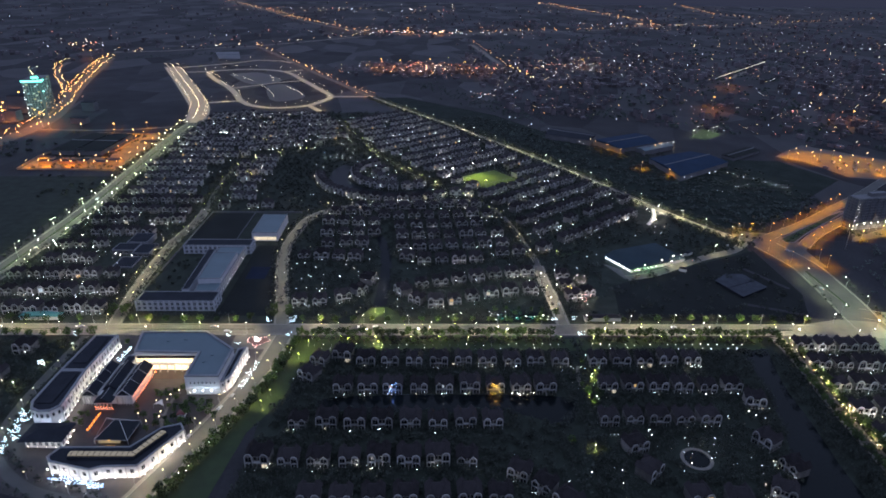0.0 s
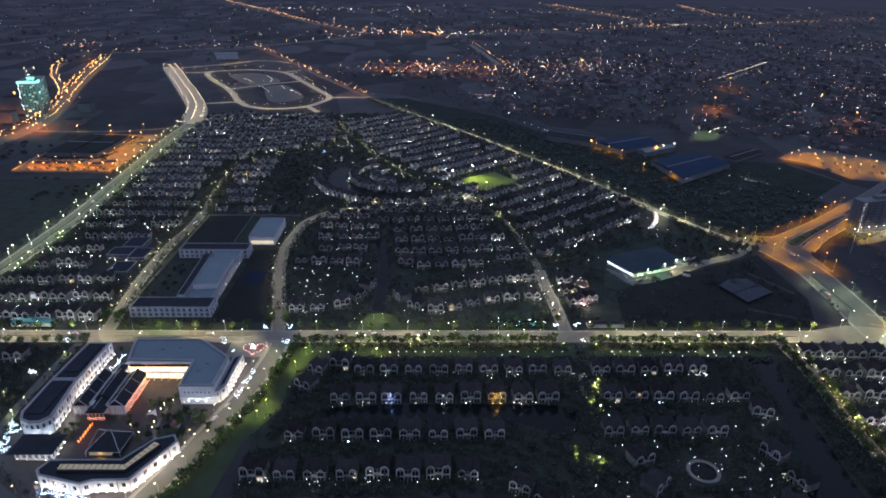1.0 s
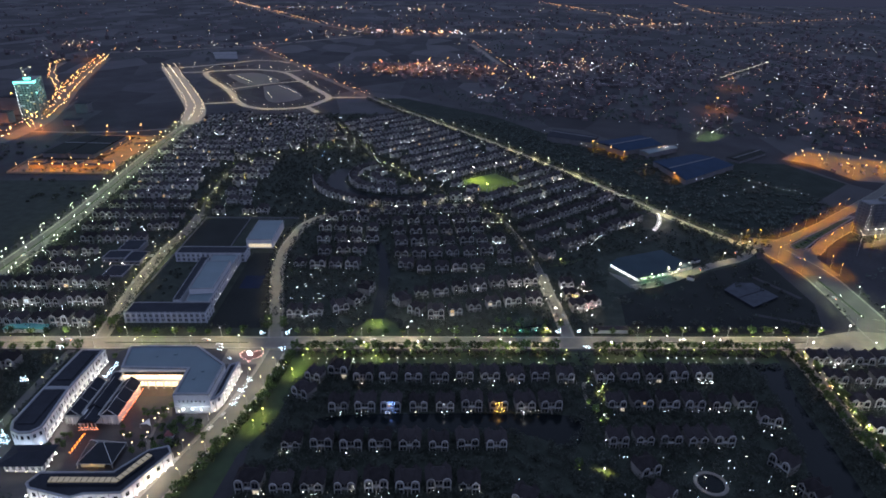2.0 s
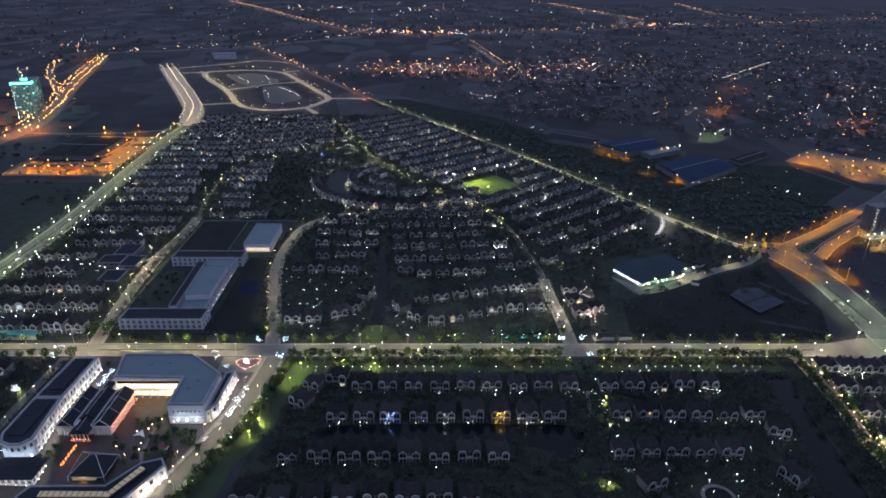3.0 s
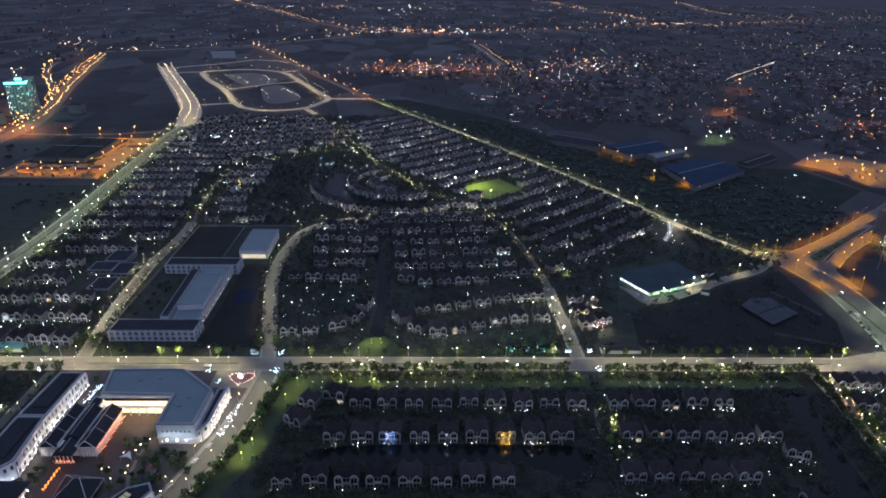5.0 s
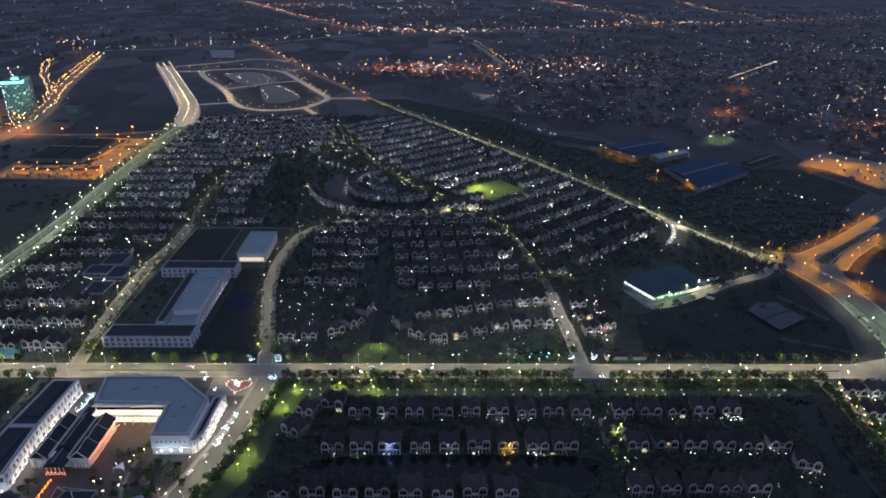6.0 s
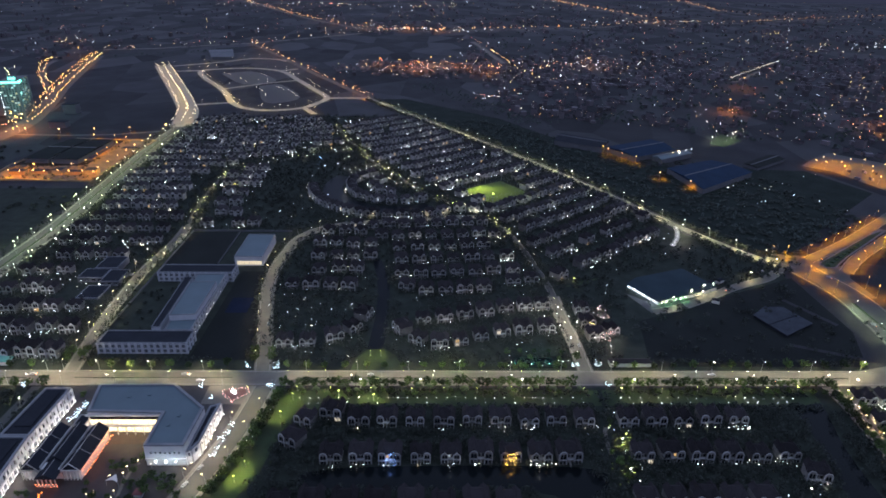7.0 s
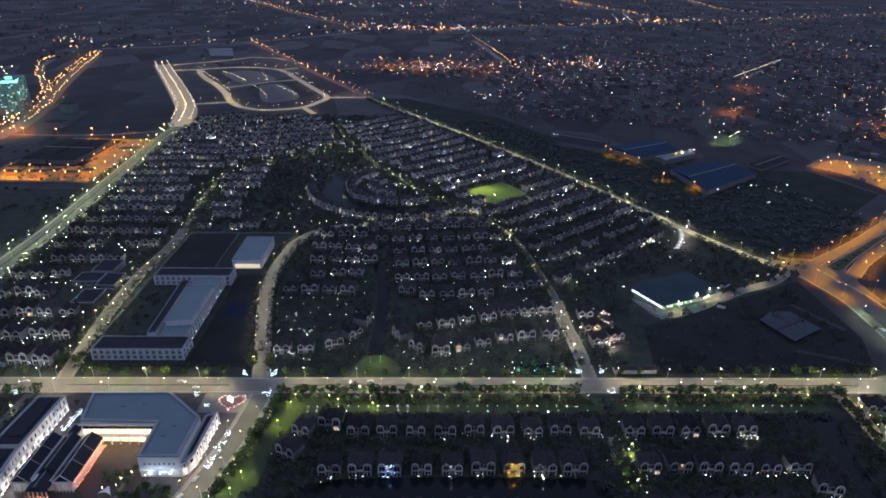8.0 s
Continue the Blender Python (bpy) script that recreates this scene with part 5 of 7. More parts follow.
for _ in range(2500):
    x, y = rnd.uniform(-390, 250), 420 + 740 * rnd.random() ** 0.9
    if inside(x, y, ESTATE) and off_villas(x, y, 6.5) and not any(inside(x, y, p) for p in NO_TREES) and not inside(x, y, KEEP_OUT[3]) and not inside(x, y, PARK):
        gl.ball((x, y, rnd.uniform(2, 6)), rnd.uniform(0.10, 0.16) * (0.55 + y / 900))
gl_ob = solid("garden_lamps", gl, [G_GARDEN, M_METAL], "small white lamps scattered through the gardens", "garden lights", kind="stuff")
# Added fill lights without fixtures, hung before villas to brighten their fronts.
for x, y, t in PLACES:
    if 440 < y < 515 and -120 < x < 140 or 425 < y < 580 and x < -252 and rnd.random() < 0.6 or x > 256 and y < 396 and rnd.random() < 0.7:
        c, s = math.cos(radians(t)), math.sin(radians(t))
        for hx in ((-3.5, 3.8) if rnd.random() < 0.7 else (rnd.uniform(-3, 3),)):
            bulb("bulb", L_FRONT_FILL, gl_ob, (x + c * hx + s * 13, y + s * hx - c * 13, rnd.uniform(6.5, 8)))
for p in GARDEN_LIT[:800]:
    bulb("bulb", L_GARDEN if p[1] < 415 else L_YARD, gl_ob, (p[0], p[1], p[2] + 0.5))

# porch lamps at the feet of the villas along the canal and the promenade
porch = Geo()
for x, y, t in PLACES:
    if y < 372 and -110 < x < 250 and rnd.random() < (0.75 if 320 < y < 345 else 0.55):
        c, s = math.cos(radians(t)), math.sin(radians(t))
        for hx in rnd.choice(((-2.2, 2.0), (1.4,), (-1.6,), (-3, -0.5))):
            px, py = x + c * hx + s * 7.0, y + s * hx - c * 7.0
            porch.ball((px, py, rnd.uniform(0.7, 1.8)), rnd.uniform(0.18, 0.34)).tube((px, py, 0), (px, py, 1.0), 0.05, 0.05, 3, 1)
solid("porch_lamps", porch, [G_GARDEN, M_METAL], "small white lamps at the feet of the villas", "garden lights", kind="stuff")
# lime-lit garden trees and specks of light along the narrow lane
for x, y, sc in ((106, 366, 0.75), (103, 331, 1.25), (109, 329, 1.2), (101, 340, 0.8), (104, 321, 0.8), (83, 286, 1.0), (98, 352, 0.6)):
    tree(x, y, sc, label="garden tree lit lime green from below", group="lime-lit trees")
    if sc > 0.7:
        ob = thing("uplight", "small ground uplight glowing under a tree", "garden light", "tree uplights", pose(x + 0.4, y - 2.6 * sc, 0.1))
        part("housing", up_me[0], None, ob)
        part("lens", up_me[1], None, ob)
        bulb("bulb", L_UP, ob, (0, 0, 0.6), (-0.4, 1.5 * sc, 3.4))
specks = Geo()
for _ in range(30):
    x, y = rnd.gauss(107, 6), rnd.uniform(322, 364)
    specks.ball((x, y, rnd.uniform(1.5, 3.5)), rnd.uniform(0.1, 0.22))
solid("lane_lights", specks, [glow_mixed("lane_globes", [(0.8, 0.9, 1), (0.5, 0.68, 1), (0.9, 1, 0.8)], 1.5, 12)], "small cool lights strung in lane gardens", "garden lights", kind="stuff")
for sh in (5.6, -5.6):
    for x, y, h in along(LEFTST, 17, 9 if sh > 0 else 18, sh):
        if y < 660:
            ob = thing("uplight", "small ground uplight glowing under a tree", "garden light", "tree uplights", pose(x, y, 0.2))
            part("housing", up_me[0], None, ob)
            part("lens", up_me[1], None, ob)
            bulb("bulb", L_UPWARM, ob, (0, 0, 0.7), (0.6, 1.2, 4.0))
cluster = Geo()
for _ in range(12):
    x, y = rnd.gauss(182, 4), rnd.gauss(359, 2)
    cluster.ball((x, y, rnd.uniform(1.5, 5)), rnd.uniform(0.15, 0.34))
cl_ob = solid("terrace_lamps", cluster, [G_GARDEN], "cluster of warm white lamps on a villa terrace", "garden lights", kind="stuff")
bulb("bulb", L_GARDEN, cl_ob, (179, 357, 3))
bulb("bulb", L_GARDEN, cl_ob, (186, 357, 4))
gate_g = Geo()
for _ in range(34):
    x, y = rnd.uniform(112, 138), rnd.uniform(452, 508)
    if off_villas(x, y, 5.5):
        gate_g.ball((x, y, rnd.uniform(1.5, 5)), rnd.uniform(0.16, 0.34))
solid("gate_lights", gate_g, [glow_mixed("gate_globes", [(1, 0.85, 0.8), (1, 0.6, 0.5), (1, 0.95, 0.9)], 6, 40)], "pinkish white lamps round the villas at the gate", "garden lights", kind="stuff")
# star-shaped ornaments on the median
og = Geo()
for j in range(5):
    a = 1.2566 * j
    og.tube((0, 0, 2.4), (0.9 * math.cos(a), 0.2, 2.4 + 0.9 * math.sin(a)), 0.10, 0.03, 4)
orn = (Geo().tube((0, 0, 0), (0, 0, 2.4), 0.06, 0.06, 5).mesh("post", [M_METAL]), og.mesh("star", [G_STAR]))
for x in range(-317, 290, 53):
    if abs(x + 110) > 24 and abs(x - 106) > 18 and abs(x + 247) > 16:
        ob = thing("median_ornament", "glowing white star ornament on the planted median", "ornament", "median ornaments", pose(x + rnd.uniform(-2, 2), 411.2, 0.5))
        part("post", orn[0], None, ob)
        part("star", orn[1], None, ob)
for x, y in ((-252, 386), (-258, 362), (-266, 340), (-250, 322), (-280, 378), (-300, 352), (-246, 296), (-290, 318), (-320, 384), (-275, 300)):
    street_lamp(x, y, 0, lane_g, 3.2, 0, L_GLADE, "garden lamp with cool white globe", "garden lamps")


# ---- shopping centre ----
plaza = [(-243, 256), (-206, 246), (-160, 240), (-146, 262), (-128, 300), (-118, 330), (-113, 362), (-110, 402), (-243, 402)]
solid("plaza", Geo().prism(plaza, -0.2, 0.09), [M_PLAZA], "paved plaza of the shopping centre", "plaza", kind="structure")


def shrink(pts, d):
    cx, cy = sum(p[0] for p in pts) / len(pts), sum(p[1] for p in pts) / len(pts)
    out = []
    for j, (x, y) in enumerate(pts):
        (ax, ay), (bx, by) = pts[j - 1], pts[(j + 1) % len(pts)]
        u, v = Vector((x - ax, y - ay)).normalized(), Vector((bx - x, by - y)).normalized()
        n1, n2 = Vector((-u.y, u.x)), Vector((-v.y, v.x))
        k = (n1 + n2) / max(0.3, 1 + n1.dot(n2))
        out.append((x + k.x * d, y + k.y * d))
    return out


def flat_block(name, pts, h, wall_m, roof_m, label, category="building", parapet=0.9, rim=0.6):
    """A flat-roofed block (points counter-clockwise) with a parapet round its roof."""
    ob = thing(name, label, category)
    part("wall", Geo().prism(pts, 0, h), wall_m, ob)
    inner = shrink(pts, rim)
    part("roof", Geo().prism(inner, h, h + 0.12), roof_m, ob)
    n = len(pts)
    for j in range(n):
        a, b, c, d = pts[j], pts[(j + 1) % n], inner[(j + 1) % n], inner[j]
        part("parapet", Geo().prism([a, b, c, d], h - 0.02, h + parapet), M_PARAPET, ob)
    return ob


def facade_windows(ob, a, b, z0, z1, floors, bay, material, out=0.05, share=0.6, name="window", sill=0.28):
    """Window after window along a wall from a to b, storey by storey; each is a mesh of its own."""
    (ax, ay), (bx, by) = a, b
    d = math.hypot(bx - ax, by - ay)
    n = max(1, int(d / bay))
    w, sh = d / n * share, (z1 - z0) / floors
    g = Geo().box(-w / 2, w / 2, -0.09, 0.02, 0, sh * 0.62, 0).box(-w / 2 - 0.12, w / 2 + 0.12, -0.22, 0.02, -0.15, 0, 1).box(-0.05, 0.05, -0.13, 0, 0, sh * 0.62, 1)
    me = g.mesh(name, [material, M_TRIM])
    turn = math.atan2(by - ay, bx - ax)
    for f in range(floors):
        for j in range(n):
            t = (j + 0.5) / n
            o = part(name, me, None, ob)
            o.matrix_basis = pose(ax + (bx - ax) * t, ay + (by - ay) * t, z0 + f * sh + sh * sill * 0.7, 0, 0, math.degrees(turn))


def piers(ob, a, b, h, bay, w=0.5, depth=0.4, material=None):
    (ax, ay), (bx, by) = a, b
    d = math.hypot(bx - ax, by - ay)
    n = max(1, int(d / bay))
    me = Geo().box(-w / 2, w / 2, -depth, 0.02, 0, h).mesh("pier", [material or M_TRIM])
    for j in range(n + 1):
        t = j / n
        part("pier", me, None, ob).matrix_basis = pose(ax + (bx - ax) * t, ay + (by - ay) * t, 0, 0, 0, math.degrees(math.atan2(by - ay, bx - ax)))


def wash(ob, a, b, step, data, glow_m, z=3.2, out=1.4, r=0.2):
    """Wall washers on brackets along a wall from a to b, on its right-hand side."""
    (ax, ay), (bx, by) = a, b
    d = math.hypot(bx - ax, by - ay)
    nx, ny = (by - ay) / d, -(bx - ax) / d
    n = max(1, int(d / step))
    for j in range(n):
        t = (j + 0.5) / n
        x, y = ax + (bx - ax) * t, ay + (by - ay) * t
        g = Geo().tube((x, y, z), (x + nx * out, y + ny * out, z + 0.1), 0.05, 0.05, 4, 1).globe((x + nx * out, y + ny * out, z + 0.1), r, 0, 6, 4)
        part("wall_washer", g, [glow_m, M_METAL], ob, "glowing white wall lamp")
        bulb("bulb", data, ob, (x + nx * (out + 0.5), y + ny * (out + 0.5), z + 0.5))


MALL = [(-196, 360.5), (-153.5, 359), (-153, 332.4), (-131.6, 332.4), (-131, 364), (-155.5, 386.5), (-201, 386)]
mall = flat_block("shopping_centre", MALL, 13.2, M_WALL_W, M_ROOF_B, "white L-shaped shopping centre with blue-grey flat roof", "shopping centre", 1.0, 1.6)
for j in range(16):
    x = -195.6 + j * 2.6
    y = 360.3 - j * 0.09
    part("shop_window", Geo().box(x + 0.25, x + 2.4, y - 0.42, y - 0.02, 0.4, 4.6), G_SHOPBAY, mall, "brightly lit shop window")
    part("shop_window", Geo().box(x + 0.35, x + 2.3, y - 0.32, y - 0.02, 5.9, 9.6), G_SHOPBAY, mall, "brightly lit shop window")
    part("pilaster", Geo().box(x - 0.2, x + 0.2, y - 0.6, y - 0.02, 0, 9.4), M_WALL_W, mall)
    if j % 3 == 1:
        part("shop_sign", Geo().box(x, x + 4.2, y - 0.95, y - 0.62, 4.5, 5.2), G_SHOP, mall, "glowing blank shop sign board")
lodge = flat_block("entrance_lodge", [(-203, 356), (-196.3, 356), (-196.3, 365), (-203, 365)], 7.5, M_WALL_W, M_ROOF_D, "low white entrance lodge, brightly lit", "building", 0.6, 0.5)
facade_windows(lodge, (-203, 356), (-196.3, 356), 0.8, 7, 2, 2.2, M_GLASS_DARK, share=0.45)
for x, y in ((-201.5, 354.4), (-198, 354.4), (-195.6, 357.6)):
    bulb("bulb", L_WASH, lodge, (x, y, 2.6))
    part("lantern", Geo().globe((x, y + 1.2, 2.6), 0.26).tube((x, y + 1.2, 2.4), (x, y + 1.6, 2.2), 0.05, 0.05, 4), G_WHITE, lodge)
# Upper wall lies unlit here; a strip of dark glass darkens it.
part("upper_glazing", Geo().box(-194, -154.5, 358.2, 358.7, 9.8, 12.0), M_GLASS_DARK, mall, "dark band for the unlit upper wall")
# Strip of plaza tinted brown where light spills from the shops.
solid("shop_terrace", Geo().box(-196, -154, 349, 357.5, 0, 0.16), [M_SHOPGLOW], "plaza strip tinted brown for the shops' warm light", "terrace", kind="structure")
cn = Geo().box(-195.5, -154, 356.6, 358.6, 5.4, 5.8)
part("canopy", cn, M_TRIM, mall)
for j in range(9):
    part("column", Geo().tube((-194 + j * 4.9, 357.0, 0), (-194 + j * 4.9, 357.0, 5.4), 0.35, 0.35, 8), M_TRIM, mall)
part("cornice", Geo().box(-196.2, -153.6, 357.9, 358.9, 12.1, 12.9), M_TRIM, mall)
for j in range(8):
    x = -193 + j * 5.2
    part("lantern", Geo().globe((x, 356.2, 5.2), 0.24).tube((x, 356.2, 5.3), (x, 357, 5.5), 0.05, 0.05, 4), G_WARM, mall)
    bulb("bulb", L_SHOP, mall, (x, 354.8, 5.8))
facade_windows(mall, (-151, 332.4), (-133.5, 332.4), 7.8, 9.8, 1, 2.3, M_GLASS_DARK, share=0.32)
wash(mall, (-150, 332.4), (-134, 332.4), 5.0, L_COOLWASH, G_COOL, 4.0, 1.6, 0.42)
part("plinth_band", Geo().box(-153.3, -131.4, 331.9, 332.4, 4.4, 5.0), M_TRIM, mall)
for x, y in ((-178, 374), (-167, 376), (-146, 349), (-143, 357)):
    part("roof_hatch", Geo().box(x - 1, x + 1, y - 0.8, y + 0.8, 13.3, 13.8), M_ROOF_B, mall)

ANNEX = [(-131.4, 333), (-129, 334.5), (-126.6, 341), (-126, 360), (-125, 374), (-130.8, 371)]
annex = flat_block("shop_wing", ANNEX, 8.5, M_WALL_W, M_ROOF_D, "curved white shop wing with a dark flat roof, lit facade", "shopping centre", 0.9, 1.2)
for a, b in zip(ANNEX[:4], ANNEX[1:5]):
    facade_windows(annex, a, b, 4.6, 8.0, 1, 4.6, M_GLASS_DARK, share=0.26)
    piers(annex, a, b, 8.4, 4.6)
for a, b in zip(ANNEX[1:4], ANNEX[2:5]):
    wash(annex, a, b, 4.4, L_WASH, G_WHITE, 2.6, 1.6, 0.2)
wash(annex, ANNEX[0], ANNEX[1], 4, L_WASH, G_WARM, 2.0, 1.6, 0.26)

WEST_N = [(-236, 343.2), (-219.6, 343.2), (-218.6, 386), (-234, 386)]
WEST_S = [(-236, 311), (-233, 304.5), (-227, 301.5), (-220.5, 302), (-216.5, 307), (-219.8, 343), (-236, 343)]
for pts, label in ((WEST_N, "long white arcade building with dark flat roof, lit facade"), (WEST_S, "white arcade building with dark roof and rounded lit end")):
    wb = flat_block("arcade_building", pts, 10.5, M_WALL_W, M_ROOF_D, label, "building", 0.8, 1.3)
    if pts is WEST_N:
        east, back, end = (pts[1], pts[2]), (pts[3], pts[0]), []
    else:
        east, back, end = (pts[4], pts[5]), (pts[6], pts[0]), list(zip(pts[:4], pts[1:5]))
    facade_windows(wb, *east, 5.6, 9.6, 1, 3.4, M_GLASS_DARK, share=0.3)
    facade_windows(wb, *east, 0.6, 4.6, 1, 5.1, M_GLASS_GREY, share=0.4, name="door")
    piers(wb, *east, 10.4, 5.1)
    part("band", ribbon(Geo(), [(x + 0.3, y) for x, y in east], 0.5, 5.0, 5.5), M_WALL_W, wb)
    wash(wb, *east, 4.2, L_WASH, G_WHITE, 2.4, 1.7, 0.22)
    facade_windows(wb, *back, 0.8, 10, 3, 4.5, M_GLASS_DARK, share=0.4)
    if pts is WEST_S:
        for a, b in end:
            wash(wb, a, b, 3.6, L_COOLWASH, G_COOL, 2.2, 1.8, 0.3)
            facade_windows(wb, a, b, 5.6, 9.6, 1, 3.0, M_GLASS_DARK, share=0.4)
        wash(wb, *back, 9, L_COOLWASH, G_ICE, 2.2, 2.0, 0.36)
    part("roof_ridge", Geo().box(-232, -223, min(p[1] for p in pts) + 8, max(p[1] for p in pts) - 4, 10.6, 11.3), M_ROOF_D, wb)

SOUTH = [(-204, 268), (-201, 264), (-177, 257.5), (-171.5, 260), (-153, 260.5), (-138.5, 289.5), (-142, 295), (-152, 291.5), (-163.5, 275.5), (-201, 275.5)]
sb = flat_block("market_hall", SOUTH, 7.5, M_WALL_W, M_ROOF_D, "angular white market hall with dark roof and lit skylight", "building", 0.7, 1.0)
SKYL = [(-192, 268.2), (-158, 267.8), (-148.4, 286)]
part("skylight_kerb", ribbon(Geo(), SKYL, 5.6, 7.5, 9.4), M_ROOF_D, sb)
part("skylight", ribbon(Geo(), SKYL, 3.4, 9.4, 9.9), G_SKYLIGHT, sb, "glowing yellowish glass skylight")
for j, (x, y, a) in enumerate(along(SKYL, 3.0, 1.5)):
    part("glazing_bar", Geo(pose(x, y, 9.88, 0, 0, math.degrees(a))).box(-0.14, 0.14, -1.75, 1.75, 0, 0.14), M_ROOF_D, sb)
for a, b in zip(SOUTH[:5], SOUTH[1:6]):
    facade_windows(sb, a, b, 2.6, 6.6, 1, 5.6, M_GLASS_DARK, share=0.3)
    piers(sb, a, b, 7.4, 5.6)
    wash(sb, a, b, 4.6, L_WASH, G_WHITE, 1.8, 1.5, 0.3)
wash(sb, SOUTH[9], SOUTH[0], 4, L_COOLWASH, G_ICE, 2.2, 2.0, 0.24)

KIOSK = [(-226, 284), (-205, 283), (-207, 297.5), (-229, 299)]
ko = thing("corner_pavilion", "low corner pavilion with dark hipped roof, lit base", "building")
part("wall", Geo().prism(KIOSK, 0, 4.8), M_WALL_W, ko)
part("roof", Geo().hip(-229.5, -204.5, 282.4, 299.4, 4.8, 7.4), M_ROOF_D, ko)
wash(ko, KIOSK[0], KIOSK[1], 4.6, L_GARDEN, G_WARM, 2.2, 1.8, 0.2)
wash(ko, KIOSK[1], KIOSK[2], 4.5, L_GARDEN, G_WHITE, 2.2, 1.8, 0.3)
facade_windows(ko, KIOSK[0], KIOSK[1], 1.0, 4.4, 1, 3.4, M_GLASS_GREY, share=0.5)
facade_windows(ko, KIOSK[1], KIOSK[2], 1.0, 4.4, 1, 3.4, M_GLASS_GREY, share=0.5)

# theatre-like restaurant with three gabled roofs and red festoons
rs = thing("restaurant", "white classical restaurant with dark gabled roofs and red lights", "restaurant")
part("wall", Geo().box(-213, -183, 323, 354, 0, 6.6), M_WALL_W, rs)
part("roof", Geo().gable(-214, -203.4, 322, 355, 6.6, 11.2), M_ROOF_D, rs)
part("roof", Geo().gable(-203.2, -193, 328, 355, 6.6, 10.6), M_ROOF_D, rs)
part("roof", Geo().gable(-192.8, -182, 322, 355, 6.6, 11.2), M_ROOF_D, rs)
for x0, x1 in ((-213.4, -204), (-192.2, -182.6)):
    c = (x0 + x1) / 2
    g = Geo()
    for s in (-1, 1):
        g.tube((c + s * (x1 - x0) / 2, 321.8, 6.8), (c, 321.8, 11.3), 0.28, 0.28, 4)
    g.box(x0, x1, 321.4, 322, 6.3, 6.9)
    part("pediment", g, M_TRIM, rs)
    for j in range(6):
        part("column", Geo().tube((x0 + 0.5 + j * (x1 - x0 - 1) / 5, 322.0, 0), (x0 + 0.5 + j * (x1 - x0 - 1) / 5, 322.0, 6.3), 0.32, 0.28, 8), M_TRIM, rs)
part("portico", Geo().box(-203, -193, 317, 323, 5.0, 5.6).box(-203, -193, 317, 318, 0.1, 0.8), M_TRIM, rs)
part("roof", Geo().gable(-203.6, -192.4, 316.5, 328, 5.6, 8.8), M_ROOF_D, rs)
for j in range(5):
    part("column", Geo().tube((-202.4 + j * 2.2, 317.6, 0.1), (-202.4 + j * 2.2, 317.6, 5.0), 0.3, 0.3, 8), M_TRIM, rs)
for xc, y0, y1, z in ((-208.7, 322, 355, 11.2), (-187.4, 322, 355, 11.2), (-198.1, 328, 355, 10.6), (-198, 316.5, 328, 8.8)):
    part("ridge_cap", Geo().tube((xc, y0, z), (xc, y1, z), 0.16, 0.16, 5), M_TRIM, rs)
for x0, x1, z in ((-214, -203.4, 11.2), (-192.8, -182, 11.2)):
    for y in (333.5, 344.5):
        g = Geo()
        for s in (x0, x1):
            g.tube((s, y, 6.8), ((x0 + x1) / 2, y, z + 0.1), 0.17, 0.17, 4)
        part("verge", g, M_TRIM, rs)
for x0 in (-203.3, -192.9):
    part("ridge_wall", Geo().box(x0 - 0.2, x0 + 0.2, 323, 355, 6.5, 8.0), M_TRIM, rs)
fes = Geo()
for j in range(18):
    y = 323 + j * 1.8
    fes.ball((-181.6, y, 5.9 + 0.5 * math.sin(j * 1.3)), 0.28).ball((-181.2, y + 0.6, 2.2 + 0.5 * math.sin(j * 1.7)), 0.24)
for j in range(7):
    fes.ball((-203 + j * 1.7, 316.6, 2.2), 0.22).ball((-202.5 + j * 1.7, 316.4, 1.0), 0.18)
part("festoon", fes, G_RED, rs, "string of glowing red bulbs")
for p in ((-180.6, 328, 4), (-180.6, 338, 4), (-180.6, 348, 4), (-180.6, 353, 4), (-198, 315.6, 2.5)):
    bulb("bulb", L_RED, rs, p)
for x, y, z in ((-212, 321, 3), (-186, 321, 3)):
    bulb("bulb", L_GARDEN, rs, (x, y - 0.8, z))

# glazed pavilion with pale ribs
pv = thing("glass_pavilion", "dark glass pavilion with pale ribs, lit inside", "pavilion")
apex = [(-182.5, 299, 7.0), (-179.5, 299, 7.0)]
cor = [(-189, 286.5, 3.0), (-170, 286, 3.0), (-169.5, 303, 3.0), (-190.5, 305.5, 3.0)]
part("roof", Geo().add(cor + apex, [(0, 1, 5, 4), (1, 2, 5), (2, 3, 4, 5), (3, 0, 4)]), M_TENT, pv)
for a, b in ((cor[0], apex[0]), (cor[1], apex[1]), (cor[2], apex[1]), (cor[3], apex[0]), apex, (cor[0], cor[1]), (cor[1], cor[2]), (cor[2], cor[3]), (cor[3], cor[0])):
    part("rib", Geo().tube(a, b, 0.14, 0.14, 5), M_TRIM, pv)
for x, y, z in cor:
    part("post", Geo().tube((x, y, 0), (x, y, z), 0.2, 0.2, 6), M_TRIM, pv)
part("lit_counter", Geo().box(-187, -175, 286.6, 288, 0.6, 2.2), G_SKYLIGHT, pv, "glowing yellow counter")
bulb("bulb", L_GOLD, pv, (-181, 286, 2.6))

# sail canopy and orange lanterns in the court
sail = thing("sail_canopy", "white stretched sail canopy on steel masts", "canopy")
part("sail", Geo().add([(-168.5, 318.6, 3.0), (-164, 321.5, 4.6), (-161.5, 317, 3.2), (-164.6, 318.4, 3.6), (-168.5, 318.6, 2.9), (-164, 321.5, 4.5), (-161.5, 317, 3.1), (-164.6, 318.4, 3.5)], [(0, 3, 1), (3, 2, 1), (5, 7, 4), (5, 6, 7)]), M_TRIM, sail)
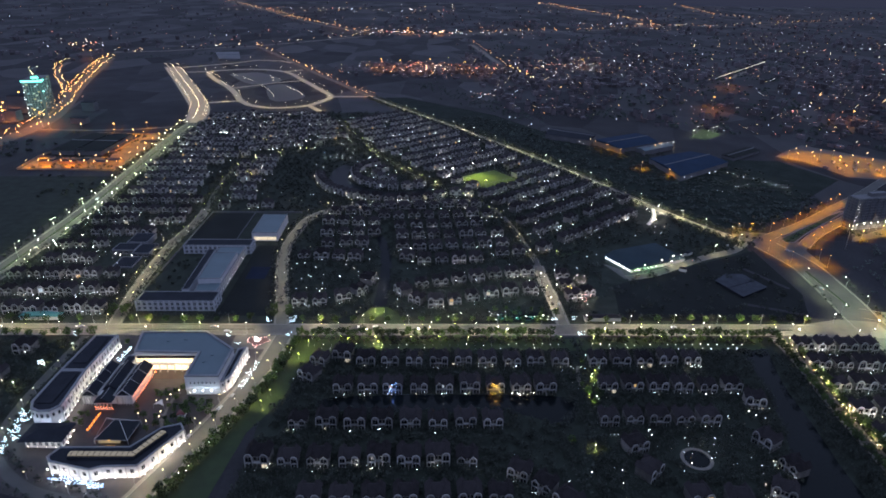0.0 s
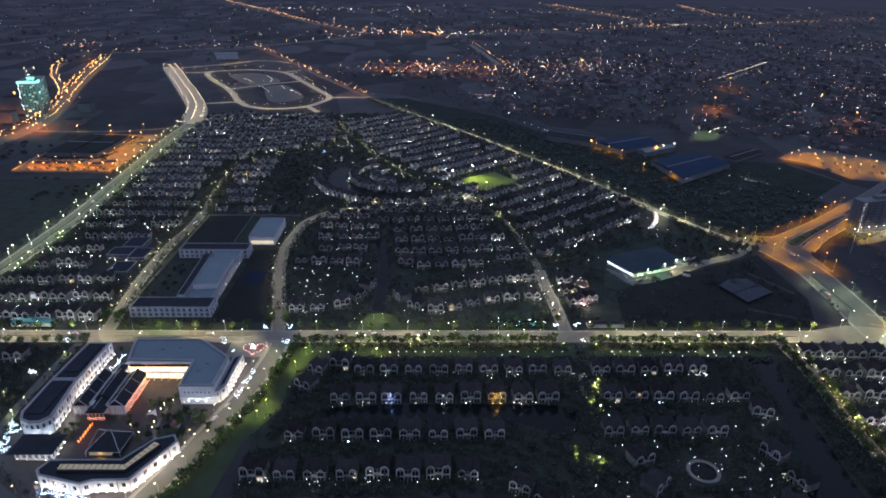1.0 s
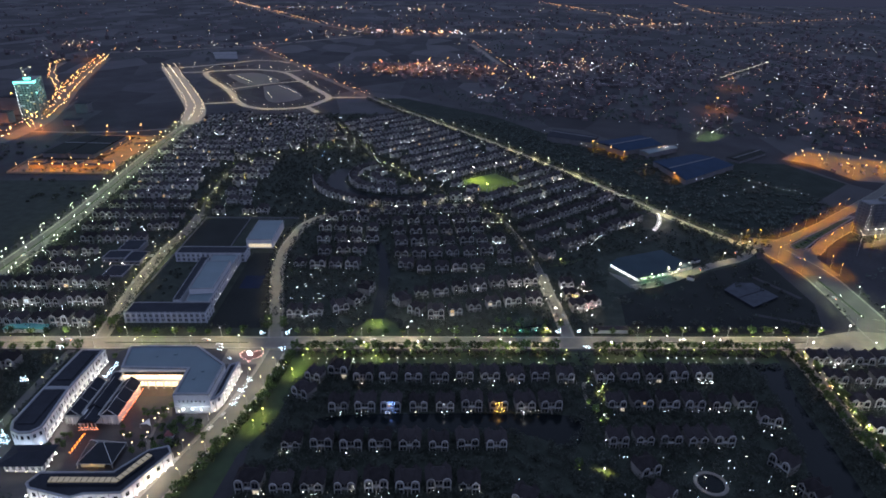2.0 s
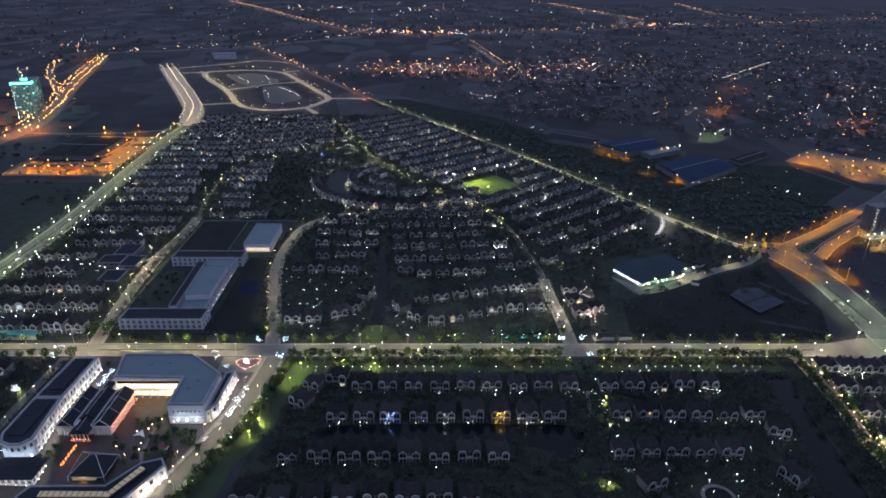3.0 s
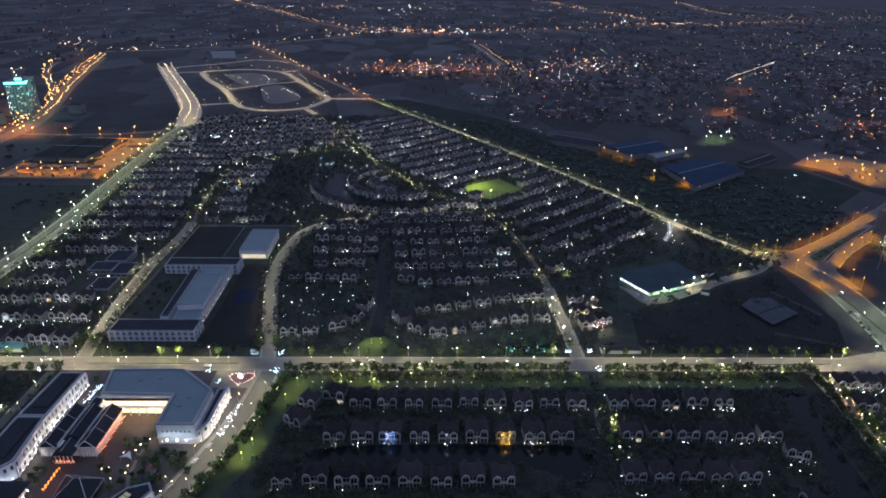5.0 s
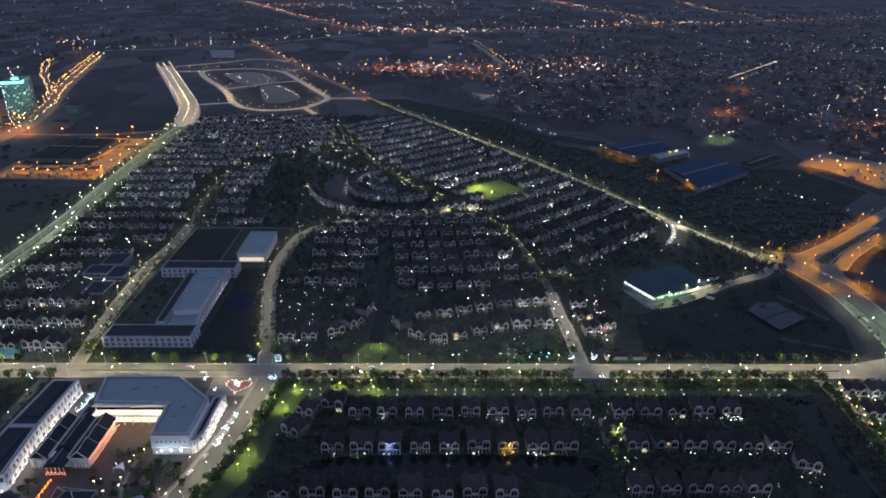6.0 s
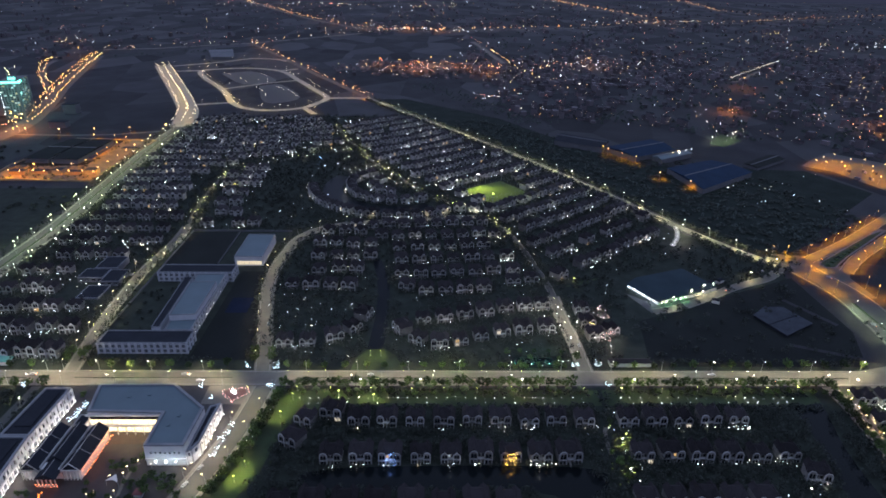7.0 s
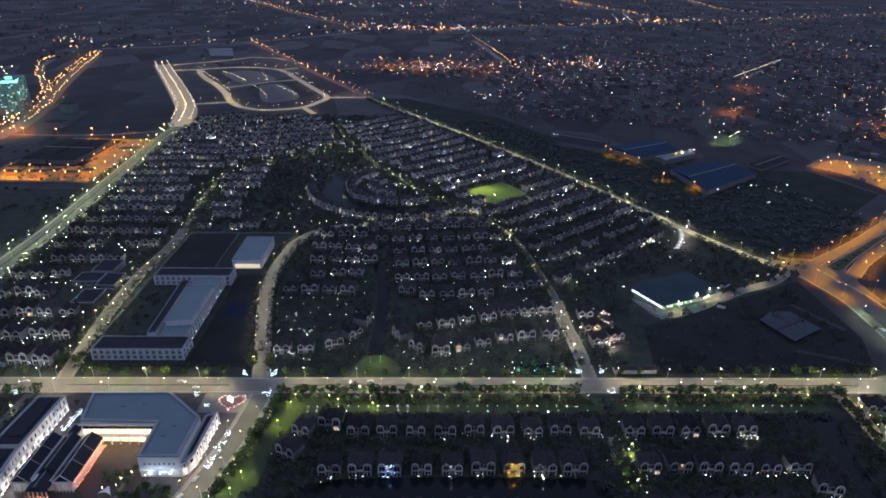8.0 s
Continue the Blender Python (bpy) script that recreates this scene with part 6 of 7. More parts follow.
for x, y, z in ((-168.5, 318.6, 3.0), (-164, 321.5, 4.6), (-161.5, 317, 3.2)):
    part("mast", Geo().tube((x, y, 0), (x, y, z + 0.5), 0.1, 0.1, 6), M_METAL, sail)
bulb("bulb", L_YARD, sail, (-165, 315.5, 4.2))
lan = Geo().globe((0, 0, 2.3), 0.32)
lan_me = (Geo().tube((0, 0, 0), (0, 0, 2), 0.06, 0.06, 5).mesh("post", [M_METAL]), lan.mesh("shade", [G_ORANGE], True))
for j in range(12):
    ob = thing("lantern", "orange glowing lantern on a thin post", "lantern", "lanterns of the court", pose(-197.5 + 0.6 * (j % 2), 296 + j * 1.35, 0.09))
    part("post", lan_me[0], None, ob)
    part("shade", lan_me[1], None, ob)
    if j % 4 == 1:
        bulb("bulb", L_RED, ob, (0.8, 0, 2.0))


# trees wound with small bulbs
def light_tree(x, y, scale, glow_m, label, data=None):
    q = random.Random(int(x * 7 + y * 13))
    ob = thing("light_tree", label, "decorated tree", "trees wound with lights", pose(x, y, 0.09) @ Matrix.Diagonal((scale, scale, scale, 1)))
    tk, bl_g = Geo().tube((0, 0, 0), (0, 0, 2.2), 0.15, 0.1, 6), Geo()
    for j in range(9):
        a, e = q.uniform(0, 6.283), q.uniform(0.9, 2.0)
        tip = Vector((e * math.cos(a), e * math.sin(a), q.uniform(2.6, 4.6)))
        tk.tube((0, 0, q.uniform(1.4, 2.2)), tip, 0.07, 0.03, 4)
        for k in range(5):
            p = Vector((0, 0, 1.8)).lerp(tip, 0.3 + 0.17 * k)
            bl_g.ball((p.x + q.gauss(0, 0.2), p.y + q.gauss(0, 0.2), p.z + q.gauss(0, 0.2)), q.uniform(0.06, 0.11))
    part("trunk", tk, M_BARK, ob)
    part("bulbs", bl_g, glow_m, ob)["kind"] = "stuff"
    if data:
        bulb("bulb", data, ob, (0, -1.6, 3.4))
    return ob


for x, y, s in ((-115.7, 361.5, 1.3), (-117.6, 349, 1.3), (-119.3, 337, 1.3), (-116.8, 355, 1.0), (-118.4, 343, 1.0), (-136, 388, 1.0), (-145.6, 398, 1.2), (-259.7, 361.3, 1.5), (-256, 399.6, 1.3), (-241, 309, 1.4), (-240, 303, 1.3), (-233, 287, 1.5), (-236, 293, 1.4), (-102.5, 418.5, 1.5), (-121, 419, 1.4), (-102, 398, 1.5), (97, 421, 1.4), (112, 421.5, 1.4), (113, 400, 1.3)):
    light_tree(x, y, s, G_ICE, "bare tree wound with ice-blue bulbs", L_COOLWASH if s > 1.45 else None)
for j in range(13):
    light_tree(-197 + j * 2.4 + rnd.uniform(-0.6, 0.6), 257.5 - j * 0.55 + rnd.uniform(-1.2, 1.2), rnd.uniform(0.9, 1.25), G_ICE if j % 3 else G_BLUE, "bare tree wound with ice-blue bulbs", L_COOLWASH if j % 4 == 0 else None)
for j in range(9):
    light_tree(-239.5 + rnd.uniform(-1, 1) + (j % 2) + 2.4 * max(0, 2 - j), 276 + j * 5.5, rnd.uniform(0.8, 1.2), G_ICE, "bare tree wound with ice-blue bulbs", L_COOLWASH if j % 3 == 0 else None)
for j in range(6):
    light_tree(-210 + rnd.uniform(-0.8, 0.8), 367 + j * 3.0, 1.0, G_ICE, "bare tree wound with ice-blue bulbs", L_COOLWASH if j % 2 else None)
for x, y in ((-150, 322), (-155, 318), (-158, 327), (-152, 307), (-163, 308), (-143, 320), (-138, 314), (-135, 320), (-146, 312), (-133, 312), (-128, 308), (-204, 302), (-208, 310), (-233, 392), (-228, 389), (-215, 390), (-205, 391), (-152, 299), (-147, 304), (-141, 301), (-160, 300), (-164, 297), (-160, 333), (-156, 336), (-164, 330), (-168, 328), (-172, 333), (-146, 322), (-140, 322), (-133, 316), (-150, 316), (-170, 308), (-176, 312), (-178, 318), (-204, 310), (-209, 305), (-212, 300)):
    tree(x, y, rnd.uniform(0.6, 1.0), label="leafy tree in the shopping centre court")
solid("court_path", ribbon(Geo(), [(-160, 330), (-160.6, 320), (-159, 306), (-156, 298)], 1.8, 0, 0.14), [M_ASPHALT], "pale garden path across the dark court", "path", kind="structure")
court = lamp_meshes(2.6, 0, G_WARM, 0.26)
for j, (x, y) in enumerate(((-157.8, 333), (-161.6, 328.6), (-162, 324), (-161.4, 312), (-160.4, 307), (-171, 311), (-174, 309.5), (-168, 322), (-166.5, 303), (-134, 301), (-137, 294), (-150, 330.5))):
    street_lamp(x, y, 0, court, 2.6, 0, L_YARD if j in (0, 2, 4, 9) else None, "low court lamp with warm yellow globe", "court lamps")
tk = thing("kiosk_roof", "small low kiosk with brick-red tile roof in the court", "kiosk")
part("wall", Geo().box(-150.6, -146.6, 309.6, 313.4, 0, 2.4), M_WALL_S, tk)
part("roof", Geo().hip(-151.2, -146, 309, 314, 2.4, 3.6), mat("red_roof_tiles", (0.16, 0.05, 0.05), 0.8, 0.3, 0.4, 4.0), tk)
for _ in range(16):
    x, y = rnd.uniform(-160, -132), rnd.uniform(292, 320)
    if not inside(x, y, [(-152, 308), (-145, 308), (-145, 315), (-152, 315)]) and x < -126 - (324 - y) * 0.46 - 6 and not inside(x, y, SOUTH):
        tree(x, y, rnd.uniform(0.5, 0.8), label="leafy tree in the shopping centre court")

for x, y in ((-209.5, 357.5), (-186.3, 357)):
    light_tree(x, y, 0.85, G_ORANGE, "small tree wound with orange bulbs", L_RED)

# heart-shaped island on the crossing
ht = [(0, -6.2)]
for j in range(1, 24):
    a = 6.28319 * j / 24
    ht.append((7.0 * math.sin(a) ** 3 * 1.0, -(5.6 * math.cos(a) - 2.2 * math.cos(2 * a) - 0.9 * math.cos(3 * a) - 0.4 * math.cos(4 * a)) * -1.05 + 0.0))
ht = [(-123.5 + x * 1.15, 394.2 + y * 1.05) for x, y in reversed(ht[1:])]
hi = thing("heart_island", "heart-shaped flower island ringed with pink lights", "flower bed")
area = sum(a[0] * b[1] - b[0] * a[1] for a, b in zip(ht, ht[1:] + ht[:1]))
ht = ht if area > 0 else ht[::-1]
part("kerb", Geo().prism(ht, 0, 0.45), M_KERB, hi)
part("flower_bed", Geo().prism(shrink(ht, 0.6), 0.4, 0.6), mat("red_flowers", (0.13, 0.06, 0.055), 0.9, 0.5, 0.6, 4.0), hi)
hb = Geo()
for x, y in ht:
    hb.ball((x, y, 0.75), 0.26)
part("bulbs", hb, G_PINK, hi)["kind"] = "stuff"
part("sculpture", Geo().tube((-125.5, 396.2, 0.5), (-124.9, 395.6, 2.6), 0.9, 0.3, 8).globe((-125.1, 395.8, 2.4), 0.7).globe((-123.4, 394.4, 1.2), 0.6), G_COOL, hi, "glowing white sculpture")
bulb("bulb", L_COOLWASH, hi, (-124.4, 393, 3.0))
bulb("bulb", L_RED, hi, (-121, 395, 1.6))

for n, (x, y, h) in enumerate(along(LOWST, 21, 14, 7.4)):
    if y > 235:
        ob = thing("uplight", "small ground uplight glowing under a tree", "garden light", "tree uplights", pose(x, y, 0.2))
        part("housing", up_me[0], None, ob)
        part("lens", up_me[1], None, ob)
        bulb("bulb", L_UP, ob, (0, 0, 0.7), (3.2, 0.2, 3.6))


hl = Geo()
for x, y, h in along(LOWST, 4.6, 12, 12.5):
    if y > 225:
        px, py = x + rnd.uniform(-1.6, 1.6), y + rnd.uniform(-1, 1)
        hl.ball((px, py, 3.2 + rnd.uniform(0, 2.4)), rnd.uniform(0.09, 0.17))
solid("hedge_lights", hl, [G_GARDEN], "string of small white lamps in the hedge", "garden lights", kind="stuff")

# ---- school ----
def school_block(pts, h, floors, label, roof_m=M_ROOF_D, bay=4.2):
    ob = flat_block("school_building", pts, h, M_WALL_S, roof_m, label, "school", 0.7, 0.7)
    for a, b in ((pts[0], pts[1]), (pts[1], pts[2])):
        facade_windows(ob, a, b, 0.4, h - 0.2, floors, bay, M_GLASS_GREY, share=0.5)
        piers(ob, a, b, h + 0.5, bay, 0.7, 0.55, M_WALL_S)
    return ob


school_block(rect(-229.5, -168.5, 439.5, 456), 8.2, 2, "long two-storey grey school block with dark roof")
school_block(rect(-230.5, -168, 548.5, 563.5), 8.2, 2, "long two-storey grey school block with dark roof")
school_block([(-190, 457), (-171.5, 457), (-172.5, 546), (-196, 546)], 8.0, 2, "grey school hall with blue-grey roof", M_ROOF_B, 5)
flat_block("school_hall", [(-190.8, 470), (-172.4, 472), (-173, 524), (-194, 523)], 12.5, M_WALL_S, M_ROOF_B, "raised school hall with blue-grey sheet roof", "school", 0.6, 0.6)
flat_block("school_wing", [(-203, 465), (-196.8, 465), (-200, 546), (-207, 546)], 5.5, M_WALL_S, M_ROOF_D, "low grey school corridor with dark roof", "school", 0.6, 0.5)
for j in range(9):
    o = Geo().globe((-171.0 - 0.011 * j * 7.2, 464 + j * 8.6, 2.6), 0.16)
    solid("wall_lamp", o, [G_WHITE], "small white lamp on the school wall", "wall lamp", "school wall lamps")
gy = flat_block("sports_hall", rect(-175, -150, 579.5, 630), 8.8, M_WALL_S, M_ROOF_B, "sports hall with blue-grey roof and lit glazed front", "sports hall", 0.6, 0.6)
part("lit_glazing", Geo().box(-173, -151, 579.2, 579.5, 1.2, 4.6), G_SHOP, gy, "lit strip of glazing")
for j in range(11):
    part("mullion", Geo().box(-173 + j * 2.2 - 0.15, -173 + j * 2.2 + 0.15, 579.0, 579.25, 1.0, 4.8), M_WALL_S, gy)
bulb("bulb", L_GARDEN, gy, (-168, 577.5, 3))
bulb("bulb", L_GARDEN, gy, (-156, 577.5, 3))
sw = Geo()
for a, b in (((-238, 430), (-238, 660)), ((-238, 658), (-140, 658)), ((-191, 582), (-191, 655))):
    ribbon(sw, [a, b], 0.3, 0, 1.8)
solid("school_wall", sw, [M_CONC], "low grey boundary wall of the school", "wall", kind="structure")
for pts, h, label in ((rect(-290, -271, 563, 586), 5, "grey flat-roofed clubhouse with low parapets"), (rect(-297, -276, 546, 562.8), 4.2, "grey flat-roofed clubhouse wing"), (rect(-275.8, -260, 540, 562), 3.8, "grey flat-roofed clubhouse wing"), (rect(-284, -266, 516, 538), 1.2, "low pale clubhouse terrace")):
    ob = flat_block("clubhouse", pts, h, M_CONC, M_ROOF_D, label, "building", 0.4, 0.5)
    if h > 2:
        facade_windows(ob, pts[0], pts[1], 0.5, h - 0.5, 1, 4.5, M_GLASS_DARK, share=0.5)
gshed = thing("market_shed", "low shed with teal sheet roof", "building")
part("wall", Geo().box(-312, -282, 425, 431, 0, 3), M_WALL_S, gshed)
part("roof", Geo().gable(-312.5, -281.5, 424.5, 431.5, 3, 4.4), mat("teal_roof_sheet", (0.05, 0.2, 0.19), 0.6, 0.2, 0.2, 2.0), gshed)
pool = thing("pool_deck", "teal-lit pool garden with small white lamps", "swimming pool")
part("deck", Geo().prism([(48, 423.5), (92, 423.5), (92, 437), (56, 438)], 0, 0.25), M_DIRT, pool)
part("basin", Geo().prism([(56, 427), (82, 427), (84, 434), (60, 434.5)], 0.2, 0.3), M_WATER, pool)
pb = Geo()
for j in range(26):
    pb.ball((46 + j * 1.9 + rnd.uniform(-1, 1), 424 + (j * 5 % 15) + rnd.uniform(-1, 1), 2.0), 0.13)
part("lamps", pb, G_WHITE, pool)
for x in (58, 70, 82):
    bulb("bulb", L_TEAL, pool, (x, 430, 1.6))

# ---- low hall on the open plot ----
hall = thing("event_hall", "low hall with curved blue-grey roof, lit white and green", "hall")
HALL = [(167, 541), (183, 511), (216, 524), (241, 536), (224, 571), (178, 553)]
part("wall", Geo().prism(HALL, 0, 3.2), M_WALL_W, hall)
hr = Geo()
cx, cy = 202, 540
rings = [[(cx + (x - cx) * s, cy + (y - cy) * s, z) for x, y in HALL] for s, z in ((1.03, 3.1), (1.0, 3.5), (0.7, 4.0), (0.35, 4.3))]
n = len(rings[0])
for a, b in zip(rings, rings[1:]):
    hr.add(a + b, [(j, (j + 1) % n, n + (j + 1) % n, n + j) for j in range(n)])
hr.add(rings[-1], [tuple(range(n))])
part("roof", hr, M_ROOF_G, hall, smooth=True)
wash(hall, (167, 541), (183, 511), 5.5, L_COOLWASH, G_COOL, 2.2, 1.3, 0.4)
wash(hall, (183, 511), (210, 521.7), 4.5, L_GREEN, G_GREEN, 2.2, 1.5, 0.3)
for x, y in ((216, 527), (224, 524), (230, 536)):
    street_lamp(x, y, 0, lamp_meshes(5, 0, G_WHITE, 0.4), 5, 0, L_LANE, "lamp with white globe beside the low hall", "bright lamps")
for x, y, w, d, t in ((238, 545, 12, 5, 35), (250, 551, 8, 4, 30), (232, 515, 6, 4, -30)):
    sh = thing("shed", "small grey shed beside the low hall", "shed", at=pose(x, y, 0, 0, 0, t))
    part("wall", Geo().box(-w / 2, w / 2, -d / 2, d / 2, 0, 2.6), M_WALL_W, sh)
    part("roof", Geo().hip(-w / 2 - 0.4, w / 2 + 0.4, -d / 2 - 0.4, d / 2 + 0.4, 2.6, 4.0), M_ROOF_D, sh)
slab = thing("low_shed", "low grey shed with pale sheet roof on open land", "shed")
SL = [(252, 491), (263, 462), (291, 479), (281, 503), (267, 504)]
part("wall", Geo().prism(SL, 0, 2.2), M_ROOF_D, slab)
part("roof", Geo().prism(shrink(SL, -0.6), 2.2, 2.5), M_SHEET, slab)
part("ridge", ribbon(Geo(), [(257.5, 477), (286, 491)], 0.8, 2.4, 2.8), M_ROOF_D, slab)
rsh = thing("low_shed", "long low brick-red shed beside the avenue", "shed")
part("wall", Geo().box(122, 150, 424.5, 430, 0, 3), M_WALL_S, rsh)
part("roof", Geo().hip(121.5, 150.5, 424, 430.5, 3, 4.6), M_TILE, rsh)

# ---- pitch floodlights and net posts ----
for x, y in ((31, 789), (70, 741), (89, 830), (58, 812)):
    fl = thing("floodlight", "tall floodlight mast beside the football pitch", "floodlight", "pitch floodlights", pose(x, y, 0))
    part("mast", Geo().tube((0, 0, 0), (0, 0, 13), 0.2, 0.12, 6), M_METAL, fl)
    part("lamp_head", Geo().box(-0.7, 0.7, -0.3, 0.3, 12.9, 13.8), G_WHITE if y > 780 else G_LIME, fl)
    if x < 60:
        bulb("bulb", L_FLOOD, fl, (0.1, 0, 12.5), (70 - x, 786 - y, 0))
net = Geo()
for a, b in zip(PITCH, PITCH[1:] + PITCH[:1]):
    for j in range(8):
        t = j / 8
        x, y = a[0] + (b[0] - a[0]) * t, a[1] + (b[1] - a[1]) * t
        net.tube((x, y, 0), (x, y, 7), 0.08, 0.08, 4)
    net.tube((*a, 7), (*b, 7), 0.05, 0.05, 4)
solid("net_posts", net, [M_METAL], "thin posts of the pitch netting", "fence", kind="stuff")
cg = lamp_meshes(9, 0, G_WHITE, 0.42)
for x, y in ((436, 1024), (456, 1058), (480, 1052), (462, 1030)):
    street_lamp(x, y, 0, cg, 9, 0, L_BOUL, "bright lamp over a distant sports court", "bright lamps")
solid("sports_court", Geo().prism([(432, 1022), (446, 1000), (490, 1040), (474, 1080)], -0.1, 0.08), [M_GRASS], "distant lit green sports court", "sports court", kind="structure")

# curved white flare of light by the canal road, given solid form as steps
st = thing("flare_steps", "curved white flare of light built as steps", "steps")
for j in range(14):
    part("step", Geo(pose(257 - j * 1.4 + 3.0 * math.sin(j * 0.24) - 1.5, 673 - j * 3.3, 0, 0, 0, -67)).box(-1.9, 1.9, -1.15 - 0.04 * j, 1.15 + 0.04 * j, 0, 1.6 - j * 0.1), M_TRIM, st)
# added lights without fixtures brighten the flare
for j in (2, 9):
    bulb("bulb", L_GATE, st, (259.5 - j * 1.4, 671 - j * 3.3, 4.0))


# ---- towers ----
def tower(x, y, turn, w, d, h, floors, label, glow_edge, panes, stair=0.0, walls=M_TOWERWALL, trims=M_CONC):
    tw = thing("apartment_tower", label, "apartment block", at=pose(x, y, 0, 0, 0, turn))
    part("wall", Geo().box(0, w, 0, d, 0, h), walls, tw)
    part("roof", Geo().box(0.8, w - 0.8, 0.8, d - 0.8, h, h + 0.4).box(w * 0.3, w * 0.6, d * 0.3, d * 0.7, h, h + 4), M_CONC, tw)
    win, slabs, piles, fh = Geo(), Geo(), Geo(), h / floors
    for f in range(floors):
        z = f * fh + 0.9
        for q in range(int(w / 4.2)):
            win.box(q * 4.2 + 0.9, q * 4.2 + 3.3, -0.12, 0.02, z, z + 1.6)
        for q in range(int(d / 4.2)):
            win.box(-0.12, 0.02, q * 4.2 + 0.9, q * 4.2 + 3.3, z, z + 1.6)
        for q in range(int(d / 4.2)):
            win.box(w - 0.02, w + 0.12, q * 4.2 + 0.9, q * 4.2 + 3.3, z, z + 1.6)
        slabs.box(-0.5, w + 0.5, -0.5, d + 0.5, z - 1.05, z - 0.75)
    for q in range(int(w / 8.4) + 1):
        piles.box(q * 8.4 - 0.45, q * 8.4 + 0.45, -0.9, 0.02, 0, h)
    part("glazing", win, panes, tw)["kind"] = "stuff"
    part("slab_edge", slabs, trims, tw)["kind"] = "stuff"
    part("pier", piles, trims, tw)["kind"] = "stuff"
    ed = Geo()
    for f in range(floors):
        for dx in (0, 1.5):
            ed.ball((stair - 0.5 + dx, -1.0, f * fh + 1.5), 0.2 if dx or f % 3 else 0.3)
    part("stair_lights", ed, glow_edge, tw)
    return tw


lt = tower(-709, 1134, 16, 29, 58, 62, 20, "unfinished apartment tower with cyan-lit crown", G_COOL, M_TOWERGLASS)
part("crown_light", Geo().box(-1.2, 29.6, -1.5, -1.0, 59.0, 61.6).box(29.4, 29.9, -1.2, 14, 59.4, 61.6).box(15, 25, 4, 4.4, 64, 67.5), G_CYAN, lt, "cyan light strip")
part("crane_mast", Geo().tube((12, 14, 62), (12, 14, 82), 0.6, 0.6, 4).tube((12, 14, 78), (24, 22, 82), 0.4, 0.3, 4), M_METAL, lt)
part("crane_lamp", Geo().ball((12, 14, 82), 0.9).ball((24, 22, 82), 0.8).ball((14, 15, 76), 0.7).ball((16, 14, 71), 0.7), G_WARM, lt)
# Lights below the crown are added, without fixtures, to wash the walls.
for p in ((6, -6, 60), (22, -6, 60), (35, 4, 59), (36, 26, 56), (14, -12, 40), (38, 8, 34), (38, 36, 36), (14, -12, 18)):
    bulb("bulb", L_CYAN, lt, p)
tower(450, 617, 12, 64, 14, 34, 11, "grey apartment block with lit stairwell", G_STAR, M_GLASS_GREY, 1.0, M_CONC, M_CONC)
solid("building_yard", Geo().prism([(430, 583), (484, 602), (500, 628), (470, 611), (440, 597)], -0.1, 0.1), [M_ASPHALT_DARK], "yard under orange lamps beside the apartment block", "yard", kind="structure")
for x, y in ((446, 592), (476, 606)):
    street_lamp(x, y, 0, lamp_meshes(9, 0, G_SOD, 0.3), 9, 0, L_SOD, "yard lamp with orange head", "yard lamps")
for j in range(6):
    street_lamp(442 + j * 9, 609 + j * 2.2, 0, wl_me, 8, 0, L_MAIN, "tall lamp with bright white globe", "bright lamps")
solid("flagpole", Geo().tube((413, 566, 0), (413, 566, 22), 0.25, 0.12, 6), [M_METAL], "slender pale mast on dark land", "mast")
for x, y, w, d, h in ((-735, 1090, 30, 18, 18), (-760, 1160, 40, 20, 30), (-640, 1180, 22, 18, 16), (-610, 1080, 26, 14, 9), (-700, 1040, 24, 14, 8)):
    ob = thing("building", "distant block lit by orange lamps", "building")
    part("wall", Geo().box(x, x + w, y, y + d, 0, h), M_CONC, ob)
    part("roof", Geo().box(x - 0.4, x + w + 0.4, y - 0.4, y + d + 0.4, h, h + 0.6), M_ROOF_D, ob)

# ---- halls and yards ----
def hangar(pts, h, rise, roof_m, label):
    """A hall on four corners (counter-clockwise) with its ridge along the first side."""
    ob = thing("factory_hall", label, "factory")
    part("wall", Geo().prism(pts, 0, h), M_CONC, ob)
    a, b, c, d = [(x, y, h) for x, y in shrink(pts, -0.8)]
    r0 = ((a[0] + d[0]) / 2, (a[1] + d[1]) / 2, h + rise)
    r1 = ((b[0] + c[0]) / 2, (b[1] + c[1]) / 2, h + rise)
    part("roof", Geo().add([a, b, c, d, r0, r1], [(0, 1, 5, 4), (1, 2, 5), (2, 3, 4, 5), (3, 0, 4)]), roof_m, ob)
    part("ridge_vent", Geo().tube(r0, r1, 0.8, 0.8, 4), M_CONC, ob)
    return ob


hangar([(284, 913), (354, 955), (336, 1012), (255, 965)], 8, 3, M_ROOF_NAVY, "large factory hall with navy sheet roof")
hangar([(326, 781), (418, 851), (385, 905), (312, 866)], 7, 3, M_ROOF_NAVY, "large factory hall with navy sheet roof")
hangar([(186, 1000), (250, 960), (268, 1000), (206, 1046)], 8, 3, M_ROOF_D, "long factory hall with dark roof")
hangar([(318, 906), (372, 940), (362, 952), (310, 922)], 7, 2, M_ROOF_B, "lit factory annex with pale roof")
hangar([(440, 880), (500, 925), (488, 945), (430, 900)], 4, 1.4, M_DIRT, "low factory hall with dark roof")
hangar([(-600, 1872), (-541, 1877), (-590, 2040), (-655, 2020)], 6, 3, M_CONC, "large pale sheet-roofed hall on open land")
so = lamp_meshes(10, 0, G_SODROW, 0.5)
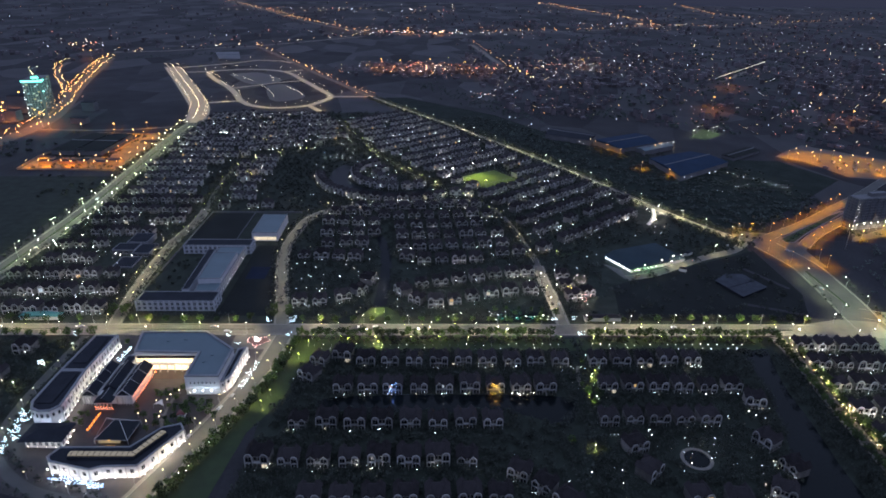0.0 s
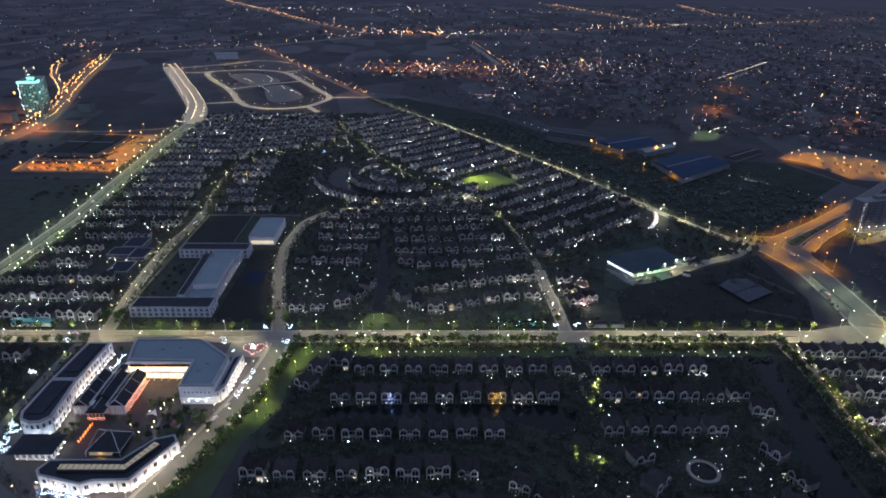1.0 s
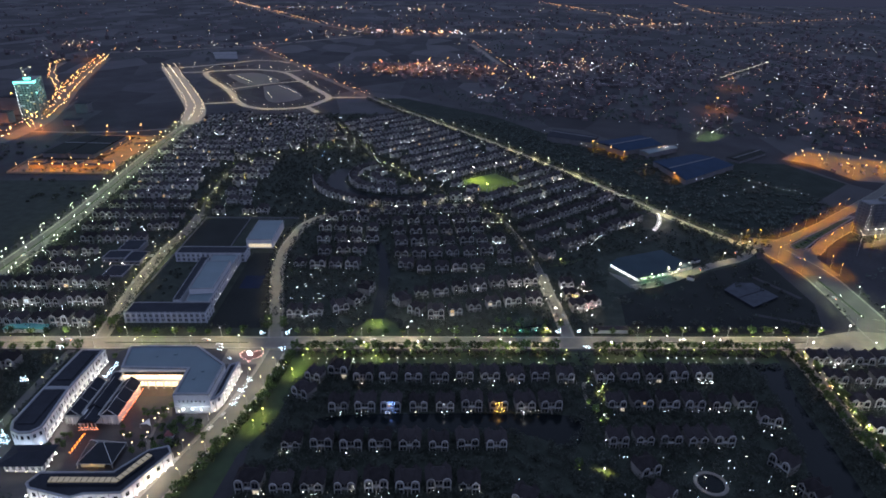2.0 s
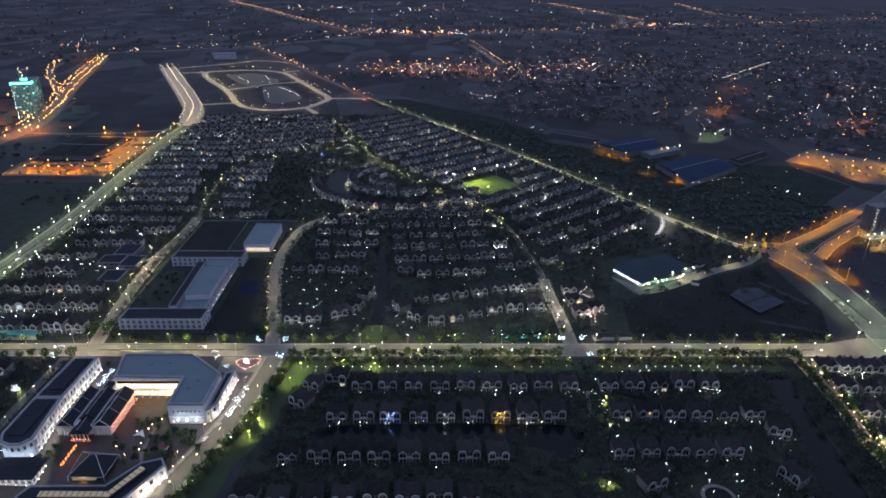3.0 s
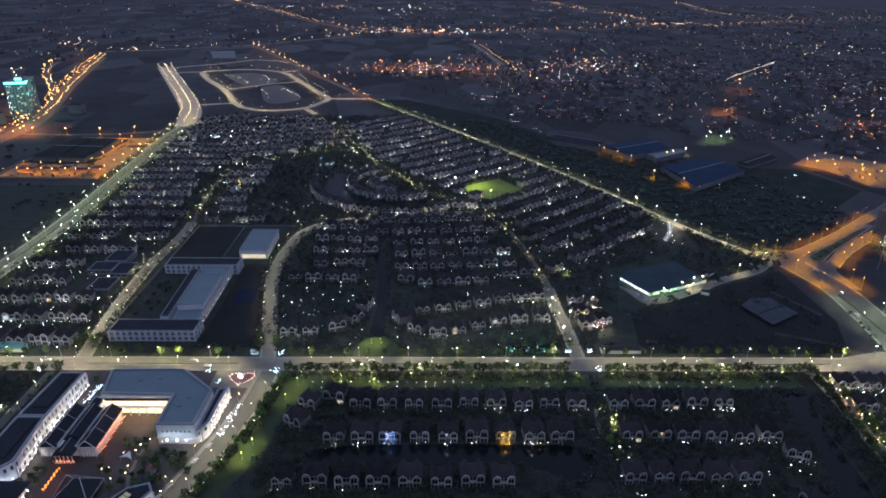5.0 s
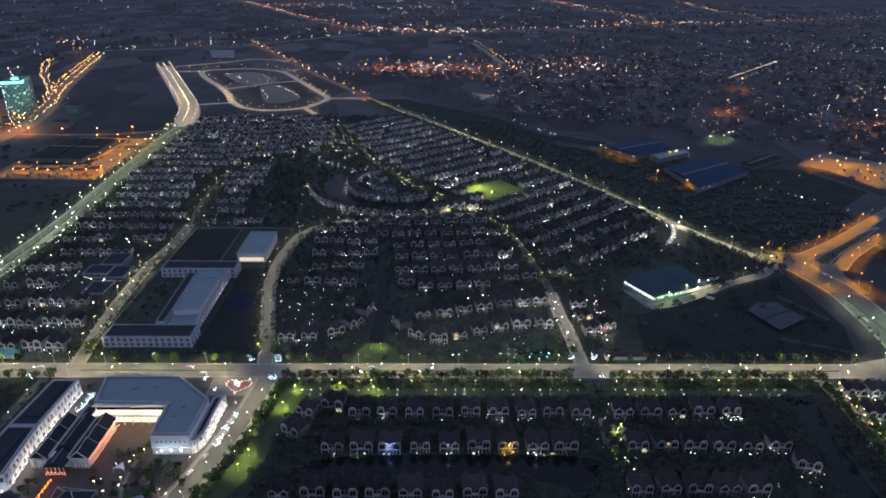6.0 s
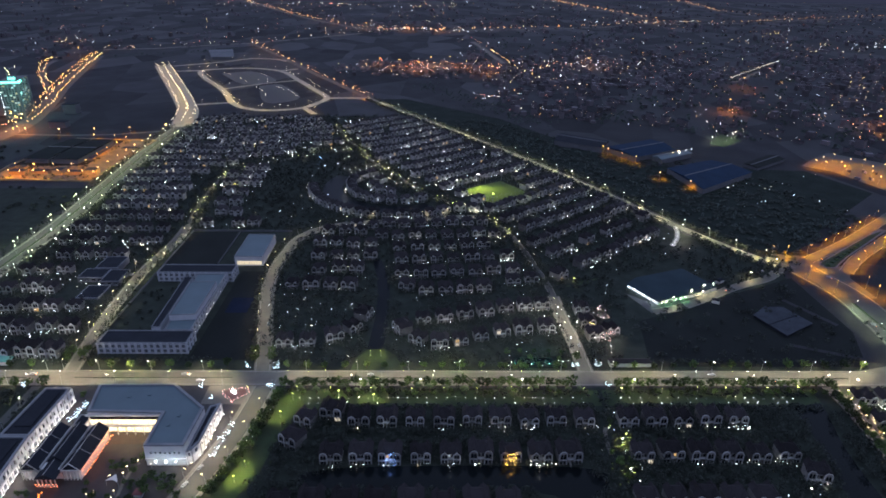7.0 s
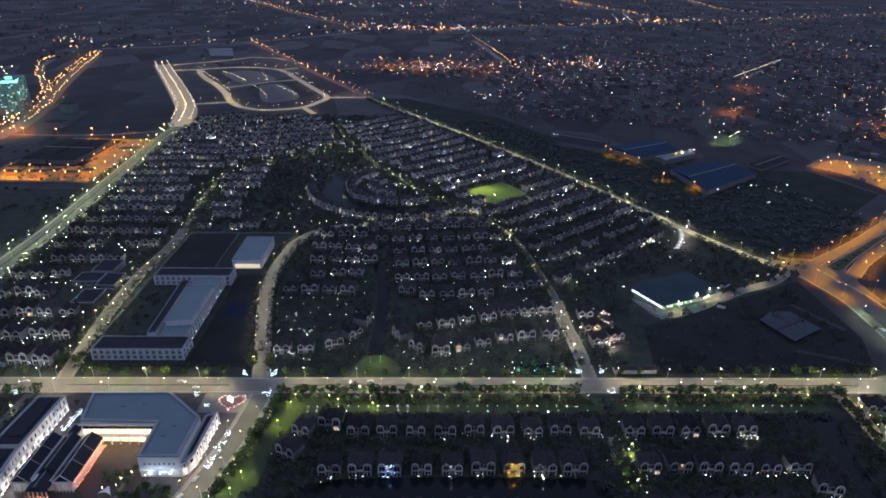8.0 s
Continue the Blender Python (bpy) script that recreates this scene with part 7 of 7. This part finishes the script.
for x, y in ((254, 948), (268, 926), (282, 906), (250, 962), (292, 836), (318, 802), (340, 928), (352, 938), (528, 898), (548, 915), (572, 930), (552, 872), (570, 826), (596, 842), (612, 880), (560, 892), (600, 905), (580, 905), (628, 858), (640, 830), (590, 872), (576, 850), (616, 818), (660, 860), (640, 890), (536, 888)):
    street_lamp(x, y, 0, so, 10, 0, L_TRUCK if x > 480 else L_SOD, "yard lamp with orange head", "yard lamps")
solid("truck_yard", Geo().prism([(513, 904), (543, 877), (563, 804), (586, 798), (650, 778), (720, 830), (660, 900), (590, 973), (552, 942)], -0.1, 0.09), [M_ASPHALT_DARK], "concrete truck yard under orange lamps", "yard", kind="structure")
TRUCK = (Geo().box(-4, 2.2, -1.2, 1.2, 1.1, 3.6).mesh("box_body", [M_CONC]), Geo().box(2.5, 4.4, -1.1, 1.1, 0.6, 2.9).mesh("cab", [M_CARPAINT]), Geo().tube((0, -1.2, 0), (0, 1.2, 0), 0.5, 0.5, 10).mesh("wheel", [M_TYRE]))
for j in range(0, 22, 2):
    ob = thing("truck", "box truck parked in the yard under orange lamps", "truck", "trucks in the yard", pose(556 + (j % 11) * 8 + rnd.uniform(-2, 2), 845 + (j // 11) * 34 - (j % 11) * 2 + rnd.uniform(-2, 2), 0.1, 0, 0, rnd.choice((80, 95, 262))))
    part("box_body", TRUCK[0], None, ob)
    part("cab", TRUCK[1], None, ob)
    for dx in (-2.6, 3.4):
        part("wheel", TRUCK[2], None, ob).location = (dx, 0, 0.5)
for x, y in ((366, 946), (352, 934), (376, 952)):
    street_lamp(x, y, 0, cg, 9, 0, L_MAIN, "bright white yard lamp on a pole", "bright lamps")
pr = Geo()
for a, b, n in (((352, 727), (403, 762), 8), ((394, 813), (468, 714), 18), ((333, 786), (394, 813), 7), ((400, 790), (500, 850), 6), ((240, 960), (140, 1150), 26)):
    for j in range(n):
        t = j / (n - 1)
        pr.ball((a[0] + (b[0] - a[0]) * t + rnd.uniform(-1, 1), a[1] + (b[1] - a[1]) * t, 3 + rnd.uniform(0, 3)), rnd.uniform(0.14, 0.27))
solid("fence_lights", pr, [G_GARDEN], "rows of small lamps along a yard fence", "lamps", kind="stuff")

# walled compound under orange lamps, west of the boulevard
sc = lamp_meshes(9, 0, G_SODROW, 0.5)
cmp_pts = [(-543, 813), (-416, 811.5), (-412, 1006), (-530, 1008), (-548, 872)]
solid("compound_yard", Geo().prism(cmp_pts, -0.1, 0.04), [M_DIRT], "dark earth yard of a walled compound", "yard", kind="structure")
# Brown laid only on the lamplit strips; part of the orange is in it.
M_CLIT = mat("amber_lit_ground", (0.17, 0.125, 0.08), 0.9, 0.5, 0.06, 0.6)
# Tan of the walls deepens the orange lamplight.
M_BARRACK = mat("tan_barrack_wall", (0.24, 0.19, 0.14), 0.85, 0.35, 0.15, 1.5)
for pts in ([(-542, 814), (-417, 812.5), (-416.5, 846), (-452, 849.5), (-455, 878), (-546, 870)], [(-452, 850), (-416, 846.2), (-413, 1005), (-459, 1007)]):
    solid("compound_court", Geo().prism(pts, -0.1, 0.07), [M_CLIT], "compound strip tinted brown where orange lamplight falls", "yard", kind="structure")
for _ in range(70):
    x, y = rnd.choice(((rnd.uniform(-525, -410), rnd.uniform(815, 833)), (rnd.uniform(-530, -460), rnd.uniform(850, 874)), (rnd.uniform(-452, -446), rnd.uniform(860, 1000))))
    tree(x, y, rnd.uniform(0.5, 1.0), label="small tree in the compound", group="compound trees")
for x0, x1, y0, y1, h in ((-528, -508, 836, 845, 5), (-502, -480, 838, 846, 4.5), (-474, -462, 836, 848, 6.5), (-458, -440, 838, 846, 4), (-434, -420, 836, 848, 7), (-516, -510, 850, 868, 3), (-462, -455, 900, 980, 3), (-440, -418, 952, 960, 3), (-540, -520, 856, 866, 4)):
    ob = thing("barrack", "low pale barrack with sheet roof under orange lamps", "building", "barracks")
    part("wall", Geo().box(x0, x1, y0, y1, 0, h), M_BARRACK, ob)
    part("roof", Geo().hip(x0 - 0.5, x1 + 0.5, y0 - 0.5, y1 + 0.5, h, h + 1.6), M_SHEET, ob)
cw = Geo()
for a, b in zip(cmp_pts, cmp_pts[1:] + cmp_pts[:1]):
    ribbon(cw, [a, b], 0.4, 0, 2.4)
solid("compound_wall", cw, [M_BARRACK], "tan boundary wall of the compound", "wall", kind="structure")
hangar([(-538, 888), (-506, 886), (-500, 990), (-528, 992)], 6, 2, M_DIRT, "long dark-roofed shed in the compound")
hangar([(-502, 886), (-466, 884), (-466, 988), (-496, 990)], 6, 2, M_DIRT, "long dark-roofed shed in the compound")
for x, y in [(-536 + 15 * j, 824 + 3 * (j % 2)) for j in range(9)] + [(-530 + 24 * j, 856 - 2 * (j % 2)) for j in range(4)] + [(-418, 840 + 27 * j) for j in range(7)] + [(-449, 872 + 30 * j) for j in range(5)] + [(-500, 1002), (-470, 1002)]:
    street_lamp(x, y, 0, sc, 9, 0, L_SODC, "yard lamp with orange head", "yard lamps")

# ---- lit houses and cars ----
def festoon_house(x, y, glow_m, data, label, n):
    ob = thing("light_curtain", label, "light string", at=pose(x, y, 0))
    g = Geo()
    q = random.Random(n)
    for j in range(n):
        g.ball((q.uniform(-3.2, 3.2), -6.6, 8.8 * q.random() ** 1.3 + 0.3), q.uniform(0.05, 0.10))
    for s in (-0.9, 0.9):
        for j in range(10):
            g.ball((s + 1.3 * math.cos(0.35 * j), -6.4, 6.3 + 1.8 * math.sin(0.35 * j)), 0.09)
    part("bulbs", g, glow_m, ob)["kind"] = "stuff"
    for p in ((0, -9, 3.5),):
        bulb("bulb", data, ob, p)


festoon_house(43.4, 338.2, G_GOLD, L_GOLD, "villa front hung with golden light strings", 64)
festoon_house(-22.2, 338.2, G_BLUE, L_BLUE, "villa front hung with blue light strings", 34)
festoon_house(-150, 905, G_BLUE, L_BLUE, "distant villa front hung with blue light strings", 40)
festoon_house(128, 462, G_PINK, L_GATE, "villa front hung with warm pink lights", 60)
festoon_house(119, 476, G_GOLD, L_GATE, "villa front hung with golden light strings", 24)
festoon_house(-232, 792, G_GOLD, L_GOLD, "distant villa front hung with golden lights", 30)
festoon_house(-252, 962, G_GOLD, L_GOLD, "distant villa front hung with golden lights", 20)

cb_g = Geo().box(-2.1, 2.1, -0.85, 0.85, 0.35, 0.9).add([(-1.5, -0.8, 0.9), (1.1, -0.8, 0.9), (1.1, 0.8, 0.9), (-1.5, 0.8, 0.9), (-1.0, -0.65, 1.45), (0.5, -0.65, 1.45), (0.5, 0.65, 1.45), (-1.0, 0.65, 1.45)], [(0, 1, 5, 4), (1, 2, 6, 5), (2, 3, 7, 6), (3, 0, 4, 7), (4, 5, 6, 7)])
CAR = {"body": cb_g.mesh("body", [M_CARPAINT]), "wheel": Geo().tube((0, -0.12, 0), (0, 0.12, 0), 0.34, 0.34, 10).mesh("wheel", [M_TYRE]), "window": Geo().box(0.85, 0.9, -0.62, 0.62, 0.98, 1.36).mesh("window", [M_GLASS_DARK]),
       "headlight": Geo().box(2.08, 2.16, -0.14, 0.14, 0.55, 0.75).mesh("headlight", [G_WHITE]), "tail_light": Geo().box(-2.15, -2.08, -0.12, 0.12, 0.6, 0.78).mesh("tail_light", [G_RED])}


def car(x, y, turn, lit):
    ob = thing("car", "car on the road with its lights on" if lit else "car parked at the kerb", "car", "cars", pose(x, y, 0.12, 0, 0, turn))
    part("body", CAR["body"], None, ob)
    part("windscreen", CAR["window"], None, ob)
    for dx in (-1.3, 1.3):
        for dy in (-0.8, 0.8):
            part("wheel", CAR["wheel"], None, ob).location = (dx, dy, 0.34)
    if lit:
        for dy in (-0.55, 0.55):
            part("headlight", CAR["headlight"], None, ob).location = (0, dy, 0)
            part("tail_light", CAR["tail_light"], None, ob).location = (0, dy, 0)


for x, y, t, lit in ((-162, 414.8, 180, 1), (-150, 408.2, 0, 1), (60, 408.2, 0, 1), (188, 414.8, 180, 1), (230, 408.2, 0, 1), (-40, 414.8, 180, 0), (-260, 414.8, 180, 1), (-118, 350, 72, 0), (-120, 342, 72, 0), (-124, 330, 70, 0), (-128, 318, 68, 0), (-138, 292, 66, 0), (-96, 446, 90, 0),
                     (-122, 478, 95, 0), (106, 450, 90, 0), (-252, 505, 95, 0), (-258, 560, 90, 0), (298, 572, 30, 1), (250, 536, 30, 1), (340, 480, 95, 1), (352, 560, 120, 1), (-376, 560, 90, 1), (-384, 700, 270, 1), (270, 648, 120, 1)):
    car(x, y, t, lit)

for x, y in ((50, 422), (56, 421), (64, 421.5), (73, 421), (84, 421.5), (90, 422), (53, 439), (62, 440), (72, 440), (82, 439.5), (91, 438), (68, 431), (88, 430)):
    tree(x, y, rnd.uniform(0.6, 0.9), label="small tree round the pool garden")

# round garden pond
pd = thing("garden_pond", "round stone-rimmed pond in a garden", "pond", at=pose(151, 273, 0))
rim, m = Geo(), 28
for j in range(m):
    a, b = 6.28319 * j / m, 6.28319 * (j + 1) / m
    rim.prism([(9 * math.cos(a), 9 * math.sin(a)), (9 * math.cos(b), 9 * math.sin(b)), (7 * math.cos(b), 7 * math.sin(b)), (7 * math.cos(a), 7 * math.sin(a))][::1], 0, 0.45)
part("rim", rim, M_PAVE, pd)
part("water", Geo().prism([(7.1 * math.cos(6.28319 * j / m), 7.1 * math.sin(6.28319 * j / m)) for j in range(m)], -0.1, 0.25), M_WATER, pd)

# ---- the town in the distance ----
town, bulbs, woods = Geo(), Geo(), Geo()
near_houses = 0
TOWN = [(150, 1200), (420, 1080), (640, 960), (900, 760), (1500, 900), (5200, 3600), (5200, 6200), (-4200, 6200), (-3800, 3200), (-960, 1750), (-920, 2050), (-560, 2250), (-230, 2560), (60, 2600), (120, 1500)]


for _ in range(12000):
    y = 1 / rnd.uniform(1 / 5000, 1 / 850)
    x = rnd.uniform(-0.8, 0.8) * y
    if not inside(x, y, TOWN):
        continue
    if y < 1500 and rnd.random() < 0.45 or x < -250 and y > 1700 and rnd.random() < 0.6:
        continue
    d = noise.noise(Vector((x / 420, y / 700, 3.0)))
    d2 = noise.noise(Vector((x / 120, y / 260, 9.0)))
    if d + 0.4 * d2 > -0.12 or rnd.random() < 0.18:
        w, dp, h = rnd.uniform(4, 11), rnd.uniform(6, 14), rnd.choice((3, 4, 6, 6, 8, 10, 13))
        town.m = pose(x, y, 0, 0, 0, rnd.choice((5, 32, 32, -20)) + rnd.uniform(-6, 6))
        if y < 1480 and near_houses < 260:
            near_houses += 1
            th = thing("town_house", "narrow flat-roofed town house in the distant town", "house", "town houses", town.m)
            part("wall", Geo().box(-w / 2, w / 2, -dp / 2, dp / 2, 0, h), M_CITY, th)
            part("roof", Geo().box(-w / 2 - 0.2, w / 2 + 0.2, -dp / 2 - 0.2, dp / 2 + 0.2, h, h + 0.5), M_ROOF_D, th)
        else:
            town.box(-w / 2, w / 2, -dp / 2, dp / 2, 0, h)
        p = 0.34 + 0.9 * max(0, d + 0.5 * d2)
        if rnd.random() < p:
            s = rnd.uniform(0.18, 0.55) * (0.5 + y / 2800)
            bulbs.ball((x + rnd.uniform(-8, 8), y - dp / 2 - 1, rnd.uniform(3, h + 1)), s)
    elif rnd.random() < 0.22:
        r = rnd.uniform(4, 10)
        for _ in range(6):
            c = Vector((x + rnd.gauss(0, r), y + rnd.gauss(0, r), rnd.uniform(1, 6)))
            u, v = Vector((rnd.gauss(0, 1), rnd.gauss(0, 1), 0.2)).normalized() * 4, Vector((0, 0, 1)) * 3 + Vector((rnd.gauss(0, 1), rnd.gauss(0, 1), 0))
            woods.add([c - u, c - v * 0.6, c + u, c + v], [(0, 1, 2, 3)])
# houses of the lit quarter behind the fields
for _ in range(420):
    x, y = rnd.gauss(15, 110), rnd.gauss(1740, 60)
    town.m = pose(x, y, 0, 0, 0, rnd.choice((5, 32, -20)))
    w, dp, h = rnd.uniform(4, 10), rnd.uniform(5, 12), rnd.choice((3, 4, 6, 8))
    town.box(-w / 2, w / 2, -dp / 2, dp / 2, 0, h)
    if rnd.random() < 0.5:
        bulbs.ball((x, y - dp, rnd.uniform(3, 9)), rnd.uniform(0.25, 0.6))
# denser lit quarters
for qx, qy, sx, sy, n in ((10, 1750, 120, 55, 110), (430, 1800, 90, 60, 90), (-60, 2740, 200, 60, 120), (113, 1345, 16, 10, 14), (1100, 3260, 150, 50, 70), (-1130, 2170, 40, 40, 26), (-915, 2030, 40, 12, 8), (-745, 1150, 30, 50, 40), (720, 1150, 120, 80, 60), (1150, 1500, 200, 120, 90), (1400, 2300, 260, 100, 80), (-600, 4200, 500, 120, 90), (900, 1350, 70, 30, 30)):
    for _ in range(n):
        x, y = rnd.gauss(qx, sx), rnd.gauss(qy, sy)
        bulbs.ball((x, y, rnd.uniform(4, 12)), rnd.uniform(0.4, 0.9) * (0.55 + y / 2800))
for _ in range(3200):
    y = 1 / rnd.uniform(1 / 6000, 1 / 1000)
    x = rnd.uniform(-0.8, 0.8) * y
    if inside(x, y, TOWN) and noise.noise(Vector((x / 300, y / 500, 6.0))) > -0.2 and (x > -250 or rnd.random() < 0.5):
        bulbs.ball((x, y, rnd.uniform(4, 12)), rnd.uniform(0.18, 0.42) * (0.5 + y / 2600))
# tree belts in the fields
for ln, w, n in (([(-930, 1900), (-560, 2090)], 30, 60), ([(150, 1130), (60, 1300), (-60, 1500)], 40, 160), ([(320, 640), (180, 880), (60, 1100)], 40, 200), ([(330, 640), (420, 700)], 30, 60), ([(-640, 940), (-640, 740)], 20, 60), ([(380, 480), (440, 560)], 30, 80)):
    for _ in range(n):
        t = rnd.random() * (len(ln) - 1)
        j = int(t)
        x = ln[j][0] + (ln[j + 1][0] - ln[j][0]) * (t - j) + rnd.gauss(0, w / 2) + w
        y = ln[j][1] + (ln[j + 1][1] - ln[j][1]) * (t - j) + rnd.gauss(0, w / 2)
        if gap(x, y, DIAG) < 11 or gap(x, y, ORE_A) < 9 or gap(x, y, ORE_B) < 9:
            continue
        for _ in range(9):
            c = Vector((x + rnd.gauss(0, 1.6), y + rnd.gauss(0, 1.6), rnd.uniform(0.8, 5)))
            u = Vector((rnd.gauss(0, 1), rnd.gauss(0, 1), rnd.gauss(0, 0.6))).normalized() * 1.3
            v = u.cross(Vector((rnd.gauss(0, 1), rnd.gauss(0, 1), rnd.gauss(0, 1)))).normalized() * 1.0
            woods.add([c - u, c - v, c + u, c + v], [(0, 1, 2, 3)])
# Added tall lamps; each stands in for the ground glow of many small ones.
for x, y in ((-728, 1092), (-708, 1062), (-660, 1072), (-748, 1130), (-640, 1050), (-80, 1730), (0, 1780), (90, 1720), (420, 1800), (-90, 2730), (40, 2720), (-260, 2760), (760, 1120), (1080, 3270), (1300, 1500), (-960, 1880), (700, 1500), (-130, 1750), (50, 1800), (140, 1640), (-30, 1690), (560, 1250), (1500, 1900), (1900, 2600), (-700, 1150), (-780, 1230), (-420, 2960)):
    ob = thing("street_lamp", "added tall lamp standing in for a town cluster's orange glow", "street lamp", "town lamps", pose(x, y, 0))
    part("pole", Geo().tube((0, 0, 0), (0, 0, 24), 0.3, 0.2, 5), M_METAL, ob)
    part("head", Geo().ball((0, 0, 24.6), 1.2), G_SOD, ob)
    bulb("bulb", L_TOWN_GLOW, ob, (0, 0, 22))
solid("town_houses", town, [M_CITY], "dense low houses of the distant town", "houses", kind="stuff")
solid("town_lights", bulbs, [G_CITY], "scattered lamps of the distant town", "lamps", kind="stuff")
solid("distant_woods", woods, [M_WOODS], "tree belts between distant fields, paled as if in haze", "trees", kind="stuff")
solid("garden_trees", far, [M_LEAF_FAR], "dark masses of garden trees and hedges", "trees", kind="stuff")
for glow_name, (g, lit) in FAR_LAMPS.items():
    ob = solid("distant_street_lamps", g, [bpy.data.materials[glow_name], M_METAL], "rows of street lamps in the far streets", "street lamps", kind="stuff")
    for data, p in lit:
        bulb("bulb", data, ob, p)
